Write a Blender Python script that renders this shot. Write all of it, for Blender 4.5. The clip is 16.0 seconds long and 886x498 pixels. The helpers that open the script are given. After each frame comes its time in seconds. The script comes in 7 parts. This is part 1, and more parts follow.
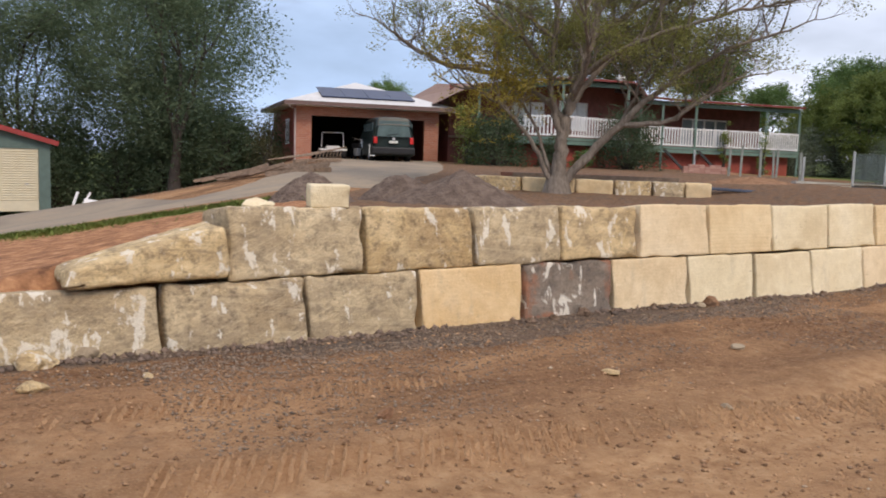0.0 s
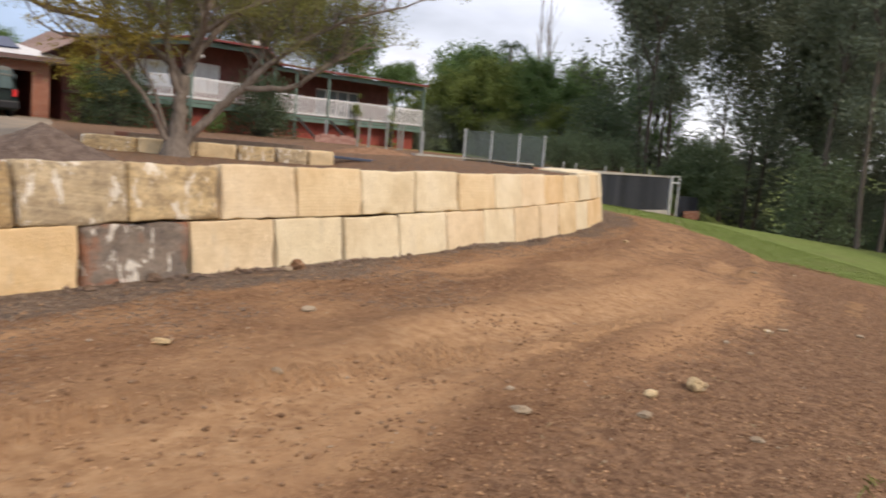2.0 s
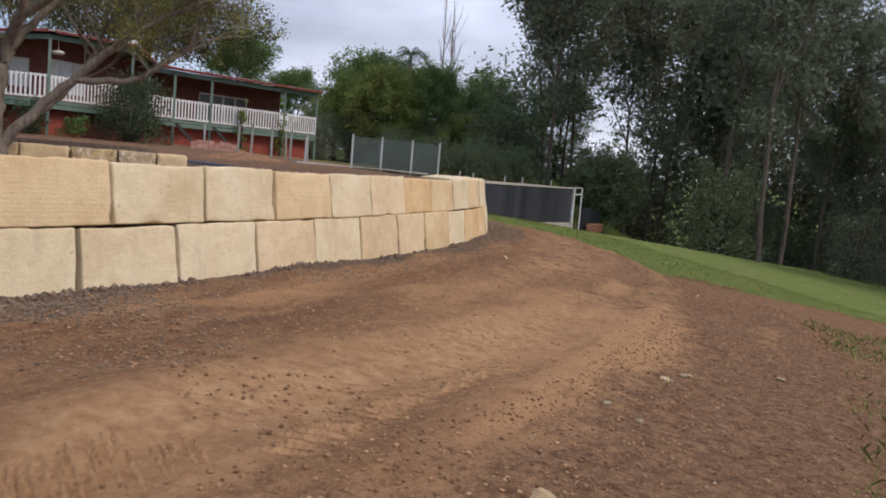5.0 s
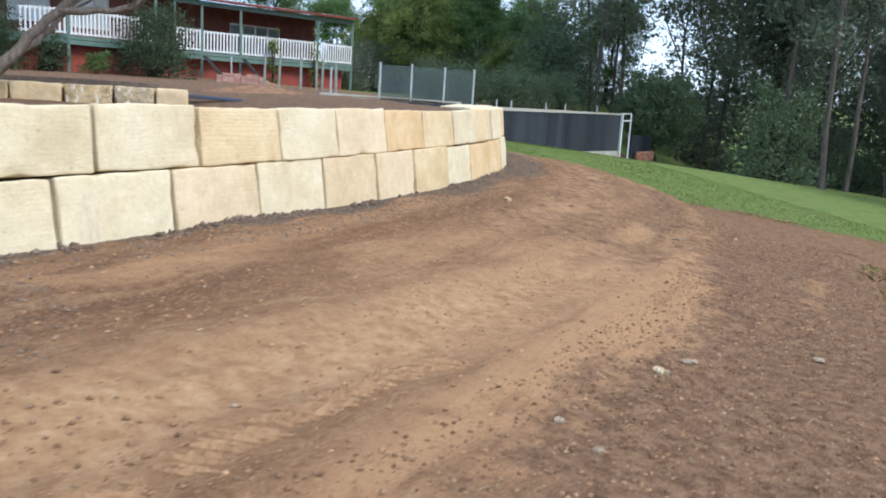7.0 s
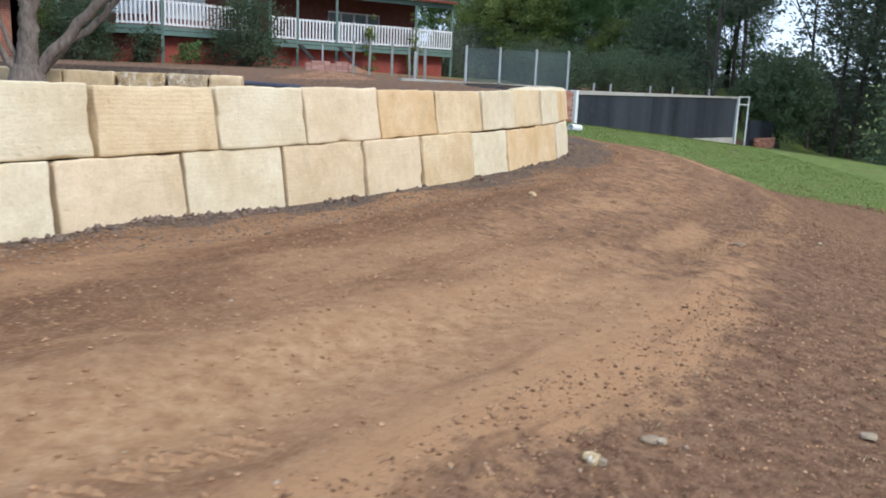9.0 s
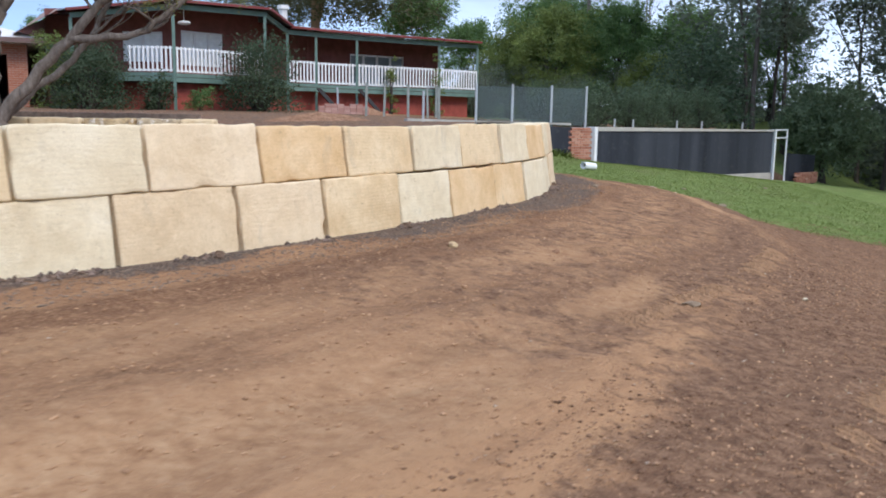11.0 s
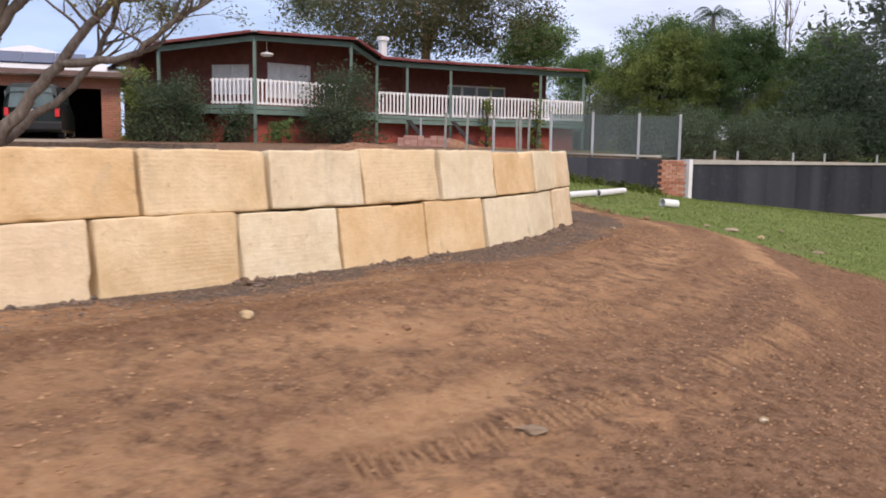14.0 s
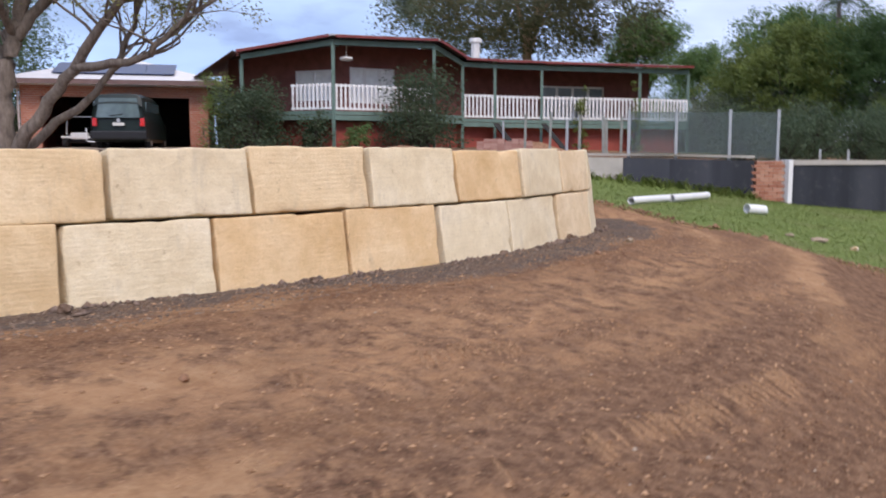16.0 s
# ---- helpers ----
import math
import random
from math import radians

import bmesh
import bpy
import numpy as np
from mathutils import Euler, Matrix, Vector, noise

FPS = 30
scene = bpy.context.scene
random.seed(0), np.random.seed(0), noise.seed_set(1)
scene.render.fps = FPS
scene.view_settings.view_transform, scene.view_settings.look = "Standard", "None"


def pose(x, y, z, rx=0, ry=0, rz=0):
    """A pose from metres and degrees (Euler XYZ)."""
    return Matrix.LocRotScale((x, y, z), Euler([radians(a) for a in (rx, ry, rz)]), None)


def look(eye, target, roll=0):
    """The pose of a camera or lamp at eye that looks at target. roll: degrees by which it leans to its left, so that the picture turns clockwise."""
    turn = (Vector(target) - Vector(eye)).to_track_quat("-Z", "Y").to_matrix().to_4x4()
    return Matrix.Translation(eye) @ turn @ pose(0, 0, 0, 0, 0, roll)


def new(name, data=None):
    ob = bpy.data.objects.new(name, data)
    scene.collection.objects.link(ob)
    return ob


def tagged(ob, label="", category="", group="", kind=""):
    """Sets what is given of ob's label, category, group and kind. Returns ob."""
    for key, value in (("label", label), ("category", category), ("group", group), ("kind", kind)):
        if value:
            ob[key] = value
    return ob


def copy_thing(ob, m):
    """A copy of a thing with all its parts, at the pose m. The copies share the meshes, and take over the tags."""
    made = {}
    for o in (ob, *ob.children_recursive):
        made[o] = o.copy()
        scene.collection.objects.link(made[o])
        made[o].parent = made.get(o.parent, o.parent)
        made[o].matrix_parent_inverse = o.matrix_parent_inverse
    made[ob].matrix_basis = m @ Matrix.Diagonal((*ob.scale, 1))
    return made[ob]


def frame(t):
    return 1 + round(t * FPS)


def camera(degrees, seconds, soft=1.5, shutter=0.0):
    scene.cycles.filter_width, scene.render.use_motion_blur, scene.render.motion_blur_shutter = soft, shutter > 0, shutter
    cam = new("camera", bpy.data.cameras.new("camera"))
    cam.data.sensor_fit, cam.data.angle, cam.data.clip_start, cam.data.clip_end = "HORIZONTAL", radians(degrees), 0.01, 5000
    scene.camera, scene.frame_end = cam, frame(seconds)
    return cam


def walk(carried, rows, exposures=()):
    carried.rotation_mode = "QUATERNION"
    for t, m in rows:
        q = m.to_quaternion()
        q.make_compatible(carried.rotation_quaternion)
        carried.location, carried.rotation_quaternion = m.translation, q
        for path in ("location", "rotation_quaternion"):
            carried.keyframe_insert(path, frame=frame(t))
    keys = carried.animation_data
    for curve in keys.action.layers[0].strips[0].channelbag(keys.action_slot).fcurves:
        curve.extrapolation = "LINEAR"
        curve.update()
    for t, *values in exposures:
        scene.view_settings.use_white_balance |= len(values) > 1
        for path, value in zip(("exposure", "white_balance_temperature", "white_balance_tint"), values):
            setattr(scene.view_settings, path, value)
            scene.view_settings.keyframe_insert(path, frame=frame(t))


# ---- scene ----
cam = camera(55.2, 16.0, soft=1.8, shutter=0.6)
PATH = [
    (0, (-1.002, -1.644, 2.35), (-1.062, 0.344, 2.138), 1.9),
    (0.5, (-0.986, -1.644, 2.345), (-0.943, 0.345, 2.136), 2.3),
    (1, (-0.921, -1.663, 2.34), (-0.613, 0.305, 2.159), 2.4),
    (1.5, (-0.676, -1.546, 2.301), (-0.123, 0.367, 2.117), 4.1),
    (2, (-0.393, -1.408, 2.284), (0.355, 0.432, 2.046), 4.5),
    (2.5, (-0.178, -1.156, 2.276), (0.739, 0.615, 2.118), 3.8),
    (3, (0.098, -0.874, 2.258), (1.144, 0.823, 2.102), 5.0),
    (3.5, (0.434, -0.601, 2.207), (1.338, 1.169, 1.987), 5.1),
    (3.7, (0.573, -0.453, 2.17), (1.529, 1.297, 2.018), 5.3),
    (5.8, (1.969, 0.859, 2.135), (2.841, 2.634, 1.835), 3.8),
    (6, (2.128, 0.95, 2.149), (2.94, 2.732, 1.745), 5.1),
    (6.5, (2.464, 1.162, 2.154), (3.213, 2.981, 1.794), 5.1),
    (7, (2.797, 1.416, 2.203), (3.606, 3.209, 1.84), 3.4),
    (7.2, (2.966, 1.48, 2.183), (3.715, 3.31, 1.884), 3.9),
    (7.5, (3.22, 1.626, 2.196), (3.949, 3.436, 1.757), 4.9),
    (8, (3.638, 1.839, 2.161), (4.44, 3.641, 1.828), 8.7),
    (8.5, (4.052, 2.149, 2.141), (4.739, 3.994, 1.789), 3.8),
    (9, (4.495, 2.396, 2.135), (5.029, 4.281, 1.732), 2.4),
    (9.2, (4.65, 2.494, 2.12), (5.192, 4.389, 1.781), 2.8),
    (11.3, (6.402, 3.569, 2.071), (6.799, 5.505, 1.761), 1.0),
    (11.5, (6.597, 3.697, 2.073), (7.025, 5.608, 1.67), 2.5),
    (12, (7.046, 3.986, 2.036), (7.506, 5.895, 1.653), 2.8),
    (12.5, (7.484, 4.26, 2.043), (7.76, 6.223, 1.779), -0.2),
    (12.6, (7.597, 4.282, 2.018), (7.802, 6.252, 1.743), -0.3),
    (13, (7.948, 4.557, 2.039), (8.116, 6.53, 1.759), 0.1),
    (13.5, (8.317, 4.967, 2.028), (8.433, 6.947, 1.769), -0.9),
    (14, (8.741, 5.335, 1.992), (8.812, 7.32, 1.758), 0.8),
    (14.5, (9.146, 5.726, 1.964), (9.18, 7.705, 1.683), 0.0),
    (15, (9.509, 6.12, 1.971), (9.408, 8.102, 1.731), -2.8),
    (15.5, (9.986, 6.485, 1.946), (9.799, 8.452, 1.635), -1.8),
    (15.8, (10.219, 6.697, 1.934), (10.017, 8.67, 1.68), -1.1),
    (16, (10.377, 6.839, 1.924), (10.146, 8.813, 1.703), -0.0),
]

EXPOSURES = [(0.0, 0.58, 7300, 15), (0.5, 0.38, 7400, 16), (1.0, 0.56, 7600, 16), (1.5, 0.63, 7900, 18), (2.0, 0.68, 7900, 16), (2.5, 0.26, 7800, 15), (3.5, 0.18, 7900, 18), (6.0, 0.75, 6300, 14), (6.5, 1.0, 6000, 7), (7.0, 1.0, 6050, 5), (8.5, 0.88, 6100, 1), (9.0, 0.83, 6150, 8), (11.5, 0.82, 6100, 12), (12.0, 0.85, 5800, 5), (12.5, 0.90, 5900, 10), (13.0, 0.79, 6500, 12), (13.5, 0.80, 7300, 21), (14.5, 0.76, 7200, 22), (15.0, 0.80, 6800, 23), (15.5, 0.70, 7000, 18), (16.0, 0.72, 6600, 20)]
walk(cam, [(t, look(eye, target, roll)) for t, eye, target, roll in PATH], EXPOSURES)

# ---- world and light ----
SUN_AZ, SUN_EL = radians(146), radians(44)
world = bpy.data.worlds.new("sky")
scene.world = world
world.use_nodes = True
wn, wl = world.node_tree.nodes, world.node_tree.links
wn.clear()
w_out = wn.new("ShaderNodeOutputWorld")
w_bg = wn.new("ShaderNodeBackground")
w_sky = wn.new("ShaderNodeTexSky")
w_sky.sky_type, w_sky.sun_disc = "NISHITA", False
w_sky.sun_elevation, w_sky.sun_rotation = SUN_EL, SUN_AZ
w_sky.air_density, w_sky.dust_density, w_sky.ozone_density = 1.0, 0.3, 3.0
w_co = wn.new("ShaderNodeTexCoord")
w_map = wn.new("ShaderNodeMapping")
w_map.inputs["Scale"].default_value = (1.3, 1.3, 3.6)
w_no = wn.new("ShaderNodeTexNoise")
w_no.inputs["Scale"].default_value, w_no.inputs["Detail"].default_value, w_no.inputs["Roughness"].default_value = 1.7, 7, 0.55
w_ra = wn.new("ShaderNodeValToRGB")
w_ra.color_ramp.elements[0].position, w_ra.color_ramp.elements[1].position = 0.30, 0.62
w_mix = wn.new("ShaderNodeMix")
w_mix.data_type = "RGBA"
w_sep = wn.new("ShaderNodeSeparateXYZ")
w_up = wn.new("ShaderNodeValToRGB")
w_up.color_ramp.elements[0].position, w_up.color_ramp.elements[0].color = 0.03, (0.80, 1.32, 2.55, 1)
w_up.color_ramp.elements[1].position, w_up.color_ramp.elements[1].color = 0.75, (4.7, 5.0, 5.7, 1)
w_mid = w_up.color_ramp.elements.new(0.22)
w_mid.color = (1.6, 2.15, 3.1, 1)
# the cloud is paler and thicker towards the gully
w_east = wn.new("ShaderNodeMath")
w_east.operation = "MULTIPLY_ADD"
w_east.inputs[1].default_value = 0.55
w_pale = wn.new("ShaderNodeMapRange")
w_pale.inputs["From Min"].default_value, w_pale.inputs["From Max"].default_value = 0.18, 0.62
w_east_mix = wn.new("ShaderNodeMix")
w_east_mix.data_type = "RGBA"
w_east_mix.inputs[7].default_value = (2.15, 2.5, 3.25, 1)
# thick low cloud hides the clear sky near the horizon
w_low = wn.new("ShaderNodeMapRange")
w_low.inputs["From Min"].default_value, w_low.inputs["From Max"].default_value = 0.25, 0.6
w_low.inputs["To Min"].default_value, w_low.inputs["To Max"].default_value = 0.88, 0.0
w_max = wn.new("ShaderNodeMath")
w_max.operation = "MAXIMUM"
wl.new(w_co.outputs["Generated"], w_sep.inputs[0])
wl.new(w_sep.outputs["Z"], w_up.inputs["Fac"])
wl.new(w_no.outputs["Fac"], w_east.inputs[0])
wl.new(w_sep.outputs["X"], w_east.inputs[2])
wl.new(w_east.outputs[0], w_pale.inputs["Value"])
wl.new(w_pale.outputs["Result"], w_east_mix.inputs[0])
wl.new(w_up.outputs["Color"], w_east_mix.inputs[6])
w_puff = wn.new("ShaderNodeTexNoise")
w_puff.inputs["Scale"].default_value, w_puff.inputs["Detail"].default_value, w_puff.inputs["Roughness"].default_value = 2.6, 6, 0.5
w_lit = wn.new("ShaderNodeMapRange")
w_lit.inputs["From Min"].default_value, w_lit.inputs["From Max"].default_value = 0.36, 0.66
w_lit.inputs["To Min"].default_value, w_lit.inputs["To Max"].default_value = 0.78, 1.5
w_cloud = wn.new("ShaderNodeVectorMath")
w_cloud.operation = "SCALE"
wl.new(w_map.outputs["Vector"], w_puff.inputs["Vector"])
wl.new(w_puff.outputs["Fac"], w_lit.inputs["Value"])
wl.new(w_east_mix.outputs[2], w_cloud.inputs[0])
wl.new(w_lit.outputs["Result"], w_cloud.inputs["Scale"])
wl.new(w_cloud.outputs[0], w_mix.inputs[7])
wl.new(w_sep.outputs["Z"], w_low.inputs["Value"])
wl.new(w_low.outputs["Result"], w_max.inputs[0])
wl.new(w_ra.outputs["Color"], w_max.inputs[1])
wl.new(w_co.outputs["Generated"], w_map.inputs["Vector"])
wl.new(w_map.outputs["Vector"], w_no.inputs["Vector"])
wl.new(w_no.outputs["Fac"], w_ra.inputs["Fac"])
wl.new(w_max.outputs[0], w_mix.inputs[0])
wl.new(w_sky.outputs["Color"], w_mix.inputs[6])
wl.new(w_mix.outputs[2], w_bg.inputs["Color"])
w_bg.inputs["Strength"].default_value = 0.195
wl.new(w_bg.outputs["Background"], w_out.inputs["Surface"])
sun = new("sun", bpy.data.lights.new("sun", "SUN"))
sun.data.energy, sun.data.angle, sun.data.color = 1.35, radians(22), (1.0, 0.92, 0.82)
# compass turn of the lamp agrees with the sky's sun
sun.matrix_world = look((0, 0, 40), (0 - 40 * math.sin(SUN_AZ), 0 - 40 * math.cos(SUN_AZ), 40 - 40 * math.tan(SUN_EL)))


# ---- materials ----
def lin(c):
    return (c[0], c[1], c[2], 1.0)


class Mat:
    """Small node-graph builder round one Principled shader."""

    def __init__(self, name, rough=0.8, metal=0.0, spec=0.35):
        self.m = bpy.data.materials.new(name)
        self.m.use_nodes = True
        self.n, self.l = self.m.node_tree.nodes, self.m.node_tree.links
        self.p = self.n["Principled BSDF"]
        self.p.inputs["Roughness"].default_value = rough
        self.p.inputs["Metallic"].default_value = metal
        self.p.inputs["Specular IOR Level"].default_value = spec
        self.co = self.n.new("ShaderNodeTexCoord").outputs["Object"]

    def scaled(self, v, scale):
        k = self.n.new("ShaderNodeMapping")
        k.inputs["Scale"].default_value = scale
        self.l.new(v, k.inputs["Vector"])
        return k.outputs["Vector"]

    def tilted(self, v, deg, scale):
        k = self.n.new("ShaderNodeMapping")
        k.inputs["Rotation"].default_value = (0, math.radians(deg), 0)
        self.l.new(v, k.inputs["Vector"])
        return self.scaled(k.outputs["Vector"], scale)

    def moved_by_random(self, v):
        o = self.n.new("ShaderNodeObjectInfo").outputs["Random"]
        k = self.n.new("ShaderNodeVectorMath")
        k.operation = "ADD"
        s = self.n.new("ShaderNodeMath")
        s.operation = "MULTIPLY"
        s.inputs[1].default_value = 37.0
        self.l.new(o, s.inputs[0])
        self.l.new(v, k.inputs[0])
        self.l.new(s.outputs[0], k.inputs[1])
        return k.outputs[0]

    def noise(self, scale, detail=4, rough=0.55, vec=None, distort=0.0):
        k = self.n.new("ShaderNodeTexNoise")
        k.inputs["Scale"].default_value, k.inputs["Detail"].default_value = scale, detail
        k.inputs["Roughness"].default_value, k.inputs["Distortion"].default_value = rough, distort
        self.l.new(vec or self.co, k.inputs["Vector"])
        return k.outputs["Fac"]

    def voronoi(self, scale, feature="F1", out="Distance", vec=None):
        k = self.n.new("ShaderNodeTexVoronoi")
        k.feature = feature
        k.inputs["Scale"].default_value = scale
        self.l.new(vec or self.co, k.inputs["Vector"])
        return k.outputs[out]

    def wave(self, scale, distort=2.0, detail=2, vec=None, direction="Z", dscale=1.0):
        k = self.n.new("ShaderNodeTexWave")
        k.bands_direction = direction
        k.inputs["Scale"].default_value, k.inputs["Distortion"].default_value = scale, distort
        k.inputs["Detail"].default_value, k.inputs["Detail Scale"].default_value = detail, dscale
        self.l.new(vec or self.co, k.inputs["Vector"])
        return k.outputs["Fac"]

    def ramp(self, fac, *stops):
        k = self.n.new("ShaderNodeValToRGB")
        e = k.color_ramp.elements
        while len(e) < len(stops):
            e.new(0.5)
        for el, (pos, c) in zip(e, stops):
            el.position = pos
            el.color = lin(c) if isinstance(c, tuple) else (c, c, c, 1)
        self.l.new(fac, k.inputs["Fac"])
        return k.outputs["Color"]

    def mix(self, fac, a, b, blend="MIX"):
        k = self.n.new("ShaderNodeMix")
        k.data_type, k.blend_type = "RGBA", blend
        for v, i in ((fac, 0), (a, 6), (b, 7)):
            if isinstance(v, tuple):
                k.inputs[i].default_value = lin(v)
            elif isinstance(v, (int, float)):
                k.inputs[i].default_value = v
            else:
                self.l.new(v, k.inputs[i])
        return k.outputs[2]

    def math(self, op, a, b=0.5):
        k = self.n.new("ShaderNodeMath")
        k.operation = op
        for v, i in ((a, 0), (b, 1)):
            if isinstance(v, (int, float)):
                k.inputs[i].default_value = v
            else:
                self.l.new(v, k.inputs[i])
        return k.outputs[0]

    def attr(self, name, out="Color"):
        k = self.n.new("ShaderNodeAttribute")
        k.attribute_name = name
        return k.outputs[out]

    def sep(self, v):
        k = self.n.new("ShaderNodeSeparateColor")
        self.l.new(v, k.inputs[0])
        return k.outputs

    def random(self):
        return self.n.new("ShaderNodeObjectInfo").outputs["Random"]

    def island(self):
        return self.n.new("ShaderNodeNewGeometry").outputs["Random Per Island"]

    def colour(self, c):
        if isinstance(c, tuple):
            self.p.inputs["Base Color"].default_value = lin(c)
        else:
            self.l.new(c, self.p.inputs["Base Color"])
        return self

    def rough(self, r):
        self.l.new(r, self.p.inputs["Roughness"])
        return self

    def bump(self, h, strength=0.4, dist=0.02):
        k = self.n.new("ShaderNodeBump")
        k.inputs["Strength"].default_value, k.inputs["Distance"].default_value = strength, dist
        self.l.new(h, k.inputs["Height"])
        self.l.new(k.outputs["Normal"], self.p.inputs["Normal"])
        return self


def sandstone(name, dark, mid, light, bands=0.12, weather=0.0, stain=(0.16, 0.15, 0.13), spots=0.0, red=0.0):
    k = Mat(name, 0.92, spec=0.18)
    v = k.moved_by_random(k.co)
    # saw marks: thin wandering arcs across some of the faces
    saw = k.wave(9.5, 9.0, 3, k.scaled(v, (0.16, 0.16, 1.0)), "Z", 0.55)
    patch = k.ramp(k.noise(0.9, 3, 0.5, v), (0.40, 0.0), (0.56, 1.0))
    big = k.noise(1.5, 6, 0.62, v, 0.4)
    mottle = k.noise(8, 7, 0.72, v)
    fine = k.noise(60, 6, 0.75, v)
    c = k.ramp(big, (0.32, dark), (0.5, mid), (0.70, light))
    c = k.mix(k.ramp(mottle, (0.36, 0.32), (0.52, 0.0)), c, tuple(x * 0.84 for x in dark))
    c = k.mix(k.ramp(mottle, (0.54, 0.0), (0.70, 0.45)), c, tuple(min(1, x * 1.07) for x in light))
    c = k.mix(k.math("MULTIPLY", k.math("MULTIPLY", k.ramp(saw, (0.0, 1.0), (0.5, 0.0)), patch), 0.09 * bands), c, tuple(x * 0.70 for x in dark))
    c = k.mix(k.ramp(fine, (0.36, 0.30), (0.48, 0.0)), c, tuple(x * 0.66 for x in dark))
    # grey damp marks, runs and iron specks
    run = k.noise(2.3, 6, 0.7, k.scaled(v, (1.9, 1.9, 0.55)), 0.3)
    c = k.mix(k.ramp(run, (0.57, 0.0), (0.72, 0.42)), c, (0.36, 0.30, 0.22))
    speck = k.noise(15, 5, 0.7, v)
    c = k.mix(k.ramp(speck, (0.64, 0.0), (0.68, 0.45)), c, (0.30, 0.19, 0.10))
    if weather:
        w = k.noise(2.4, 8, 0.74, k.scaled(v, (1, 1, 1.5)), 0.9)
        c = k.mix(k.ramp(w, (0.43, weather), (0.56, 0.0)), c, stain)
        c = k.mix(k.ramp(k.noise(14, 7, 0.78, v), (0.38, 0.75), (0.50, 0.0)), c, tuple(x * 0.55 for x in stain))
        strata = k.noise(3.2, 7, 0.72, k.tilted(v, -5, (0.35, 0.35, 5.0)), 0.6)
        c = k.mix(k.ramp(strata, (0.36, 0.55), (0.47, 0.0)), c, tuple(x * 0.72 for x in stain))
        c = k.mix(k.ramp(strata, (0.54, 0.0), (0.66, 0.40)), c, light)
        scratch = k.noise(20, 5, 0.65, k.tilted(v, 24, (0.35, 1.0, 3.4)), 0.7)
        c = k.mix(k.ramp(scratch, (0.56, 0.0), (0.68, 0.4)), c, light)
        c = k.mix(k.ramp(scratch, (0.34, 0.4), (0.44, 0.0)), c, tuple(x * 0.62 for x in stain))
    if red:
        c = k.mix(k.ramp(k.noise(1.9, 5, 0.6, v, 0.5), (0.51, 0.0), (0.58, red)), c, (0.33, 0.12, 0.055))
    if spots:
        sp = k.noise(5.2, 6, 0.66, k.scaled(v, (1.5, 1.5, 0.75)), 0.35)
        c = k.mix(k.ramp(sp, (0.575, 0.0), (0.61, spots)), c, (0.80, 0.74, 0.62))
    c = k.mix(k.math("MULTIPLY", k.random(), 0.18), c, light)
    k.colour(c)
    h = k.math("ADD", k.math("MULTIPLY", k.math("MULTIPLY", saw, patch), 0.040 * bands), k.math("ADD", k.math("MULTIPLY", fine, 0.5), k.math("MULTIPLY", mottle, 1.5)))
    return k.bump(h, 0.85 if weather else 0.75, 0.024 if weather else 0.017).m


M_CREAM = sandstone("cream_sandstone", (0.638, 0.469, 0.272), (0.743, 0.576, 0.36), (0.828, 0.673, 0.455), 0.9)
M_PALE = sandstone("pale_sandstone", (0.668, 0.53, 0.325), (0.763, 0.637, 0.415), (0.837, 0.729, 0.52), 1.0)
M_TAN = sandstone("tan_sandstone", (0.647, 0.459, 0.246), (0.742, 0.561, 0.326), (0.816, 0.648, 0.409), 1.7)
M_ORANGE = sandstone("orange_sandstone", (0.645, 0.42, 0.195), (0.742, 0.52, 0.278), (0.805, 0.605, 0.36), 0.8)
M_OLD = sandstone("weathered_sandstone", (0.43, 0.315, 0.185), (0.57, 0.435, 0.262), (0.763, 0.615, 0.39), 0.5, 0.5, (0.27, 0.20, 0.135), 0.9)
M_OLDTAN = sandstone("weathered_tan_sandstone", (0.52, 0.35, 0.165), (0.66, 0.48, 0.25), (0.785, 0.61, 0.36), 0.5, 0.42, (0.30, 0.205, 0.125), 0.8)
M_OLDRED = sandstone("iron_stained_sandstone", (0.20, 0.15, 0.11), (0.27, 0.21, 0.16), (0.36, 0.29, 0.23), 0.4, 0.6, (0.13, 0.11, 0.095), 0.9, 0.85)


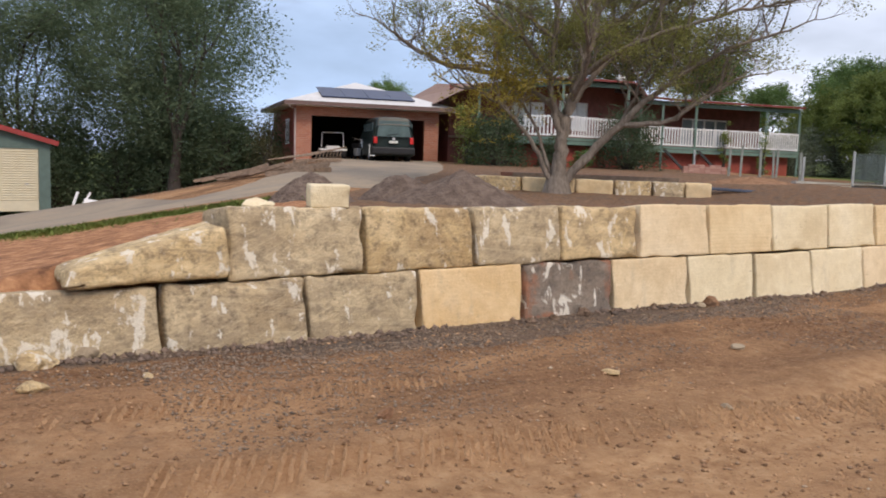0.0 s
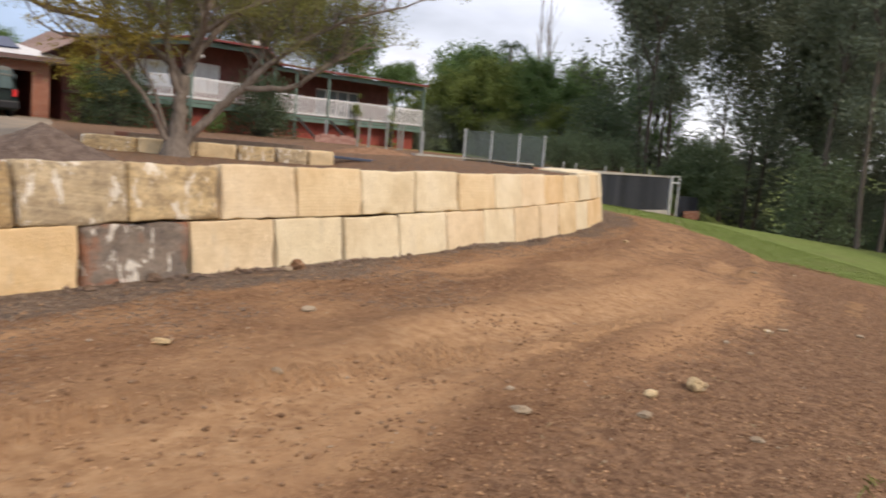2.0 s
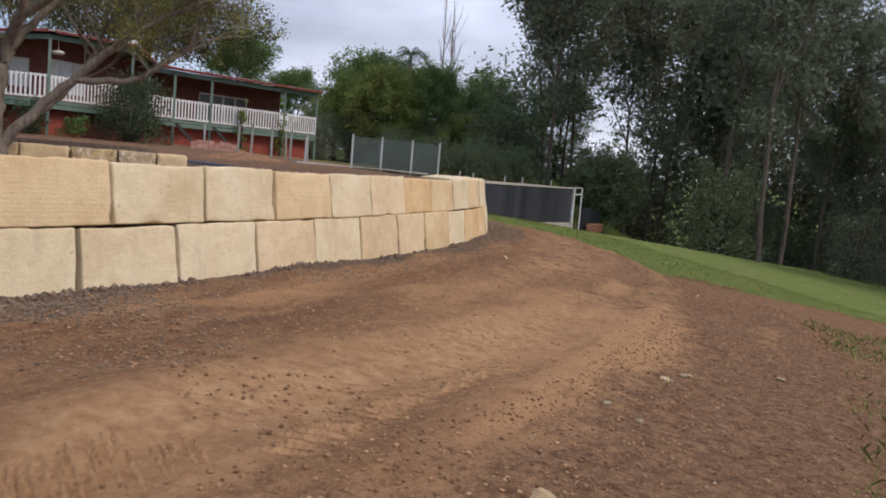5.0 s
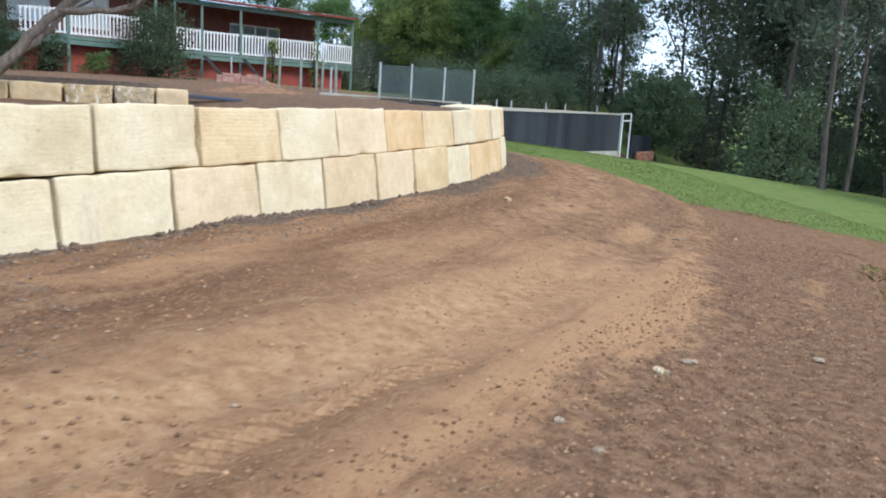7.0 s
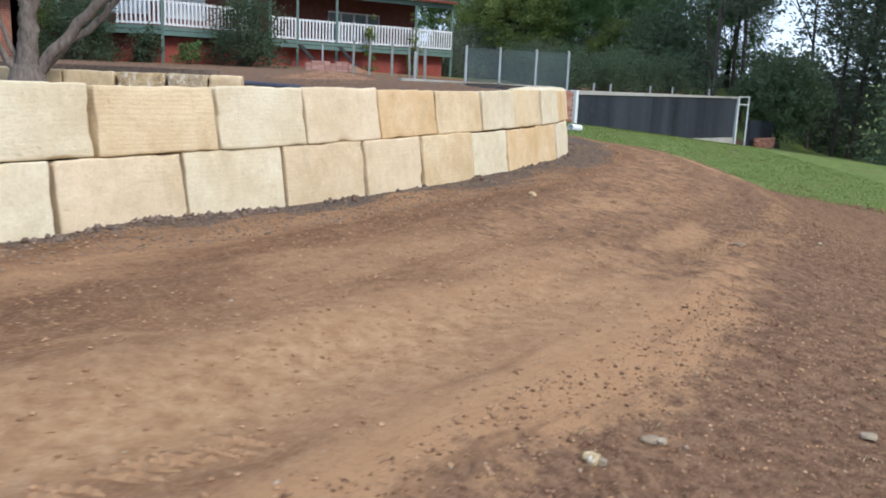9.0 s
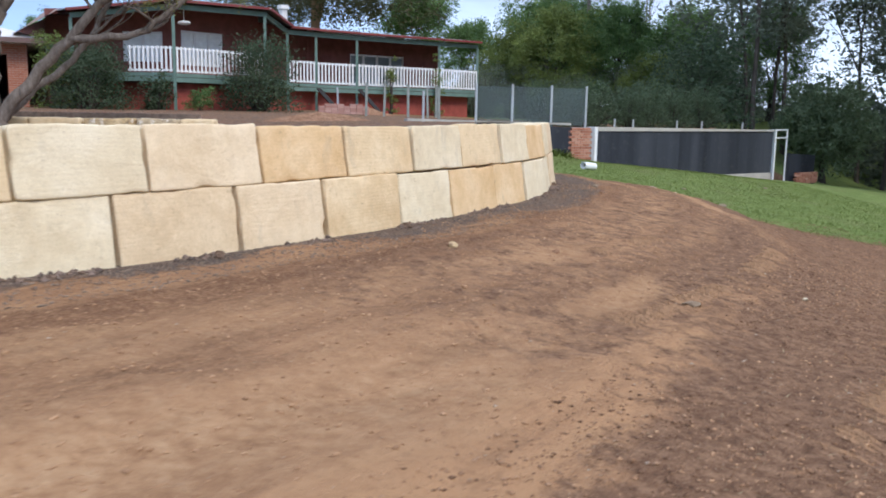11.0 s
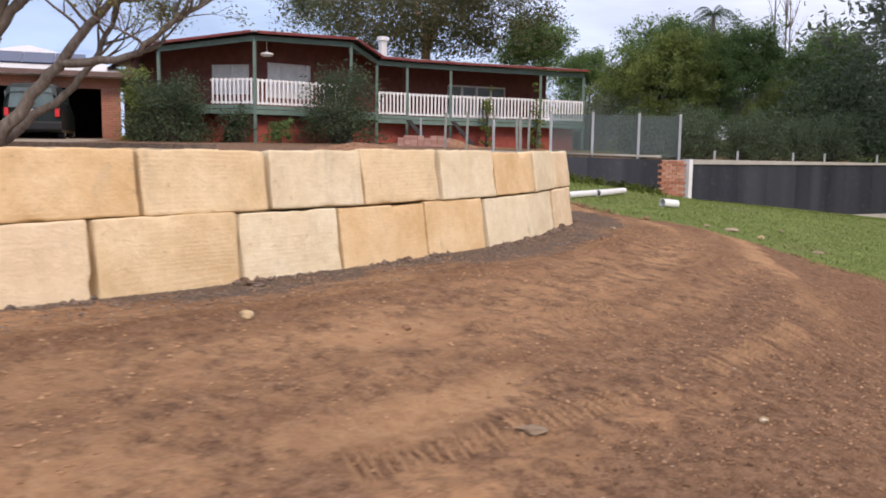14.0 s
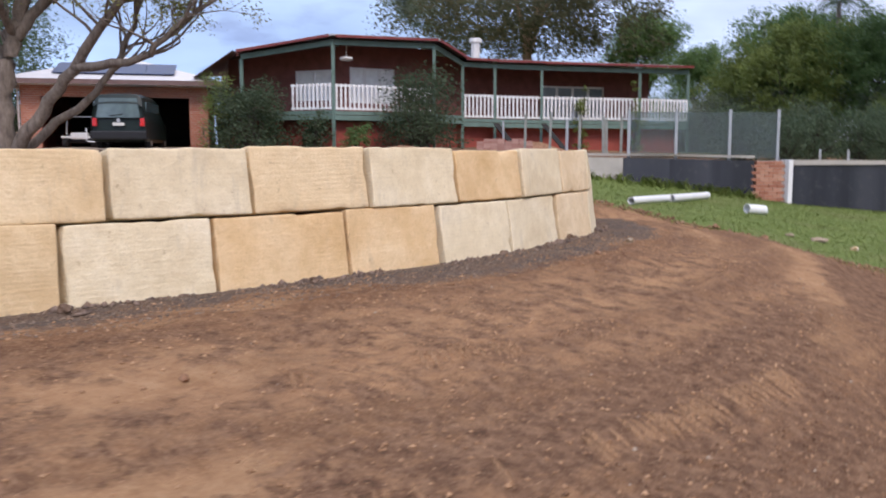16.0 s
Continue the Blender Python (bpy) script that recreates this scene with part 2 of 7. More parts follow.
def ground_material():
    k = Mat("earth_and_grass", 0.95, spec=0.12)
    mask = k.sep(k.attr("cover"))
    uv = k.attr("along", "Vector")
    v = k.co
    big = k.noise(1.0, 7, 0.58, k.scaled(uv, (0.13, 0.9, 1)), 0.6)
    mid = k.noise(1.0, 8, 0.70, k.scaled(uv, (0.8, 2.4, 1)), 0.5)
    clump = k.noise(16, 6, 0.72, v)
    fine = k.noise(55, 6, 0.78, v)
    speck = k.noise(120, 3, 0.6, v)
    soil = k.ramp(big, (0.38, (0.225, 0.116, 0.064)), (0.46, (0.325, 0.178, 0.097)), (0.54, (0.44, 0.25, 0.137)), (0.63, (0.57, 0.335, 0.18)))
    soil = k.mix(k.ramp(mid, (0.38, 0.58), (0.50, 0.0)), soil, (0.165, 0.086, 0.049))
    soil = k.mix(k.ramp(mid, (0.52, 0.0), (0.62, 0.5)), soil, (0.582, 0.357, 0.191))
    loose = k.ramp(big, (0.48, 1.0), (0.62, 0.35))
    soil = k.mix(k.math("MULTIPLY", k.ramp(clump, (0.54, 0.0), (0.64, 0.45)), loose), soil, (0.543, 0.338, 0.187))
    soil = k.mix(k.math("MULTIPLY", k.ramp(clump, (0.37, 0.52), (0.46, 0.0)), loose), soil, (0.145, 0.077, 0.044))
    soil = k.mix(k.math("MULTIPLY", k.ramp(fine, (0.52, 0.0), (0.63, 0.5)), loose), soil, (0.601, 0.404, 0.239))
    soil = k.mix(k.math("MULTIPLY", k.ramp(fine, (0.37, 0.5), (0.47, 0.0)), loose), soil, (0.107, 0.058, 0.035))
    soil = k.mix(k.ramp(speck, (0.63, 0.0), (0.71, 0.45)), soil, (0.601, 0.470, 0.322))
    pale = k.math("MULTIPLY", k.sep(k.attr("track"))[0], k.ramp(k.math("ADD", big, k.math("MULTIPLY", mid, 0.6)), (0.50, 0.30), (0.82, 1.0)))
    soil = k.mix(k.math("MULTIPLY", pale, 0.75), soil, k.ramp(k.noise(9, 7, 0.7, v), (0.34, (0.40, 0.225, 0.118)), (0.5, (0.56, 0.34, 0.185)), (0.66, (0.68, 0.45, 0.26))))
    gravel = k.ramp(fine, (0.3, (0.062, 0.050, 0.043)), (0.5, (0.165, 0.132, 0.110)), (0.7, (0.30, 0.25, 0.21)))
    gravel = k.mix(k.ramp(mid, (0.45, 0.0), (0.62, 0.6)), gravel, (0.26, 0.165, 0.105))
    dark = k.ramp(k.noise(11, 8, 0.78, v), (0.34, (0.11, 0.060, 0.036)), (0.48, (0.235, 0.134, 0.080)), (0.66, (0.43, 0.265, 0.16)))
    dark = k.mix(k.ramp(fine, (0.53, 0.0), (0.64, 0.5)), dark, (0.46, 0.31, 0.20))
    grass = k.ramp(k.noise(2.2, 8, 0.75, v), (0.3, (0.11, 0.15, 0.042)), (0.5, (0.158, 0.21, 0.06)), (0.72, (0.245, 0.285, 0.095)))
    grass = k.mix(k.ramp(k.noise(0.45, 6, 0.7, v), (0.52, 0.0), (0.68, 0.55)), grass, (0.20, 0.185, 0.085))
    red = k.ramp(k.noise(6, 8, 0.72, v), (0.34, (0.19, 0.09, 0.05)), (0.5, (0.42, 0.20, 0.10)), (0.64, (0.62, 0.33, 0.17)))
    jag = k.math("MULTIPLY", k.math("SUBTRACT", k.noise(5, 8, 0.75, v), 0.5), 1.4)

    def soft(ch):
        return k.ramp(k.math("ADD", ch, jag), (0.40, 0.0), (0.60, 1.0))

    c = k.mix(soft(mask[1]), soil, gravel)
    c = k.mix(soft(mask[2]), c, dark)
    c = k.mix(1.0, c, (0.825, 0.79, 0.74), "MULTIPLY")
    c = k.mix(soft(k.attr("redsoil", "Fac")), c, red)
    c = k.mix(soft(mask[0]), c, grass)
    k.colour(c)
    h = k.math("ADD", k.math("MULTIPLY", k.noise(7, 7, 0.72, v), 2.0), k.math("ADD", k.math("MULTIPLY", fine, 0.8), k.math("MULTIPLY", clump, 1.1)))
    return k.bump(h, 0.68, 0.042).m


M_GROUND = ground_material()


def simple(name, c, rough=0.6, metal=0.0, var=0.15, scale=3.0, bump=0.0, bscale=30.0, spec=0.35):
    k = Mat(name, rough, metal, spec)
    n = k.noise(scale, 5, 0.6)
    k.colour(k.ramp(n, (0.3, tuple(x * (1 - var) for x in c)), (0.7, tuple(min(1, x * (1 + var)) for x in c))))
    if bump:
        k.bump(k.noise(bscale, 5, 0.65), bump, 0.01)
    return k.m


def bark(name, a, b, scale=14):
    k = Mat(name, 0.9, spec=0.15)
    v = k.scaled(k.co, (1, 1, 0.25))
    n = k.noise(scale, 6, 0.7, v)
    k.colour(k.ramp(n, (0.3, a), (0.7, b)))
    return k.bump(n, 0.7, 0.03).m


def foliage(name, a, b, c):
    k = Mat(name, 0.6, spec=0.3)
    n = k.noise(0.35, 3, 0.6)
    col = k.ramp(k.island(), (0.1, a), (0.55, b), (0.95, c))
    col = k.mix(0.45, col, b)
    col = k.mix(k.ramp(n, (0.35, 0.55), (0.65, 0.0)), col, a)
    k.colour(col)
    tr = k.n.new("ShaderNodeBsdfTranslucent")
    mx = k.n.new("ShaderNodeMixShader")
    mx.inputs[0].default_value = 0.45
    k.l.new(col, tr.inputs["Color"])
    k.l.new(k.p.outputs[0], mx.inputs[1])
    k.l.new(tr.outputs[0], mx.inputs[2])
    k.l.new(mx.outputs[0], k.n["Material Output"].inputs["Surface"])
    return k.m


M_BARK = bark("grey_bark", (0.10, 0.08, 0.064), (0.29, 0.24, 0.195))
M_GUMBARK = bark("smooth_gum_bark", (0.06, 0.05, 0.042), (0.17, 0.14, 0.115), 5)
M_REDGUM = bark("orange_gum_bark", (0.16, 0.10, 0.07), (0.42, 0.26, 0.16), 3)
M_DARKBARK = bark("dark_bark", (0.045, 0.038, 0.032), (0.11, 0.09, 0.075))
M_JACA = foliage("thin_yellow_green_leaves", (0.17, 0.185, 0.055), (0.28, 0.28, 0.085), (0.44, 0.39, 0.13))
M_JACAGOLD = foliage("golden_leaves", (0.25, 0.21, 0.05), (0.40, 0.31, 0.06), (0.56, 0.40, 0.07))
M_LEAFDARK = foliage("dark_green_leaves", (0.066, 0.105, 0.058), (0.125, 0.175, 0.095), (0.21, 0.26, 0.145))
M_LEAFMID = foliage("mid_green_leaves", (0.095, 0.165, 0.058), (0.165, 0.265, 0.085), (0.28, 0.37, 0.135))
M_LEAFGUM = foliage("grey_green_gum_leaves", (0.125, 0.152, 0.105), (0.20, 0.235, 0.16), (0.295, 0.33, 0.225))
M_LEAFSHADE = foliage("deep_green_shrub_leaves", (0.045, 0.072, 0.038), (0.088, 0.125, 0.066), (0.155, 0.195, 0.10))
M_LEAFFAR = foliage("shaded_forest_leaves", (0.085, 0.105, 0.07), (0.14, 0.165, 0.11), (0.20, 0.23, 0.155))
M_LEAFSOFT = foliage("soft_green_leaves", (0.11, 0.155, 0.085), (0.175, 0.235, 0.125), (0.26, 0.315, 0.18))
M_LEAFYELLOW = foliage("yellow_green_leaves", (0.13, 0.17, 0.045), (0.21, 0.265, 0.07), (0.33, 0.37, 0.11))
M_LEAFRUST = foliage("rusty_gum_leaves", (0.06, 0.07, 0.038), (0.115, 0.12, 0.055), (0.25, 0.16, 0.07))
M_WEATHERBOARD = simple("white_paint", (0.78, 0.78, 0.76), 0.5, var=0.06)
M_GREENPAINT = simple("grey_green_paint", (0.13, 0.20, 0.165), 0.6, var=0.15)
M_REDWALL = simple("red_painted_brick", (0.30, 0.07, 0.05), 0.75, var=0.22, bump=0.3)
M_ROOFRED = simple("dark_red_fascia", (0.20, 0.045, 0.04), 0.5, var=0.12)
M_ROOFMETAL = simple("pale_metal_roof", (0.62, 0.60, 0.57), 0.45, 0.2, 0.08)
# near black: the garage's inside shade put into the colour; also dark planks
M_SHADE_AND_PLANK = simple("interior_shade_and_dark_plank", (0.03, 0.028, 0.026), 0.9)
M_SOLAR = simple("solar_panel", (0.02, 0.03, 0.07), 0.3, 0.0, 0.2, spec=0.25)
M_CONCRETE = simple("concrete", (0.42, 0.39, 0.34), 0.9, var=0.18, scale=1.5, bump=0.35)
def membrane():
    k = Mat("black_membrane", 0.5, spec=0.3)
    n = k.noise(0.8, 3, 0.5, k.scaled(k.co, (1.0, 1.0, 0.06)), 0.2)
    c = k.ramp(n, (0.40, (0.020, 0.022, 0.028)), (0.52, (0.034, 0.037, 0.046)), (0.62, (0.052, 0.055, 0.065)))
    c = k.mix(k.ramp(k.noise(5, 6, 0.7), (0.55, 0.0), (0.72, 0.5)), c, (0.10, 0.095, 0.09))
    xyz = k.n.new("ShaderNodeSeparateXYZ")
    k.l.new(k.co, xyz.inputs[0])
    run = k.math("ADD", k.math("MULTIPLY", xyz.outputs[0], 0.716), k.math("MULTIPLY", xyz.outputs[1], 0.356))
    strip = k.n.new("ShaderNodeTexWhiteNoise")
    strip.noise_dimensions = "1D"
    k.l.new(k.math("FLOOR", run), strip.inputs["W"])
    c = k.mix(k.ramp(strip.outputs["Value"], (0.2, 0.0), (1.0, 0.6)), c, (0.072, 0.078, 0.092))
    k.colour(c)
    return k.bump(k.noise(3.5, 4, 0.6, k.scaled(k.co, (1, 1, 0.15))), 0.4, 0.03).m


M_BLACKMEMBRANE = membrane()
M_MORTAR = simple("mortar", (0.40, 0.34, 0.29), 0.95)
M_CREAMSTEEL = simple("cream_steel", (0.62, 0.56, 0.40), 0.5, var=0.06)
M_STEEL = simple("galvanised_steel", (0.45, 0.46, 0.46), 0.45, 0.7, 0.1)
M_TIMBER = simple("weathered_timber", (0.24, 0.17, 0.12), 0.85, var=0.35, scale=8, bump=0.4)
M_PVC = simple("white_plastic_pipe", (0.80, 0.80, 0.78), 0.35, var=0.05)


def brick_paint(name, a, b, c):
    k = Mat(name, 0.9, spec=0.2)
    col = k.ramp(k.random(), (0.0, a), (0.5, b), (1.0, c))
    col = k.mix(k.ramp(k.noise(20, 5, 0.7), (0.4, 0.0), (0.8, 0.35)), col, tuple(x * 0.6 for x in a))
    k.colour(col)
    return k.bump(k.noise(60, 4, 0.7), 0.4, 0.004).m


M_BRICK = brick_paint("red_brick", (0.36, 0.15, 0.095), (0.47, 0.22, 0.14), (0.55, 0.31, 0.21))


# ---- geometry helpers ----
def mesh_from(name, bm, material, smooth=False):
    me = bpy.data.meshes.new(name)
    bm.to_mesh(me)
    bm.free()
    for mt in material if isinstance(material, (list, tuple)) else [material]:
        me.materials.append(mt)
    if smooth:
        me.polygons.foreach_set("use_smooth", [True] * len(me.polygons))
    return me


def part(name, bm, material, parent, label="", smooth=False):
    ob = new(name, mesh_from(name, bm, material, smooth))
    ob.parent = parent
    if label:
        tagged(ob, label)
    return ob


def thing(name, label, category, group="", kind="", at=None):
    ob = new(name)
    ob.empty_display_size = 0.2
    if at is not None:
        ob.matrix_basis = at
    return tagged(ob, label, category, group, kind)


def solo(name, bm, material, label, category, group="", kind="", at=None, smooth=False):
    ob = new(name, mesh_from(name, bm, material, smooth))
    if at is not None:
        ob.matrix_basis = at
    return tagged(ob, label, category, group, kind)


def box(bm, x0, y0, z0, x1, y1, z1, m=None, bevel=0.0):
    r = bmesh.ops.create_cube(bm, size=1)
    vs = r["verts"]
    bmesh.ops.transform(bm, matrix=Matrix.LocRotScale(((x0 + x1) / 2, (y0 + y1) / 2, (z0 + z1) / 2), None, (abs(x1 - x0), abs(y1 - y0), abs(z1 - z0))), verts=vs)
    if bevel:
        es = list({e for v in vs for e in v.link_edges})
        r2 = bmesh.ops.bevel(bm, geom=es, offset=bevel, segments=2, profile=0.6, affect="EDGES")
        vs = list({v for f in r2["faces"] for v in f.verts} | {v for v in vs if v.is_valid})
    if m is not None:
        bmesh.ops.transform(bm, matrix=m, verts=vs)
    return vs


def boxed(*a, bevel=0.0, m=None):
    bm = bmesh.new()
    box(bm, *a, m=m, bevel=bevel)
    return bm


def beam(bm, a, b, w, h, roll=0.0):
    """A straight timber of w by h from a to b."""
    a, b = Vector(a), Vector(b)
    d = b - a
    q = d.to_track_quat("X", "Z").to_matrix().to_4x4()
    m = Matrix.Translation(a) @ q @ Matrix.Rotation(roll, 4, "X")
    return box(bm, 0, -w / 2, -h / 2, d.length, w / 2, h / 2, m)


def tube(bm, pts, radii, sides=7, cap=True):
    rings = []
    up = Vector((0.13, 0.21, 0.97))
    for i, (p, r) in enumerate(zip(pts, radii)):
        p = Vector(p)
        d = (Vector(pts[min(i + 1, len(pts) - 1)]) - Vector(pts[max(i - 1, 0)])).normalized()
        a = d.cross(up)
        if a.length < 0.05:
            a = d.cross(Vector((1, 0, 0)))
        a.normalize()
        b = d.cross(a)
        rings.append([bm.verts.new(p + r * (a * math.cos(2 * math.pi * k / sides) + b * math.sin(2 * math.pi * k / sides))) for k in range(sides)])
    for r0, r1 in zip(rings[:-1], rings[1:]):
        for k in range(sides):
            bm.faces.new((r0[k], r0[(k + 1) % sides], r1[(k + 1) % sides], r1[k]))
    if cap:
        bm.faces.new(rings[-1])
        bm.faces.new(rings[0][::-1])


# ---- the line of the retaining walls ----
WALL_POINTS = [(-4.4, 2.55), (-3.3, 3.33), (-2.13, 4.16), (0.35, 6.02), (2.7, 7.62), (5.1, 9.5), (7.45, 11.76), (8.85, 13.33), (9.65, 14.42), (10.22, 15.42), (10.53, 16.25), (10.92, 17.15), (11.02, 18.05), (10.9, 19.0)]


def smooth_line(points, n=24):
    c = np.array(points, float)
    p = np.vstack([2 * c[0] - c[1], c, 2 * c[-1] - c[-2]])
    out = []
    for i in range(1, len(p) - 2):
        a, b, d, e = p[i - 1], p[i], p[i + 1], p[i + 2]
        for u in np.linspace(0, 1, n, endpoint=False):
            out.append(0.5 * (2 * b + (d - a) * u + (2 * a - 5 * b + 4 * d - e) * u * u + (3 * b - a - 3 * d + e) * u ** 3))
    out.append(c[-1])
    return np.array(out)


FACE = smooth_line(WALL_POINTS)
FACE_S = np.r_[0, np.cumsum(np.hypot(*np.diff(FACE, axis=0).T))]
WALL_LEN = FACE_S[-1]


def on_face(s):
    """Place and outward normal on the wall's face at s metres along it."""
    x, y = np.interp(s, FACE_S, FACE[:, 0]), np.interp(s, FACE_S, FACE[:, 1])
    e = 0.15
    tx = np.interp(s + e, FACE_S, FACE[:, 0]) - np.interp(s - e, FACE_S, FACE[:, 0])
    ty = np.interp(s + e, FACE_S, FACE[:, 1]) - np.interp(s - e, FACE_S, FACE[:, 1])
    ln = math.hypot(tx, ty)
    return Vector((x, y)), Vector((tx / ln, ty / ln)), Vector((ty / ln, -tx / ln))


POOL_LINE = [(10.3, 28.3), (15.75, 29.25), (16.65, 29.5), (26.1, 34.15)]
LINE = np.vstack([[(-14.0, -3.5)], FACE[::6], FACE[-1:], [(10.6, 24.0)], POOL_LINE, [(50.0, 54.0), (120.0, 105.0)]])
LINE = LINE[np.r_[True, np.hypot(*np.diff(LINE, axis=0).T) > 1e-6]]
_seg = np.diff(LINE, axis=0)
_seg_len = np.hypot(_seg[:, 0], _seg[:, 1])
_seg_s = np.r_[0, np.cumsum(_seg_len)] - _seg_len[0]


def wall_coords(x, y):
    """Metres along the retaining line, and out from it (positive on the low side)."""
    x, y = np.asarray(x, float), np.asarray(y, float)
    best = np.full(x.shape, 1e9)
    s, d = np.zeros(x.shape), np.zeros(x.shape)
    for i in range(len(_seg)):
        tx, ty = _seg[i] / _seg_len[i]
        px, py = x - LINE[i, 0], y - LINE[i, 1]
        u = np.clip(px * tx + py * ty, 0, _seg_len[i])
        ex, ey = px - u * tx, py - u * ty
        dist = np.hypot(ex, ey)
        side = np.where(px * ty - py * tx >= 0, 1.0, -1.0)
        w = dist < best
        best = np.where(w, dist, best)
        s = np.where(w, _seg_s[i] + u, s)
        d = np.where(w, dist * side, d)
    return s, d


def sstep(a, b, v):
    t = np.clip((np.asarray(v, float) - a) / (b - a), 0, 1)
    return t * t * (3 - 2 * t)


def lattice(x, y, seed):
    """Smooth random unevenness between -1 and 1, one wave a unit."""
    xi, yi = np.floor(x), np.floor(y)
    u, v = x - xi, y - yi
    u, v = u * u * (3 - 2 * u), v * v * (3 - 2 * v)

    def corner(i, j):
        h = np.sin((xi + i) * 127.1 + (yi + j) * 311.7 + seed * 74.7) * 43758.5453
        return (h - np.floor(h)) * 2 - 1

    return (corner(0, 0) * (1 - u) + corner(1, 0) * u) * (1 - v) + (corner(0, 1) * (1 - u) + corner(1, 1) * u) * v


def wobble(x, y, f, seed=0.0):
    """Uneven at three scales, about f / 2 waves to a metre at the coarsest."""
    x, y = np.asarray(x, float) * f * 0.5, np.asarray(y, float) * f * 0.5
    a, b = 0.8 * x - 0.6 * y, 0.6 * x + 0.8 * y
    return 0.6 * lattice(x, y, seed) + 0.3 * lattice(a * 2.1, b * 2.1, seed + 3) + 0.16 * lattice(x * 4.3, y * 4.3, seed + 7)


def low_ground(x, y, s, d):
    base = np.interp(s, [0, 3, 8, 14, 20, 24], [1.10, 1.06, 1.03, 0.98, 0.98, 0.98])
    slope = np.interp(s, [0, 6, 14, 20], [0.085, 0.085, 0.145, 0.15])
    pad = base - slope * np.clip(d - 0.9, 0, 9) - 0.07 * np.clip(d - 9.9, 0, 25)
    pad = pad - 0.30 * np.clip(d - 2.8, 0, 6) * sstep(16, 19.5, s)
    pad = np.where(s > 24, np.maximum(-20, pad - 0.5 * (s - 24)), pad)
    lawn = 0.38 - 0.148 * (np.minimum(x, 17) - 15.26) - 0.10 * np.clip(x - 17, 0, 400) + 0.075 * (np.minimum(y, 29) - 22.3) + 0.015 * np.clip(y - 29, 0, 2) - 0.35 * np.clip(4 - x, 0, 40)
    lawn = np.maximum(lawn, -5 + 0.02 * lawn)
    k = 0.18
    h = np.clip(0.5 + 0.5 * (pad - lawn) / k, 0, 1)
    return lawn + (pad - lawn) * h + k * h * (1 - h)


def high_ground(x, y):
    z = np.interp(y, [2, 5, 10, 17, 21, 22.5, 28, 36, 60, 120], [1.55, 1.78, 1.72, 1.56, 1.56, 1.75, 1.95, 2.12, 2.6, 4.0])
    fill = np.interp(y, [10, 14, 20, 28], [1.72, 1.84, 1.88, 1.95])
    z = z + sstep(4.5, 8, x) * np.maximum(0, fill - z) * (y < 28)
    z = z - np.clip((x - 8) * 0.035, 0, 0.40) * sstep(25, 28, y)
    start = np.where(y < 9, -3.2, -3.2 - 5.6 * (y - 9) / 27)
    z = z - 0.19 * np.clip(start - x, 0, 26)
    z = z - 0.7 * sstep(-8.5, -12, x) * sstep(24, 31, y)
    return np.maximum(z, -2.5 + 0.05 * z)


def ground_z(x, y):
    x, y = np.asarray(x, float), np.asarray(y, float)
    s, d = wall_coords(x, y)
    lo, hi = low_ground(x, y, s, d), high_ground(x, y)
    width = 0.30 + 2.6 * sstep(0.5, -3.0, s) + 6 * sstep(48, 60, s)
    shift = 0.55 * sstep(38, 40, s) * sstep(60, 50, s)
    t = sstep(-0.08 - shift, -0.08 - width - 3 * shift, d)
    near = sstep(26, 14, np.hypot(x - 4, y - 5))
    rough = 0.035 * wobble(x, y, 1.6, 4) + 0.020 * wobble(x, y, 5.5, 17) + 0.011 * wobble(x, y, 15.0, 29)
    ruts = np.where((d > 0) & (s < 25), 0.05 * (np.exp(-((d - 2.1 - 0.2 * wobble(s, 0 * s, 0.8, 3)) / 0.16) ** 2) - np.exp(-((d - 2.7) / 0.25) ** 2) * 0.7 + np.exp(-((d - 3.3) / 0.2) ** 2) * 0.8 - np.exp(-((d - 4.35) / 0.3) ** 2) * 0.7 + 0.8 * np.exp(-((d - 5.0) / 0.25) ** 2)), 0)
    rough = rough + ruts * (0.45 + 0.55 * wobble(s, d, 0.7, 8))
    return lo + (hi - lo) * t + rough * (0.4 + 0.6 * near) * sstep(0.0, 0.25, np.abs(d))


def gz(x, y):
    return float(ground_z(np.array([x]), np.array([y]))[0])


def drape(bm):
    """Lift every vertex by the height of the ground under it."""
    co = np.array([v.co for v in bm.verts])
    for v, z in zip(bm.verts, ground_z(co[:, 0], co[:, 1])):
        v.co.z += z


def spread(a, b, fine, lo, hi):
    """Grid lines: even between a and b, growing outwards to lo and hi."""
    mid = list(np.arange(a, b, fine))
    out, step, v = [], fine, b
    while v < hi:
        out.append(v)
        step *= 1.10
        v += step
    left, step, v = [], fine, a
    while v > lo:
        step *= 1.10
        v -= step
        left.append(v)
    return np.array(left[::-1] + mid + out)


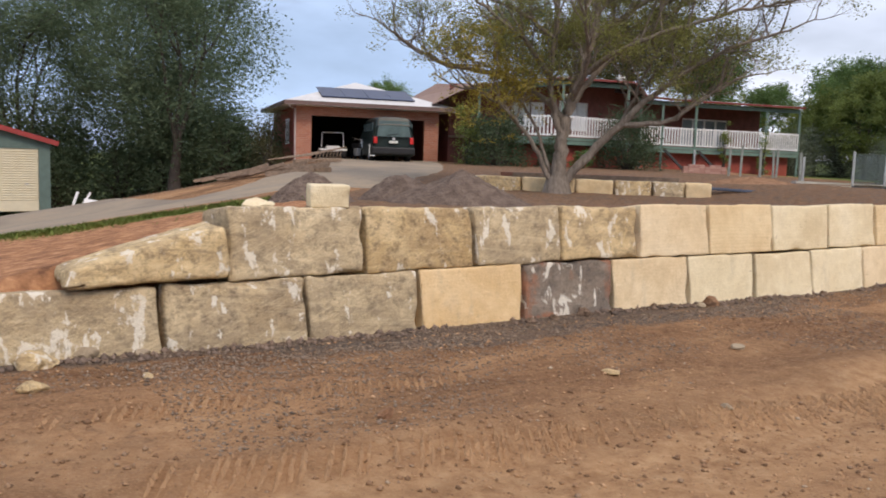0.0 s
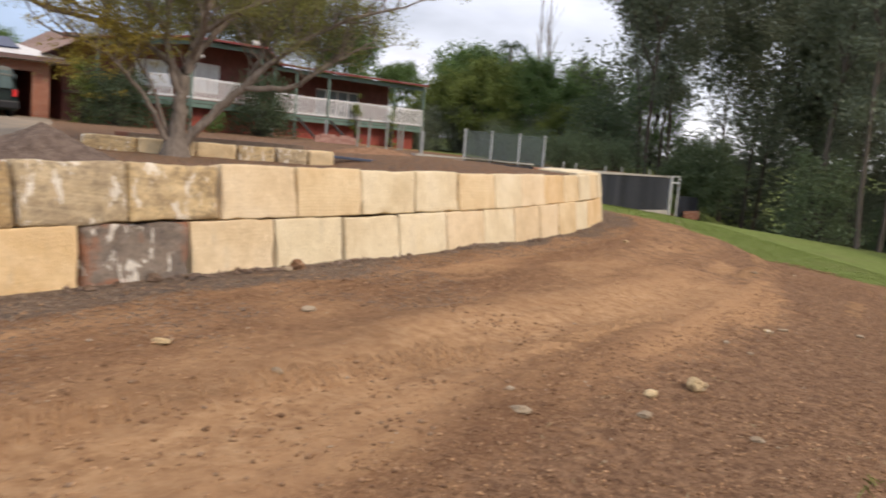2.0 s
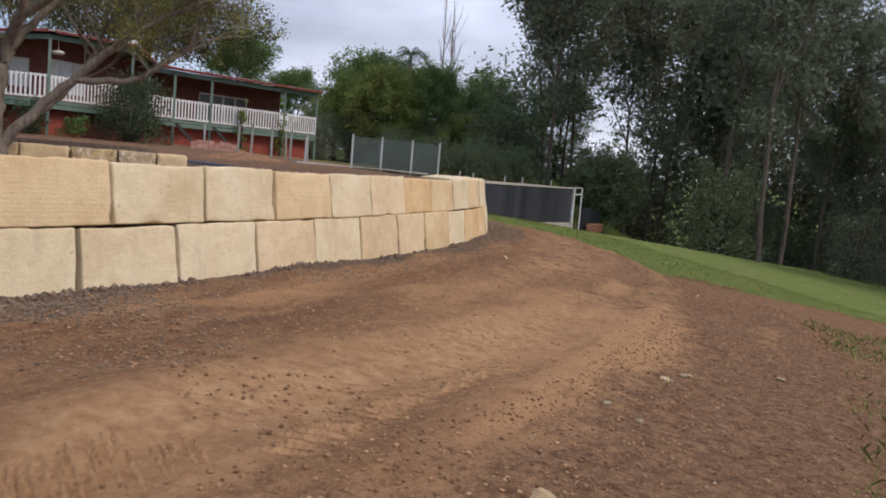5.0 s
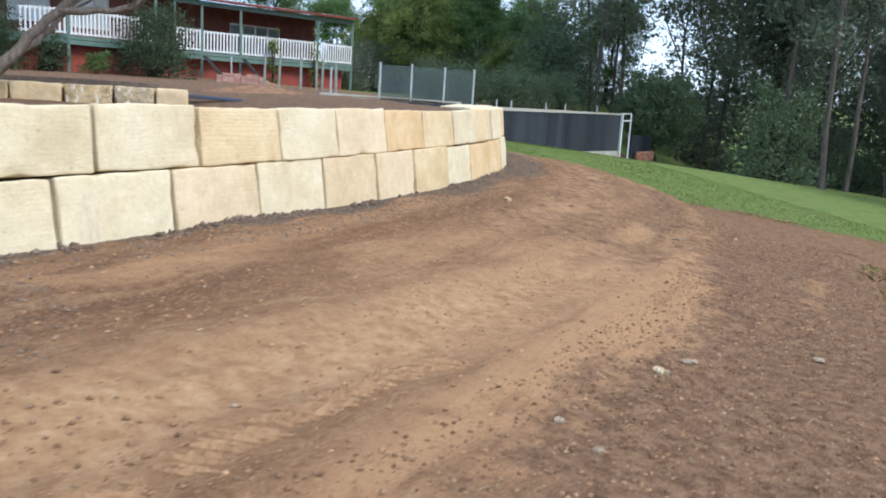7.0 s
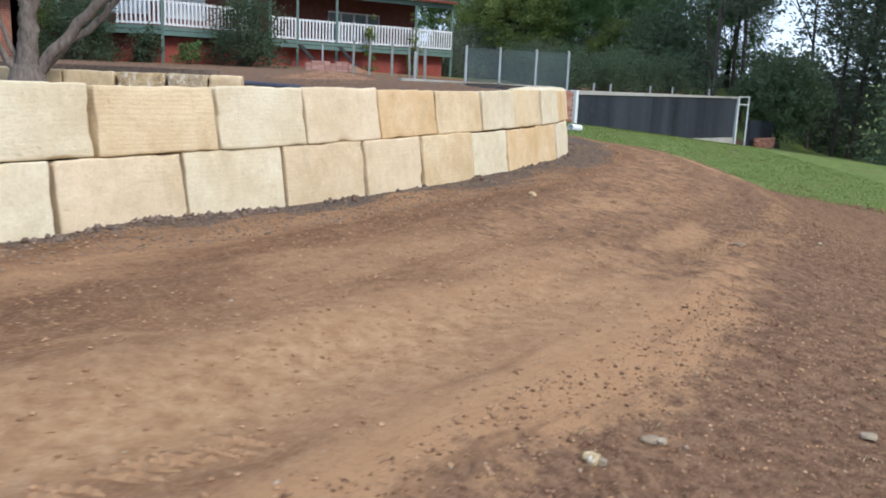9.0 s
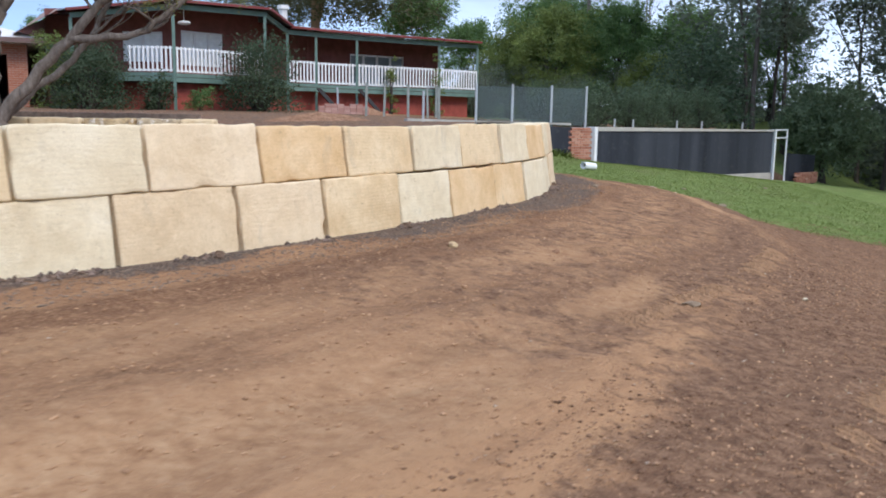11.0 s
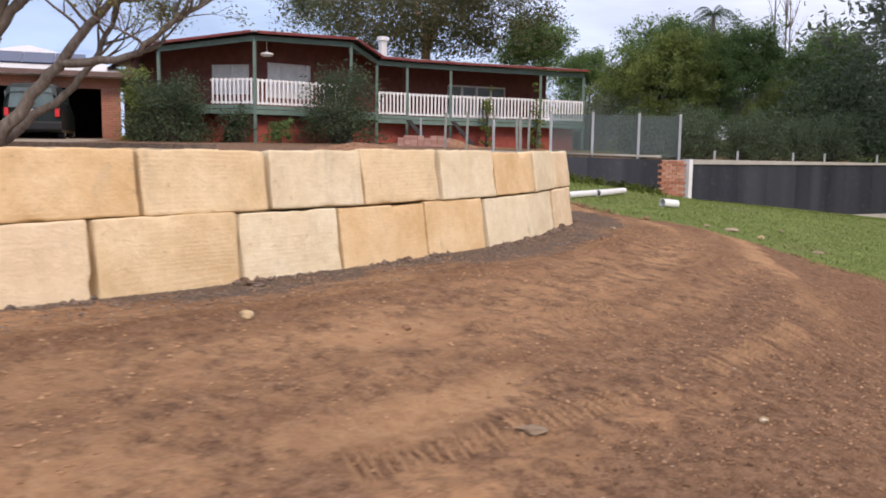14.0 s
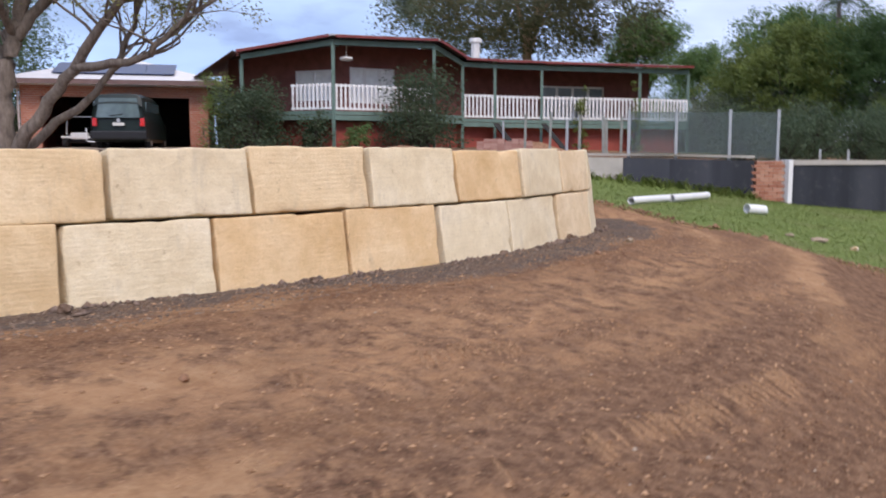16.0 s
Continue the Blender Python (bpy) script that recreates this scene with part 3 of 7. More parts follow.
def build_ground():
    gx, gy = spread(-5.0, 13.0, 0.07, -600, 700), spread(-1.5, 29.6, 0.07, -600, 700)
    X, Y = np.meshgrid(gx, gy)
    x, y = X.ravel(), Y.ravel()
    s, d = wall_coords(x, y)
    z = ground_z(x, y)
    nx, ny = len(gx), len(gy)
    i = np.arange(nx * ny).reshape(ny, nx)
    quads = np.stack([i[:-1, :-1], i[:-1, 1:], i[1:, 1:], i[1:, :-1]], -1).reshape(-1, 4)
    me = bpy.data.meshes.new("ground")
    me.vertices.add(len(x))
    me.vertices.foreach_set("co", np.stack([x, y, z], 1).ravel())
    me.loops.add(quads.size)
    me.loops.foreach_set("vertex_index", quads.ravel())
    me.polygons.add(len(quads))
    me.polygons.foreach_set("loop_start", np.arange(0, quads.size, 4))
    me.polygons.foreach_set("loop_total", np.full(len(quads), 4))
    me.polygons.foreach_set("use_smooth", np.ones(len(quads), bool))
    me.update()
    low = d > 0
    edge = 0.6 * (x - 14) + 0.8 * (y - 22) + 0.8 + 0.5 * wobble(x, y, 0.9, 2)
    grass = np.where(low, sstep(-0.5, 0.7, edge), 0)
    grass = np.where(low & (d > 5.9 + 1.0 * wobble(x, y, 0.8, 5)) & (x < 14), 0.40, grass)
    far = np.hypot(x, y) > 48
    bank = y - (10.6 + 0.55 * np.clip(-4.9 - x, -2, 30)) + 0.35 * wobble(x, y, 1.2, 9)
    left = ~low & (x < -2.9)
    up_grass = np.where(left, 0.56 * sstep(-0.2, 0.3, bank) * sstep(2.6, 1.6, bank) * sstep(26, 22, y), np.where(~low & (y > 41), 0.40, 0.0))
    grass = np.where(low, grass, up_grass)
    grass = np.where(far, 0.9, grass)
    gravel = np.where(~low & (y < 41) & (x > -3.6), 0.85, 0) + np.where(low & (s < 24) & (s > -2), 0.70 * sstep(0.55 + 0.55 * sstep(13, 18, s), 0.08 + 0.35 * sstep(13, 18, s), d + 0.35 * wobble(x, y, 1.6, 1) - 0.45 * sstep(2, 4, s) * sstep(9.5, 7, s)), 0)
    darks = np.where(~low, 0.55 * (y < 41) * (x > -3.6), 0) + np.where(low & (s < 26), (0.70 - 0.08 * sstep(13, 16, s)) * sstep(2.9, 4.0, d + 0.45 * wobble(x, y, 0.9, 6) + 0.4 * sstep(13, 17, s)) * sstep(26, 23, s) + 0.30 * sstep(1.2, 0.5, np.abs(d - 1.2)) * sstep(9.5, 7.5, s) + 0.50 * sstep(10, 13.5, s) * sstep(0.6, 1.0, d) * sstep(3.4, 2.9, d), 0)
    redsoil = np.where(left, 0.95 * sstep(0.5, -0.3, bank), 0)
    # ground past the drive is darkened to paint the trees' deep shade
    darks = np.where(~low & (((x < -8) & (y > 24)) | ((x > 16.5) & (y > 29))), 0.9, darks)
    track = np.where(low & (s < 24), (1.3 - 0.95 * sstep(9.5, 14, s)) * np.exp(-((d - 2.6 + 0.2 * wobble(s, 0 * s, 0.7, 12)) / 0.55) ** 2) + 0.6 * sstep(8, 11, s) * np.exp(-((d - 1.52) / 0.28) ** 2) + 0.6 * sstep(3.2, 1.5, s) * np.exp(-((d - 1.5) / 0.4) ** 2), 0)
    # dry sandy patches and the pale arcs of wheels turning round the wall
    dry = np.exp(-((s - 15.0) / 0.55) ** 2 - ((d - 1.75) / 0.20) ** 2) + np.exp(-((s - 14.4) / 0.7) ** 2 - ((d - 2.66) / 0.17) ** 2) + 0.8 * np.exp(-((s - 23.0) / 1.2) ** 2 - ((d - 1.5) / 0.22) ** 2)
    dry = dry + 0.8 * sstep(17.9, 18.8, s) * sstep(23.5, 22, s) * np.exp(-((d - 3.15 + 0.75 * sstep(18, 22, s) + 0.10 * wobble(s, 0 * s, 0.8, 21)) / 0.19) ** 2)
    dry = np.where(low, dry, 0) * (0.75 + 0.5 * wobble(x, y, 2.2, 33))
    track = track + dry
    darks = darks * (1 - 0.8 * np.clip(dry, 0, 1))
    ones = np.ones_like(x)
    for name, chans in (("cover", (grass, gravel, darks)), ("track", (track, track, track))):
        at = me.attributes.new(name, "FLOAT_COLOR", "POINT")
        at.data.foreach_set("color", np.stack([*chans, ones], 1).astype(np.float32).ravel())
    at = me.attributes.new("redsoil", "FLOAT", "POINT")
    at.data.foreach_set("value", redsoil.astype(np.float32))
    at = me.attributes.new("along", "FLOAT_VECTOR", "POINT")
    at.data.foreach_set("vector", np.stack([s, d, 0 * s], 1).astype(np.float32).ravel())
    me.materials.append(M_GROUND)
    ob = new("ground", me)
    return tagged(ob, "bare brown clay earth with wheel marks beside a sloping green lawn", "ground", kind="structure")


build_ground()


# ---- sandstone blocks ----
def edge_lines(h, r, n):
    """Places across a side of half length h: close at the arris, even between."""
    return [-h, -h + 0.3 * r, -h + r, -h + 2.0 * r] + list(np.linspace(-h + 3.5 * r, h - 3.5 * r, n)) + [h - 2.0 * r, h - r, h - 0.3 * r, h]


def block_mesh(length_top, length_bottom, depth, height, seed, rough=0.018, round_edge=0.035):
    """A rough-sawn quarry block: centre of the front face at the origin, front towards -y."""
    rnd = random.Random(seed)
    bm = bmesh.new()
    off = Vector((rnd.uniform(0, 50), rnd.uniform(0, 50), rnd.uniform(0, 50)))
    r = min(round_edge, 0.12 * min(depth, height, length_top, length_bottom))
    ls = (length_top + length_bottom) / 4
    ux, uy, uz = edge_lines(ls, r, 16), edge_lines(depth / 2, r, 3), edge_lines(height / 2, r, 8)
    nx, ny, nz = len(ux) - 1, len(uy) - 1, len(uz) - 1
    seen = {}

    def put(i, j, k):
        key = (i, j, k)
        if key in seen:
            return seen[key]
        p = Vector((ux[i], uy[j], uz[k]))
        inner = Vector((max(-ls + r, min(ls - r, p.x)), max(-depth / 2 + r, min(depth / 2 - r, p.y)), max(-height / 2 + r, min(height / 2 - r, p.z))))
        e = p - inner
        if e.length > r:
            p = inner + e.normalized() * r
        q = p * 2.2 + off
        # broken arrises
        to_edge = sorted((ls - abs(p.x), depth / 2 - abs(p.y), height / 2 - abs(p.z)))[1]
        chip = max(0.0, noise.noise(q * 2.6 + Vector((0, 0, 31))) - 0.12) * max(0.0, 1 - to_edge / 0.07)
        p -= (p - inner * 0.9).normalized() * chip * (0.045 + rough)
        f = 1 + (length_top - length_bottom) / (4 * ls) * (p.z / (height / 2))
        p.x *= f
        p += Vector((noise.noise(q * 0.9), noise.noise(q * 0.9 + Vector((9, 0, 0))), 0.7 * noise.noise(q * 0.9 + Vector((0, 9, 0))))) * rough
        p += noise.noise_vector(q * 3.1) * rough * 0.4
        p.y += depth / 2
        seen[key] = bm.verts.new(p)
        return seen[key]

    for i in range(nx):
        for k in range(nz):
            bm.faces.new((put(i, 0, k), put(i + 1, 0, k), put(i + 1, 0, k + 1), put(i, 0, k + 1)))
            bm.faces.new((put(i, ny, k), put(i, ny, k + 1), put(i + 1, ny, k + 1), put(i + 1, ny, k)))
        for j in range(ny):
            bm.faces.new((put(i, j, 0), put(i, j + 1, 0), put(i + 1, j + 1, 0), put(i + 1, j, 0)))
            bm.faces.new((put(i, j, nz), put(i + 1, j, nz), put(i + 1, j + 1, nz), put(i, j + 1, nz)))
    for j in range(ny):
        for k in range(nz):
            bm.faces.new((put(0, j, k), put(0, j, k + 1), put(0, j + 1, k + 1), put(0, j + 1, k)))
            bm.faces.new((put(nx, j, k), put(nx, j + 1, k), put(nx, j + 1, k + 1), put(nx, j, k + 1)))
    return bm


stone_wall = thing("retaining_wall", "two-course dry-stacked retaining wall of large cut sandstone blocks", "wall", kind="structure")
# joints, metres along the face, and the stone between them
TOP = [2.23, 3.28, 4.29, 5.23, 6.17, 7.12, 8.10, 9.11, 10.10, 11.115, 12.08, 13.17, 14.24, 15.31, 16.335, 17.405, 18.48, 19.61, 20.73, 21.6, 22.5, 23.3]
TOP_STONE = [M_OLD, M_OLDTAN, M_OLD, M_OLDTAN, M_CREAM, M_TAN, M_PALE, M_PALE, M_TAN, M_PALE, M_CREAM, M_ORANGE, M_TAN, M_PALE, M_TAN, M_PALE, M_ORANGE, M_PALE, M_CREAM, M_PALE, M_PALE]
LOW = [0.45, 1.805, 2.785, 3.735, 4.765, 5.82, 6.805, 7.77, 8.74, 9.775, 10.77, 11.78, 12.86, 13.875, 14.99, 16.01, 17.13, 18.175, 19.25, 20.49, 21.5, 22.4, 23.3]
LOW_STONE = [M_OLD, M_OLD, M_OLD, M_ORANGE, M_OLDRED, M_CREAM, M_PALE, M_PALE, M_PALE, M_CREAM, M_PALE, M_CREAM, M_CREAM, M_TAN, M_PALE, M_ORANGE, M_ORANGE, M_PALE, M_PALE, M_CREAM, M_PALE, M_PALE]


# the wall leans back as it rises; its line is given at the bed between the courses
BATTER, BED = 0.141, 1.50


def lay_course(joints, stones, z0, z1, seed, back=0.0):
    rnd = random.Random(seed)
    for i, (a, b, mt) in enumerate(zip(joints[:-1], joints[1:], stones)):
        pa, pb = on_face(a)[0], on_face(b)[0]
        mid, t = (pa + pb) / 2, (pb - pa)
        n = Vector((t.y, -t.x)).normalized()
        length = t.length
        old = mt in (M_OLD, M_OLDTAN, M_OLDRED)
        gap = rnd.uniform(0.022, 0.040) + (0.022 if a > 16.5 else 0.0)
        skew = rnd.uniform(-0.012, 0.012)
        ztop = z1 + rnd.uniform(-0.012, 0.012)
        bm = block_mesh(length - gap + skew, length - gap - skew, 0.5, (ztop - z0) * 1.01, seed * 100 + i, 0.026 if old else 0.0115, 0.026 if old else 0.015)
        ob = part("block", bm, mt, stone_wall, smooth=True)
        c = mid - n * (rnd.uniform(-0.010, 0.012) + back + BATTER * ((z0 + ztop) / 2 - BED))
        ob.matrix_basis = Matrix.Translation((c.x, c.y, (z0 + ztop) / 2)) @ Matrix.Rotation(math.atan2(t.y, t.x), 4, "Z") @ pose(0, 0, 0, -8.0 + rnd.uniform(-0.7, 0.7), 0, 0)


lay_course(LOW, LOW_STONE, 0.90, 1.495, 3)
lay_course(TOP, TOP_STONE, 1.505, 1.98, 5, 0.0)

# a tapering stone lying on the low course, at the open end of the top course
def wedge_stone():
    bm = block_mesh(0.98, 1.02, 0.42, 0.36, 77, 0.035, 0.06)
    for v in bm.verts:
        u = (v.co.x + 0.5) / 1.0
        if v.co.z > -0.1:
            v.co.z = -0.18 + (v.co.z + 0.18) * (0.30 + 0.70 * min(1, max(0, u)) ** 0.8)
    p, t, n = on_face(1.72)
    ob = part("block", bm, M_OLDTAN, stone_wall, "tapering yellow offcut block", True)
    ob.matrix_basis = Matrix.Translation((p.x + n.x * 0.06, p.y + n.y * 0.06, 1.505 + 0.18)) @ Matrix.Rotation(math.atan2(t.y, t.x), 4, "Z") @ pose(0, 0, 0, 0, -2, 0)


wedge_stone()


# ---- black-lined pool retaining wall ----
pool_wall = thing("pool_wall", "low retaining wall lined with black membrane and capped in concrete", "wall", kind="structure")


def wall_run(a, b, z0, z1a, z1b, thick, mt, name, parent, label=""):
    a, b = Vector(a), Vector(b)
    t = (b - a).normalized()
    n = Vector((t.y, -t.x))
    bm = bmesh.new()
    for w0, w1 in ((0, thick),):
        vs = []
        for p, top in ((a, z1a), (b, z1b)):
            for off in (w0, w1):
                q = p - n * off
                vs.append(bm.verts.new((q.x, q.y, z0)))
                vs.append(bm.verts.new((q.x, q.y, top)))
        i = vs
        for f in ((0, 4, 5, 1), (2, 3, 7, 6), (1, 5, 7, 3), (0, 2, 6, 4), (0, 1, 3, 2), (4, 6, 7, 5)):
            bm.faces.new([i[k] for k in f])
    bmesh.ops.recalc_face_normals(bm, faces=bm.faces[:])
    return part(name, bm, mt, parent, label)


wall_run((12.4, 28.70), (15.72, 29.25), 0.3, 1.85, 1.78, 0.25, M_BLACKMEMBRANE, "lining", pool_wall)
wall_run((10.3, 28.35), (12.39, 28.70), 0.3, 1.90, 1.85, 0.25, M_CONCRETE, "kerb", pool_wall, "pale bare concrete kerb")
wall_run((16.70, 29.52), (26.1, 34.15), -1.2, 1.76, 1.64, 0.25, M_BLACKMEMBRANE, "lining", pool_wall)
wall_run((10.3, 28.31), (15.72, 29.21), 1.905, 1.985, 1.84, 0.33, M_CONCRETE, "capping", pool_wall, "pale concrete capping")
wall_run((16.60, 29.42), (26.16, 34.12), 1.66, 1.80, 1.72, 0.33, M_CONCRETE, "capping", pool_wall, "pale concrete capping")
wall_run((22.3, 32.22), (26.1, 34.10), -1.2, 0.05, 0.02, 0.05, M_CONCRETE, "footing", pool_wall, "exposed pale concrete footing")
part("end_post", boxed(-0.05, -0.05, -2.2, 0.05, 0.3, 0, m=Matrix.Translation((26.2, 34.17, 1.73)) @ pose(0, 0, 0, 0, 0, 26)), M_WEATHERBOARD, pool_wall, "white corner post")
part("end_post", boxed(-0.07, -0.06, -1.4, 0.07, 0.2, 0, m=Matrix.Translation((16.63, 29.44, 1.80)) @ pose(0, 0, 0, 0, 0, 30)), M_WEATHERBOARD, pool_wall, "white corner post")
bm = bmesh.new()
beam(bm, (26.25, 34.2, 1.72), (27.3, 35.0, 1.72), 0.05, 0.05)
beam(bm, (27.3, 35.0, 1.74), (27.3, 35.0, -0.6), 0.05, 0.05)
beam(bm, (26.25, 34.2, 1.40), (27.3, 35.0, 1.40), 0.05, 0.05)
part("pipe_frame", bm, M_WEATHERBOARD, pool_wall, "white tubular frame")
for u in (0.09, 0.18, 0.41, 0.55, 0.80):
    x, y = 16.7 + 9.4 * u, 29.62 + 4.63 * u
    part("stub_post", boxed(-0.025, -0.025, 0, 0.025, 0.025, 0.28, m=Matrix.Translation((x, y, 1.79 - 0.08 * u))), M_STEEL, pool_wall)

wall_run((27.6, 35.15), (29.4, 36.0), -1.2, 0.75, 0.65, 0.2, M_BLACKMEMBRANE, "lining", pool_wall)

# brick pier between the two runs, laid brick by brick
pier = thing("brick_pier", "short pier of bare orange bricks set into the pool wall", "pier", kind="structure")
part("core", boxed(0.02, 0.03, 0.2, 0.80, 0.24, 1.77, m=Matrix.Translation((15.78, 29.27, 0)) @ pose(0, 0, 0, 0, 0, 14)), M_MORTAR, pier)
brick_me = mesh_from("brick", boxed(-0.113, -0.055, -0.037, 0.113, 0.055, 0.037, bevel=0.006), M_BRICK)
rb = random.Random(4)
for row in range(13):
    for c in range(4):
        x = 0.09 + c * 0.236 - (0.118 if row % 2 else 0)
        if x > 0.75:
            continue
        ob = new("brick", brick_me)
        ob.parent = pier
        ob.matrix_basis = Matrix.Translation((15.78, 29.27, 0)) @ pose(0, 0, 0, 0, 0, 14) @ pose(x + 0.02, 0.05 + rb.uniform(-0.006, 0.006), 0.70 + 0.085 * row, 0, 0, rb.uniform(-1.5, 1.5))


far_stack = thing("brick_stack", "low stack of orange bricks past the pool wall", "bricks")
for row in range(6):
    for c in range(7):
        ob = new("brick", brick_me)
        ob.parent = far_stack
        ob.matrix_basis = Matrix.Translation((27.8, 35.0, gz(28.5, 35.3) - 0.02)) @ pose(0, 0, 0, 0, 0, 25) @ pose(0.12 + c * 0.236 + (0.06 if row % 2 else 0), rb.uniform(-0.02, 0.02), 0.037 + 0.078 * row, 0, 0, rb.uniform(-3, 3))

# ---- pool fence of glass on posts ----
def glass_material():
    k = Mat("tinted_fence_glass", 0.06, spec=0.5)
    k.colour((0.42, 0.49, 0.49))
    k.p.inputs["Transmission Weight"].default_value = 0.92
    k.p.inputs["IOR"].default_value = 1.1
    return k.m


M_GLASS = glass_material()
pool_fence = thing("pool_fence", "smoky glass pool fence between slim grey posts", "fence")
FENCE_POSTS = [(12.55, 29.05), (13.75, 29.2), (15.15, 29.55), (16.4, 29.75)]
for i, (x, y) in enumerate(FENCE_POSTS):
    z = max(gz(x, y), 1.5)
    part("post", boxed(x - 0.035, y - 0.035, z - 0.1, x + 0.035, y + 0.035, 3.08, bevel=0.006), M_STEEL, pool_fence)
    if i:
        px, py = FENCE_POSTS[i - 1]
        g = part("glass_panel", bmesh.new(), M_GLASS, pool_fence)
        bm = bmesh.new()
        beam(bm, (px, py, 2.42), (x, y, 2.42), 0.012, 1.18)
        bm.to_mesh(g.data)
        bm.free()
        g.visible_shadow = False

# ---- garage ----
G_AT = Matrix.Translation((-8.98, 36.75, 2.06)) @ pose(0, 0, 0, 0, 0, 20.0)


def brick_sheet(name):
    k = Mat(name, 0.9, spec=0.2)
    b = k.n.new("ShaderNodeTexBrick")
    b.inputs["Scale"].default_value = 1.0
    b.inputs["Brick Width"].default_value, b.inputs["Row Height"].default_value = 0.24, 0.086
    b.inputs["Mortar Size"].default_value = 0.007
    b.inputs["Color1"].default_value, b.inputs["Color2"].default_value = (0.36, 0.125, 0.075, 1), (0.46, 0.19, 0.115, 1)
    b.inputs["Mortar"].default_value = (0.42, 0.34, 0.28, 1)
    m = k.n.new("ShaderNodeMapping")
    m.inputs["Rotation"].default_value = (radians(90), 0, 0)
    k.l.new(k.co, m.inputs["Vector"])
    k.l.new(m.outputs["Vector"], b.inputs["Vector"])
    k.colour(k.mix(k.ramp(k.noise(1.5, 4), (0.35, 0.0), (0.75, 0.3)), b.outputs["Color"], (0.25, 0.09, 0.06)))
    return k.m


M_BRICKSHEET = brick_sheet("brickwork")
garage = thing("garage", "red brick double garage with open door and pale roof", "garage", at=G_AT)
GW, GD, GH, DOOR0, DOOR1, DOORH = 6.75, 8.5, 2.45, 0.70, 6.05, 2.05
part("wall", boxed(0, 0, -0.4, DOOR0, 0.23, GH), M_BRICKSHEET, garage)
part("wall", boxed(DOOR1, 0, -0.4, GW, 0.23, GH), M_BRICKSHEET, garage)
part("lintel", boxed(DOOR0 + 0.002, 0.004, DOORH, DOOR1 - 0.002, 0.226, GH), M_BRICKSHEET, garage, "brick panel over the door opening")
side_wall = bmesh.new()
for y0, y1, z0, z1 in ((0.234, 2.2, -0.8, GH), (3.4, GD, -1.2, GH), (2.204, 3.396, -1.2, 0.75), (2.204, 3.396, 1.95, GH)):
    box(side_wall, 0, y0, z0, 0.23, y1, z1)
bmesh.ops.remove_doubles(side_wall, verts=side_wall.verts[:], dist=0.006)
part("wall", side_wall, M_REDWALL, garage, "rendered reddish side wall")
part("wall", boxed(GW - 0.23, 0.234, -0.4, GW, GD, GH), M_REDWALL, garage)
# back wall, ceiling and door coloured near black for the shade inside
part("wall", boxed(0.234, GD - 0.23, -0.4, GW - 0.234, GD, GH), M_SHADE_AND_PLANK, garage)
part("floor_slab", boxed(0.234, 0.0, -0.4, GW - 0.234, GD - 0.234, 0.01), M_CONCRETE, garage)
part("ceiling_lining", boxed(0.234, 0.234, GH - 0.05, GW - 0.234, GD - 0.234, GH - 0.01), M_SHADE_AND_PLANK, garage)
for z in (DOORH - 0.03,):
    part("rolled_door", boxed(DOOR0 + 0.02, 0.24, DOORH - 0.01, DOOR1 - 0.02, 0.55, DOORH + 0.32), M_SHADE_AND_PLANK, garage)
win = part("window", boxed(0.02, 2.24, 0.79, 0.06, 3.36, 1.91), M_SOLAR, garage, "side window with white frame")
wf = bmesh.new()
for a in ((-0.02, 2.2, 0.75, 0.05, 2.26, 1.95), (-0.02, 3.34, 0.75, 0.05, 3.4, 1.95), (-0.02, 2.26, 0.75, 0.05, 3.34, 0.81), (-0.02, 2.26, 1.89, 0.05, 3.34, 1.95), (-0.02, 2.77, 0.81, 0.05, 2.83, 1.89)):
    box(wf, *a)
part("frame", wf, M_WEATHERBOARD, win)


def hip_roof(x0, y0, x1, y1, z, rise, mt, parent, thick=0.05):
    bm = bmesh.new()
    h = min(x1 - x0, y1 - y0) / 2
    c = [bm.verts.new(p) for p in ((x0, y0, z), (x1, y0, z), (x1, y1, z), (x0, y1, z))]
    if x1 - x0 > y1 - y0:
        r = [bm.verts.new((x0 + h, (y0 + y1) / 2, z + rise)), bm.verts.new((x1 - h, (y0 + y1) / 2, z + rise))]
        fs = ((c[0], c[1], r[1], r[0]), (c[1], c[2], r[1]), (c[2], c[3], r[0], r[1]), (c[3], c[0], r[0]))
    else:
        r = [bm.verts.new(((x0 + x1) / 2, y0 + h, z + rise)), bm.verts.new(((x0 + x1) / 2, y1 - h, z + rise))]
        fs = ((c[0], c[1], r[0]), (c[1], c[2], r[1], r[0]), (c[2], c[3], r[1]), (c[3], c[0], r[0], r[1]))
    for f in fs:
        bm.faces.new(f)
    bm.faces.new(c[::-1])
    bmesh.ops.recalc_face_normals(bm, faces=bm.faces[:])
    return part("roof", bm, mt, parent, "pale hipped metal roof")


hip_roof(-0.6, -0.75, GW + 0.6, GD + 0.6, GH + 0.20, 1.25, M_ROOFMETAL, garage)
fa = bmesh.new()
for a in ((-0.62, -0.79, GH + 0.02, GW + 0.62, -0.752, GH + 0.19), (-0.64, -0.752, GH + 0.02, -0.602, GD + 0.6, GH + 0.19), (GW + 0.602, -0.752, GH + 0.02, GW + 0.64, GD + 0.6, GH + 0.19)):
    box(fa, *a)
part("fascia", fa, simple("brown_fascia", (0.16, 0.10, 0.085), 0.5), garage)
part("soffit", boxed(-0.6, -0.75, GH + 0.004, GW + 0.6, GD + 0.6, GH + 0.02), M_WEATHERBOARD, garage)
gu = bmesh.new()
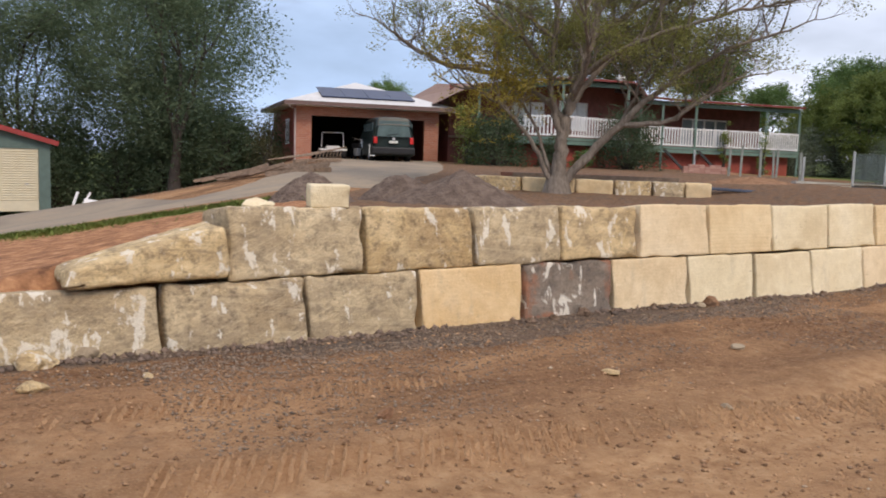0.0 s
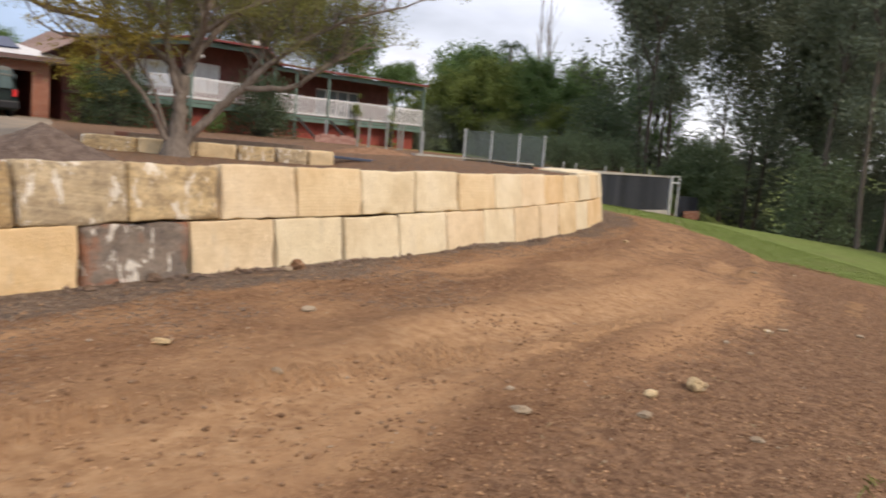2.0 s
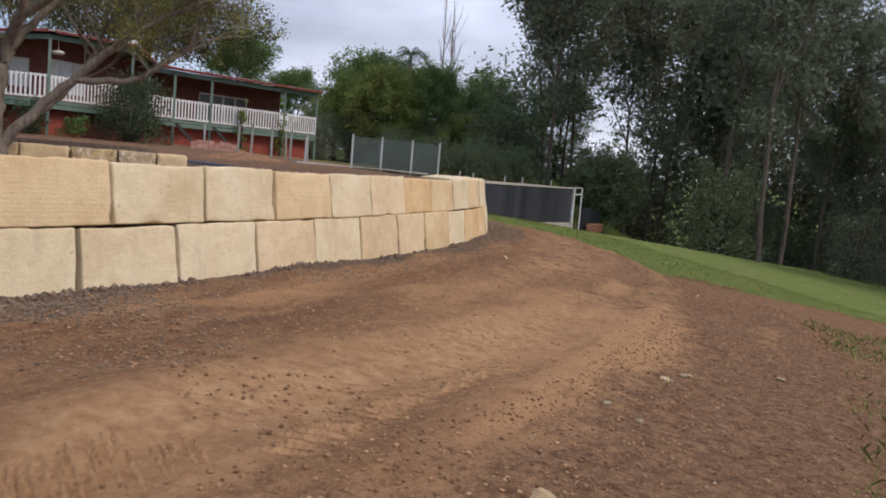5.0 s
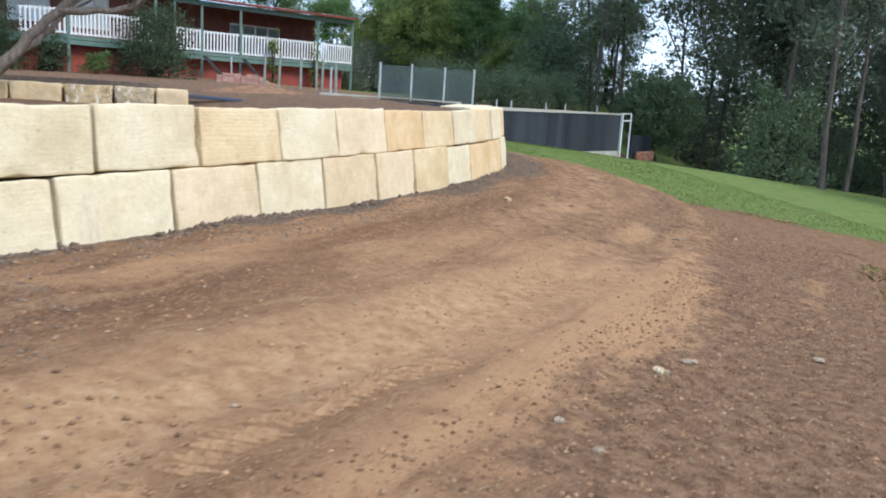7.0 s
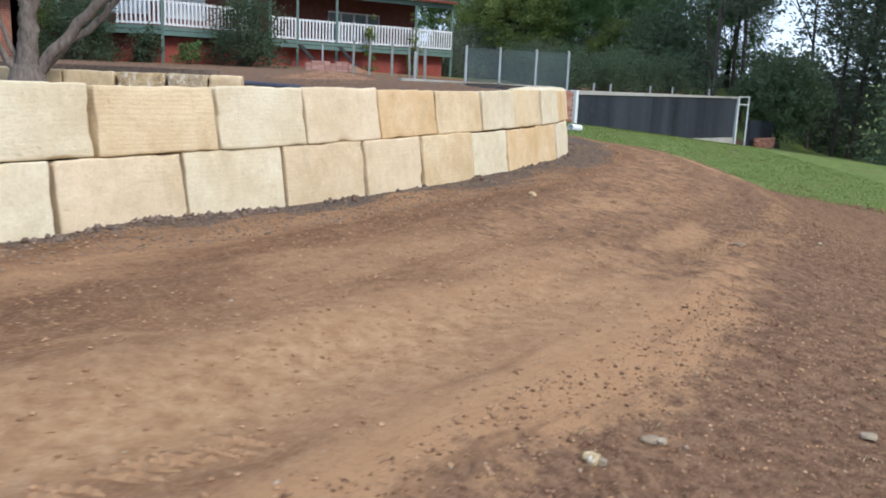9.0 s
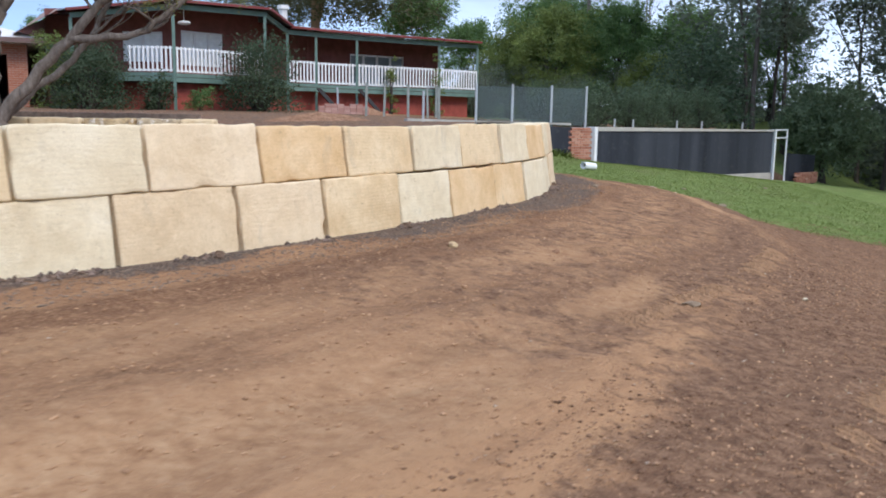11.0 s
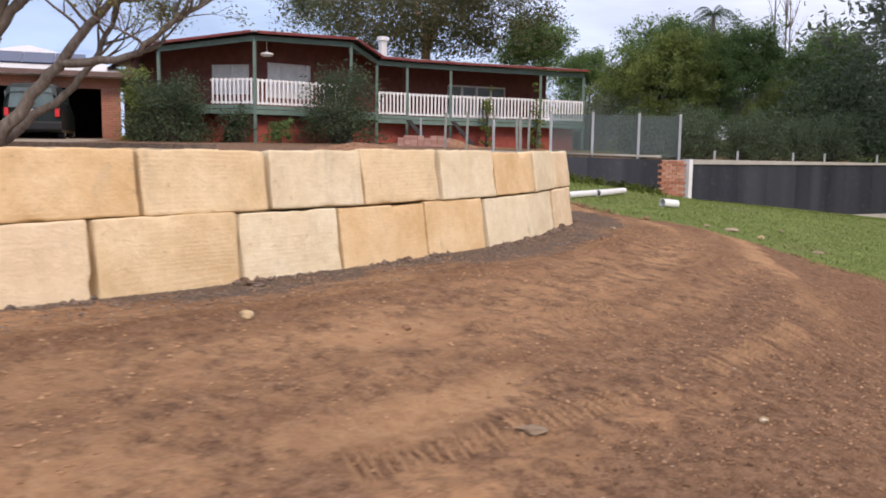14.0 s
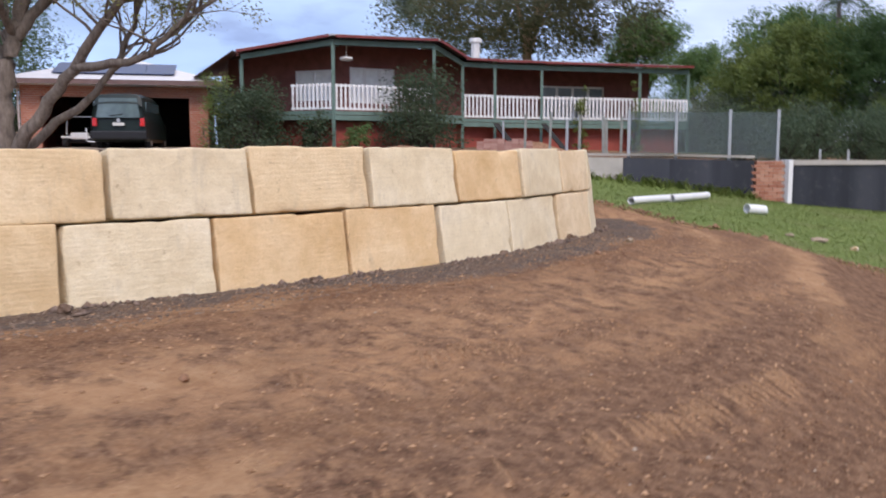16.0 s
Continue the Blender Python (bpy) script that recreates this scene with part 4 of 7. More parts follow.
tube(gu, [(-0.45, -0.72, GH), (-0.3, -0.5, GH - 0.12), (-0.06, -0.06, GH - 0.14), (-0.05, -0.06, -0.2)], [0.035] * 4, 6)
part("downpipe", gu, simple("pale_downpipe", (0.5, 0.42, 0.38), 0.5), garage)
sa = math.atan2(1.25, (GW + 1.2) / 2)
for i in range(4):
    bm = boxed(0, 0, 0.03, 1.08, 1.75, 0.07)
    p = part("solar_panel", bm, M_SOLAR, garage, "dark blue solar panel")
    p.matrix_basis = Matrix.Translation((1.15 + i * 1.10, -0.05, GH + 0.20 + 0.75 * math.tan(sa) * 0.95)) @ Matrix.Rotation(sa, 4, "X")

# ---- house with verandah ----
house = thing("house", "low red brick house with a green-trimmed verandah and white picket balustrade", "house")
POSTS = [(-0.75, 37.7, 5.60), (2.97, 36.7, 5.95), (6.27, 39.05, 6.05), (7.2, 40.7, 5.55), (8.44, 41.4, 5.53), (10.3, 42.22, 5.52), (14.42, 43.95, 5.52), (16.62, 45.25, 5.56)]
DECK = [3.50, 3.48, 3.46, 3.36, 3.34, 3.34, 3.34, 3.34]
WALLS = [(-2.2, 40.2), (2.75, 38.85), (6.0, 41.4), (8.2, 43.9), (9.6, 44.65), (15.2, 47.4)]


def facade(a, b, z0, z1, openings, mt, name="wall", thick=0.2, label=""):
    """A straight wall with openings (from, to, sill, head) cut right through; outside is on the right of a to b."""
    a, b = Vector((*a, 0)), Vector((*b, 0))
    ln = (b - a).length
    m = Matrix.Translation(a) @ Matrix.Rotation(math.atan2(b.y - a.y, b.x - a.x), 4, "Z")
    bm = bmesh.new()
    xs = sorted({0.0, ln} | {v for o in openings for v in o[:2]})
    zs = sorted({z0, z1} | {v for o in openings for v in o[2:]})
    for x0, x1 in zip(xs[:-1], xs[1:]):
        for s0, s1 in zip(zs[:-1], zs[1:]):
            if not any(o[0] <= x0 and x1 <= o[1] and o[2] <= s0 and s1 <= o[3] for o in openings):
                box(bm, x0, 0, s0, x1, thick, s1, m)
    bmesh.ops.remove_doubles(bm, verts=bm.verts[:], dist=0.001)
    part(name, bm, mt, house, label)
    return m


M_WINDOW = simple("window_glass", (0.24, 0.29, 0.31), 0.08, 0.0, 0.3, 0.8, spec=0.7)
M_CURTAIN = simple("white_curtain", (0.84, 0.86, 0.84), 0.8, var=0.1, scale=5)


def house_window(m, x0, x1, z0, z1, panes, curtain=True):
    w = part("window", boxed(x0, 0.08, z0, x1, 0.11, z1, m=m), M_CURTAIN if curtain else M_WINDOW, house, "white framed window with pale curtains" if curtain else "white framed sliding window")
    fr = bmesh.new()
    for i in range(panes + 1):
        x = x0 + (x1 - x0) * i / panes
        box(fr, x - 0.055, 0.03, z0, x + 0.055, 0.078, z1, m)
    for z in (z0 + 0.03, z1 - 0.03):
        box(fr, x0 + 0.056, 0.034, z - 0.05, x1 - 0.056, 0.074, z + 0.05, m)
    part("frame", fr, M_WEATHERBOARD, w)


M_PURPLEWALL = simple("dark_red_brick_wall", (0.20, 0.075, 0.062), 0.8, var=0.2, bump=0.3)
m = facade(WALLS[0], WALLS[1], 2.0, 6.0, [(3.1, 4.7, 4.0, 5.15)], M_PURPLEWALL)
house_window(m, 3.1, 4.7, 4.0, 5.15, 2)
m = facade(WALLS[1], WALLS[2], 2.0, 6.12, [(0.35, 2.3, 3.9, 5.25)], M_PURPLEWALL)
house_window(m, 0.35, 2.3, 3.9, 5.25, 3)
m = facade(WALLS[2], WALLS[3], 2.0, 5.9, [], M_PURPLEWALL)
m = facade(WALLS[3], WALLS[4], 2.0, 5.72, [], M_PURPLEWALL)
m = facade(WALLS[4], WALLS[5], 2.0, 5.72, [(0.75, 3.9, 3.45, 4.95)], M_PURPLEWALL)
house_window(m, 0.75, 3.9, 3.45, 4.95, 4, False)
facade(WALLS[5], (12.4, 53.0), 2.0, 5.6, [], M_PURPLEWALL)
facade((-5.5, 48.0), WALLS[0], 2.0, 5.6, [], M_PURPLEWALL)

BASE = [(-0.55, 38.1), (2.95, 37.1), (6.05, 39.35), (7.0, 41.0), (8.3, 41.9), (10.2, 42.6), (14.3, 44.35), (16.2, 45.45)]
for a, b in zip(BASE[:-1], BASE[1:]):
    facade(a, b, 1.6, 3.12, [], M_REDWALL, "base_wall", 0.12, "red painted masonry under the verandah")
for i in range(len(POSTS) - 1):
    (x0, y0, z0), (x1, y1, z1) = POSTS[i], POSTS[i + 1]
    d = DECK[i]
    a, b = Vector((x0, y0, 0)), Vector((x1, y1, 0))
    t = (b - a).normalized()
    n = Vector((t.y, -t.x, 0))
    for k, (zz, hh) in enumerate(((d - 0.07, 0.13), (d - 0.24, 0.17))):
        bm = bmesh.new()
        beam(bm, a + n * 0.06 + Vector((0, 0, zz)), b + n * 0.06 + Vector((0, 0, DECK[i] - (d - zz))), 0.05, hh)
        part("deck_fascia", bm, M_GREENPAINT, house, "grey-green painted deck edge board")
    bm = bmesh.new()
    beam(bm, a + Vector((0, 0, z0 - 0.08)), b + Vector((0, 0, z1 - 0.08)), 0.09, 0.18)
    part("verandah_beam", bm, M_GREENPAINT, house)
    bm = bmesh.new()
    beam(bm, a + n * 0.30 + Vector((0, 0, z0 + 0.10)), b + n * 0.30 + Vector((0, 0, z1 + 0.12)), 0.10, 0.09)
    part("gutter", bm, M_ROOFRED, house, "dark red gutter")
    if i in (2,):
        continue
    rail0 = 0.0 if i else 2.1
    ln = (b - a).length
    for zz in (d + 0.09, d + 0.90):
        bm = bmesh.new()
        beam(bm, a + t * rail0 + Vector((0, 0, zz)), b + Vector((0, 0, zz)), 0.045, 0.07)
        part("handrail", bm, M_WEATHERBOARD, house)
    picket = bmesh.new()
    box(picket, -0.036, -0.012, 0.03, 0.036, 0.012, 0.96)
    pm = mesh_from("picket", picket, M_WEATHERBOARD)
    for k in range(int((ln - rail0) / 0.17)):
        p = a + t * (rail0 + 0.10 + k * 0.17) + n * 0.036
        ob = new("picket", pm)
        ob.parent = house
        ob.matrix_basis = Matrix.Translation((p.x, p.y, d)) @ Matrix.Rotation(math.atan2(t.y, t.x), 4, "Z")
for x, y, z in POSTS:
    g = gz(x, y) - 0.1
    part("post", boxed(x - 0.055, y - 0.055, g, x + 0.055, y + 0.055, z - 0.16), M_GREENPAINT, house)
# verandah floor, lining and roof: bent sheets between the post line and the house
inner = [(-2.2, 40.2), (2.75, 38.85), (6.0, 41.4), (7.4, 43.0), (8.2, 43.9), (9.6, 44.65), (13.4, 46.5), (15.2, 47.4)]
RISE = [0.62, 0.62, 0.75, 0.80, 0.80, 0.80, 0.80, 0.80]
ridge = [(-3.0, 44.0), (1.6, 43.5), (4.5, 44.5), (5.8, 46.0), (6.6, 47.5), (8.0, 48.6), (11.8, 50.4), (13.8, 51.4)]


def sheet(outer, back, thick):
    """A bent sheet between two lines of points, with its thickness below."""
    bm = bmesh.new()
    rows = [[bm.verts.new((p[0], p[1], p[2] - dz)) for p in line] for line, dz in ((outer, 0), (back, 0), (back, thick), (outer, thick))]
    for i in range(len(outer) - 1):
        for r0, r1 in zip(rows, rows[1:] + rows[:1]):
            bm.faces.new((r0[i], r0[i + 1], r1[i + 1], r1[i]))
    for i in (0, -1):
        bm.faces.new([r[i] for r in rows])
    bmesh.ops.recalc_face_normals(bm, faces=bm.faces[:])
    return bm


eaves = []
for i, (x, y, z) in enumerate(POSTS):
    p0, p1 = POSTS[max(0, i - 1)], POSTS[min(len(POSTS) - 1, i + 1)]
    t = Vector((p1[0] - p0[0], p1[1] - p0[1])).normalized()
    eaves.append((x + t.y * 0.32, y - t.x * 0.32, z + 0.17))
for i in range(len(ridge) - 1):
    facade(ridge[i], ridge[i + 1], 2.0, min(POSTS[i][2], POSTS[i + 1][2]) + 0.45, [], M_PURPLEWALL, "rear_wall")
# added ceiling sheet; its dark colour stands in for shade below the roof
part("verandah_ceiling", sheet([(x, y, z + 0.04) for x, y, z in POSTS], [(x, y, p[2] + 0.13) for (x, y), p in zip(inner, POSTS)], 0.035), simple("dark_shade_lining", (0.07, 0.045, 0.04), 0.9, spec=0.1), house, "added lining under the verandah roof, coloured dark for the shade there")
part("deck_floor", sheet([(p[0], p[1], z) for p, z in zip(POSTS, DECK)], [(x, y, z) for (x, y), z in zip(inner, DECK)], 0.12), M_TIMBER, house, "timber verandah floor")
part("roof", sheet(eaves, [(x, y, p[2] + r) for (x, y), p, r in zip(ridge, POSTS, RISE)], 0.05), simple("pale_metal_verandah_roof", (0.46, 0.44, 0.42), 0.5, 0.1, 0.15), house, "low pale metal verandah roof")
hip = bmesh.new()
v = [hip.verts.new(p) for p in ((-1.0, 37.5, 5.75), (-2.9, 38.3, 4.85), (-4.6, 46.0, 5.6), (-3.0, 44.0, 6.3))]
hip.faces.new(v)
part("roof", hip, simple("brown_tin", (0.26, 0.15, 0.10), 0.6), house, "brown roof slope down to the garage")
fl = bmesh.new()
tube(fl, [(7.2, 47.0, 6.0), (7.2, 47.0, 7.1)], [0.2, 0.2], 10)
tube(fl, [(7.2, 47.0, 7.12), (7.2, 47.0, 7.3)], [0.3, 0.27], 10)
part("flue", fl, M_ROOFMETAL, house, "pale roof flue with a cowl")


# ---- trees ----
def leaf_cloud(centres, radii, per, size, seed, droop=0.3, stretch=(1, 1, 0.8)):
    """Many small leaves round the given clump centres."""
    rng = np.random.default_rng(seed)
    c = np.repeat(np.array(centres, float), per, 0)
    r = np.repeat(np.array(radii, float), per)[:, None]
    off = rng.normal(0, 0.5, c.shape)
    off *= np.minimum(1, 1.25 / np.maximum(1e-6, np.linalg.norm(off, axis=1)))[:, None]
    p = c + off * r * np.array(stretch)
    n = len(p)
    a = rng.normal(0, 1, (n, 3))
    a[:, 2] = a[:, 2] * 0.6 - droop
    a /= np.linalg.norm(a, axis=1)[:, None]
    b = np.cross(a, rng.normal(0, 1, (n, 3)))
    b /= np.linalg.norm(b, axis=1)[:, None] + 1e-9
    ln = size * rng.uniform(0.6, 1.4, n)[:, None]
    w = ln * rng.uniform(0.28, 0.5, n)[:, None]
    v = np.stack([p - a * ln, p + b * w - a * ln * 0.1, p + a * ln, p - b * w - a * ln * 0.1], 1).reshape(-1, 3)
    me = bpy.data.meshes.new("crown")
    me.vertices.add(len(v))
    me.vertices.foreach_set("co", v.ravel())
    me.loops.add(4 * n)
    me.loops.foreach_set("vertex_index", np.arange(4 * n))
    me.polygons.add(n)
    me.polygons.foreach_set("loop_start", np.arange(0, 4 * n, 4))
    me.polygons.foreach_set("loop_total", np.full(n, 4))
    me.update()
    return me


def grow(bm, rnd, p, d, r, length, depth, tips, spread_=0.6, lift=0.15, ratio=0.72, bend=0.22, sides=7, kids=(2, 3)):
    """One limb with its forks; the ends are collected in tips."""
    pts, rad = [p.copy()], [r]
    n = 4
    for i in range(n):
        d = (d + Vector((rnd.uniform(-1, 1), rnd.uniform(-1, 1), rnd.uniform(-0.6, 1) + lift)) * bend).normalized()
        p = p + d * (length / n)
        pts.append(p.copy())
        rad.append(r * (1 - 0.42 * (i + 1) / n))
    tube(bm, pts, rad, max(3, sides), cap=False)
    if depth == 0:
        tips.append((p.copy(), d.copy()))
        tips.append((pts[2].copy(), d.copy()))
        return
    for k in range(rnd.randint(*kids)):
        q = Vector((rnd.uniform(-1, 1), rnd.uniform(-1, 1), rnd.uniform(-0.5, 0.9)))
        nd = (d + q * spread_).normalized()
        start = pts[-1] if k == 0 else pts[rnd.choice((2, 3, 4))]
        grow(bm, rnd, start.copy(), nd, rad[-1] * (0.95 if k == 0 else 0.75), length * ratio * rnd.uniform(0.8, 1.15), depth - 1, tips, spread_, lift, ratio, bend, sides - 1, kids)


def tree(name, label, at, height, trunk_r, leaf, barkmat, seed, stem=0.35, depth=4, first=None, limb=None, clump=0.9, per=26, size=0.16, spread_=0.7, lift=0.2, kids=(2, 3), droop=0.3, lean=(0, 0), extra=None, group="", stems=1, fill=None):
    rnd = random.Random(seed)
    bm = bmesh.new()
    tips = []
    for k in range(stems):
        a = 2 * math.pi * k / max(1, stems) + rnd.uniform(0, 1)
        d = Vector((lean[0] + (0.45 * math.cos(a) if stems > 1 else 0), lean[1] + (0.45 * math.sin(a) if stems > 1 else 0), 1)).normalized()
        h0 = height * stem
        pts = [Vector((0, 0, -0.3)), Vector((0, 0, 0.15))]
        rad = [trunk_r * 1.5, trunk_r * 1.15]
        p = pts[-1]
        for i in range(4):
            d = (d + Vector((rnd.uniform(-1, 1), rnd.uniform(-1, 1), 0.6)) * 0.08).normalized()
            p = p + d * h0 / 4
            pts.append(p.copy())
            rad.append(trunk_r * (1 - 0.09 * (i + 1)))
        tube(bm, pts, rad, 9, cap=False)
        for j in range(rnd.randint(3, 4)):
            q = Vector((rnd.uniform(-1, 1), rnd.uniform(-1, 1), rnd.uniform(0.1, 0.8)))
            nd = (d * 0.8 + q * spread_).normalized()
            grow(bm, rnd, pts[-1 if j < 2 else -2].copy(), nd, rad[-1] * 0.7, limb or height * 0.24, depth - 1, tips, spread_, lift, 0.74, 0.2, 6, kids)
    t = thing(name, label, "tree", group, at=at)
    part("trunk", bm, barkmat, t, smooth=True)
    c = [tuple(x[0]) for x in tips]
    if fill:
        n, zc, rx, rz = fill
        for _ in range(n):
            q = Vector((rnd.gauss(0, 1), rnd.gauss(0, 1), rnd.gauss(0, 1))).normalized() * rnd.uniform(0.25, 1.0) ** 0.5
            q *= 0.85 + 0.35 * noise.noise(q * 1.8 + Vector((seed, 0, 0)))
            c.append((q.x * rx, q.y * rx, max(0.5, zc + q.z * rz)))
    me = leaf_cloud(c, [clump * rnd.uniform(0.6, 1.3) for _ in c], per, size, seed, droop)
    me.materials.append(leaf)
    ob = new("crown", me)
    ob.parent = t
    return t


def shrub(name, label, at, w, h, leaf, seed, n=60, per=40, size=0.07, category="shrub", group=""):
    """A many-stemmed bush: short stems and a broken shell of leaf clumps."""
    rnd = random.Random(seed)
    t = thing(name, label, category, group, at=at)
    bm = bmesh.new()
    cs, rs = [], []
    for i in range(n):
        a, e = rnd.uniform(0, 2 * math.pi), rnd.uniform(0.02, 1.0)
        r = math.sqrt(rnd.uniform(0.15, 1.0)) * (1 - 0.45 * e)
        k = 0.8 + 0.4 * noise.noise(Vector((math.cos(a) * 1.7 + seed, math.sin(a) * 1.7, e * 2)))
        p = Vector((w * 0.5 * r * k * math.cos(a), w * 0.5 * r * k * math.sin(a), h * e * k))
        cs.append(tuple(p))
        rs.append(0.17 * min(w, h) * rnd.uniform(0.7, 1.5))
        if i % 4 == 0:
            tube(bm, [(0.1 * p.x, 0.1 * p.y, -0.15), (0.5 * p.x, 0.5 * p.y, 0.6 * p.z), tuple(p)], [0.02 * h, 0.013 * h, 0.004 * h], 4, cap=False)
    part("stem", bm, M_DARKBARK, t)
    me = leaf_cloud(cs, rs, per, size, seed, 0.15)
    me.materials.append(leaf)
    ob = new("leaves", me)
    ob.parent = t
    return t


def stand(x, y, turn=0.0, scale=1.0, sink=0.0):
    return Matrix.Translation((x, y, gz(x, y) - sink)) @ Matrix.Rotation(turn, 4, "Z") @ Matrix.Diagonal((scale, scale, scale, 1))


def again(ob, x, y, turn, scale):
    c = copy_thing(ob, Matrix.Identity(4))
    c.matrix_basis = stand(x, y, turn, scale)
    return c


# the spreading tree on the upper terrace
def yard_tree():
    rnd = random.Random(21)
    bm = bmesh.new()
    tips = []
    tube(bm, [(0, 0, -0.25), (0, 0, 0.10), (0.01, 0, 0.45)], [0.50, 0.36, 0.27], 11, cap=False)
    # limbs: radius at the foot and the end, the line, how far along the twigs begin
    limbs = (
        (0.22, 0.07, [(0.0, 0.0, 0.25), (0.05, 0.0, 0.95), (0.10, 0.0, 1.6), (0.27, 0.1, 2.4), (0.55, 0.1, 3.2), (0.8, 0.2, 4.3), (0.9, 0.3, 5.4)], 0.42),
        (0.12, 0.04, [(0.08, 0.0, 1.5), (-0.15, 0.0, 2.0), (-0.30, -0.1, 3.1), (-0.22, -0.2, 4.4), (-0.5, -0.3, 5.6)], 0.35),
        (0.075, 0.025, [(-0.08, -0.05, 0.15), (-0.55, -0.2, 1.0), (-1.05, -0.35, 1.7), (-1.6, -0.5, 2.25), (-2.3, -0.6, 2.6)], 0.5),
        (0.055, 0.02, [(-0.10, 0.05, 0.2), (-0.42, 0.1, 1.2), (-0.85, 0.2, 2.1), (-1.5, 0.2, 2.9), (-2.4, 0.1, 3.4)], 0.45),
        (0.13, 0.03, [(0.15, 0.0, 0.25), (0.85, -0.1, 1.1), (1.6, -0.25, 1.9), (2.2, -0.45, 2.5), (2.95, -0.7, 3.1), (3.9, -0.9, 3.65), (5.0, -1.1, 4.05)], 0.42),
        (0.095, 0.025, [(0.12, 0.1, 0.25), (0.75, 0.5, 0.9), (1.45, 0.75, 1.6), (1.95, 0.8, 2.4), (2.35, 0.9, 3.4), (2.9, 0.9, 4.4)], 0.45),
        (0.09, 0.03, [(1.5, -0.22, 1.8), (2.2, -0.3, 1.8), (2.9, -0.3, 2.0), (3.5, -0.4, 2.5), (4.2, -0.4, 2.9)], 0.35),
        (0.11, 0.03, [(0.22, 0.1, 2.2), (0.65, 0.2, 2.8), (1.15, 0.3, 3.4), (1.9, 0.4, 4.4), (2.9, 0.5, 5.1)], 0.35),
        (0.11, 0.03, [(0.12, 0.1, 1.9), (-0.5, 0.4, 2.5), (-1.5, 0.6, 3.0), (-2.9, 0.8, 3.25), (-3.7, 0.9, 3.6), (-4.4, 0.9, 4.1)], 0.36),
        (0.08, 0.025, [(-0.28, -0.1, 2.9), (-0.9, -0.4, 3.7), (-1.8, -0.7, 4.4), (-2.8, -0.9, 5.0)], 0.25),
        (0.08, 0.025, [(0.5, 0.1, 3.0), (1.5, -0.5, 3.7), (2.9, -0.9, 4.2), (4.3, -1.1, 4.6), (5.3, -1.1, 4.8)], 0.25),
        (0.08, 0.025, [(0.3, 0.2, 2.5), (0.5, 1.2, 3.3), (0.8, 2.2, 4.1), (0.9, 3.0, 4.8)], 0.3),
        (0.07, 0.02, [(0.75, 0.2, 4.0), (1.6, 0.0, 4.6), (2.8, -0.2, 5.2), (4.0, -0.3, 5.4)], 0.15),
        (0.07, 0.02, [(-0.25, -0.15, 3.9), (-1.2, 0.2, 4.6), (-2.3, 0.3, 5.0), (-3.3, 0.4, 5.1)], 0.15),
        (0.07, 0.025, [(0.3, 0.0, 2.4), (0.5, -1.0, 3.2), (0.3, -1.9, 4.0), (0.1, -2.6, 4.7)], 0.3),
    )
    for r0, r1, line, first in limbs:
        path = smooth_line(line, 5)
        n = len(path)
        gnarl = [Vector(p) + Vector((rnd.gauss(0, 0.025), rnd.gauss(0, 0.025), rnd.gauss(0, 0.02))) * min(1, i / 3) for i, p in enumerate(path)]
        tube(bm, gnarl, [r0 + (r1 - r0) * (i / (n - 1)) ** 0.8 for i in range(n)], 9, cap=False)
        for i in range(int(first * n), n):
            d = (gnarl[i] - gnarl[i - 1]).normalized()
            for _ in range(2 if i == n - 1 else 1):
                q = Vector((rnd.uniform(-1, 1), rnd.uniform(-1, 1), rnd.uniform(-0.25, 1)))
                grow(bm, rnd, gnarl[i].copy(), (d * 0.6 + q).normalized(), 0.030, rnd.uniform(0.55, 0.95), 3, tips, 0.85, 0.10, 0.74, 0.27, 5, (2, 3))
    t = thing("jacaranda_tree", "spreading bare-limbed tree with thin yellow-green feathery leaves", "tree", at=stand(1.22, 20.4))
    part("trunk", bm, M_BARK, t, smooth=True)
    c = [tuple(x[0]) for x in tips if x[0].z > 2.0 and rnd.random() < (0.42 if x[0].x < -2.6 or x[0].x > 3.6 else 0.60)]
    me = leaf_cloud(c, [rnd.uniform(0.20, 0.42) for _ in c], 22, 0.033, 5, 0.25, (1, 1, 0.55))
    me.materials.append(M_JACA)
    ob = new("crown", me)
    ob.parent = t
    gold = [x[0] for x in tips if -3.4 < x[0].x < -0.5 and x[0].z < 4.2 and x[0].y < 0.9]
    gc = [tuple(p + Vector((rnd.gauss(0, 0.2), rnd.gauss(0, 0.2), rnd.gauss(-0.15, 0.25)))) for p in gold if rnd.random() < 0.22]
    gc += [(-1.9 + rnd.gauss(0, 0.75), -0.5 + rnd.gauss(0, 0.6), 2.55 + rnd.gauss(0, 0.5)) for _ in range(90)]
    me = leaf_cloud(gc, [rnd.uniform(0.18, 0.42) for _ in gc], 44, 0.036, 6, 0.3, (1, 1, 0.5))
    me.materials.append(M_JACAGOLD)
    ob = new("low_spray", me)
    ob.parent = t
    tagged(ob, "drooping golden leaf sprays")


yard_tree()

# tall gums along the gully, undergrowth below them
gum_a = tree("gum_tree", "tall dark eucalyptus with a bare pale trunk at the forest edge", stand(30.1, 42.1), 21, 0.13, M_LEAFGUM, M_GUMBARK, 31, fill=(60, 12.5, 2.8, 7.5), stem=0.42, depth=4, clump=1.2, per=72, size=0.16, spread_=0.55, lift=0.5, limb=4.2, group="gums along the gully")
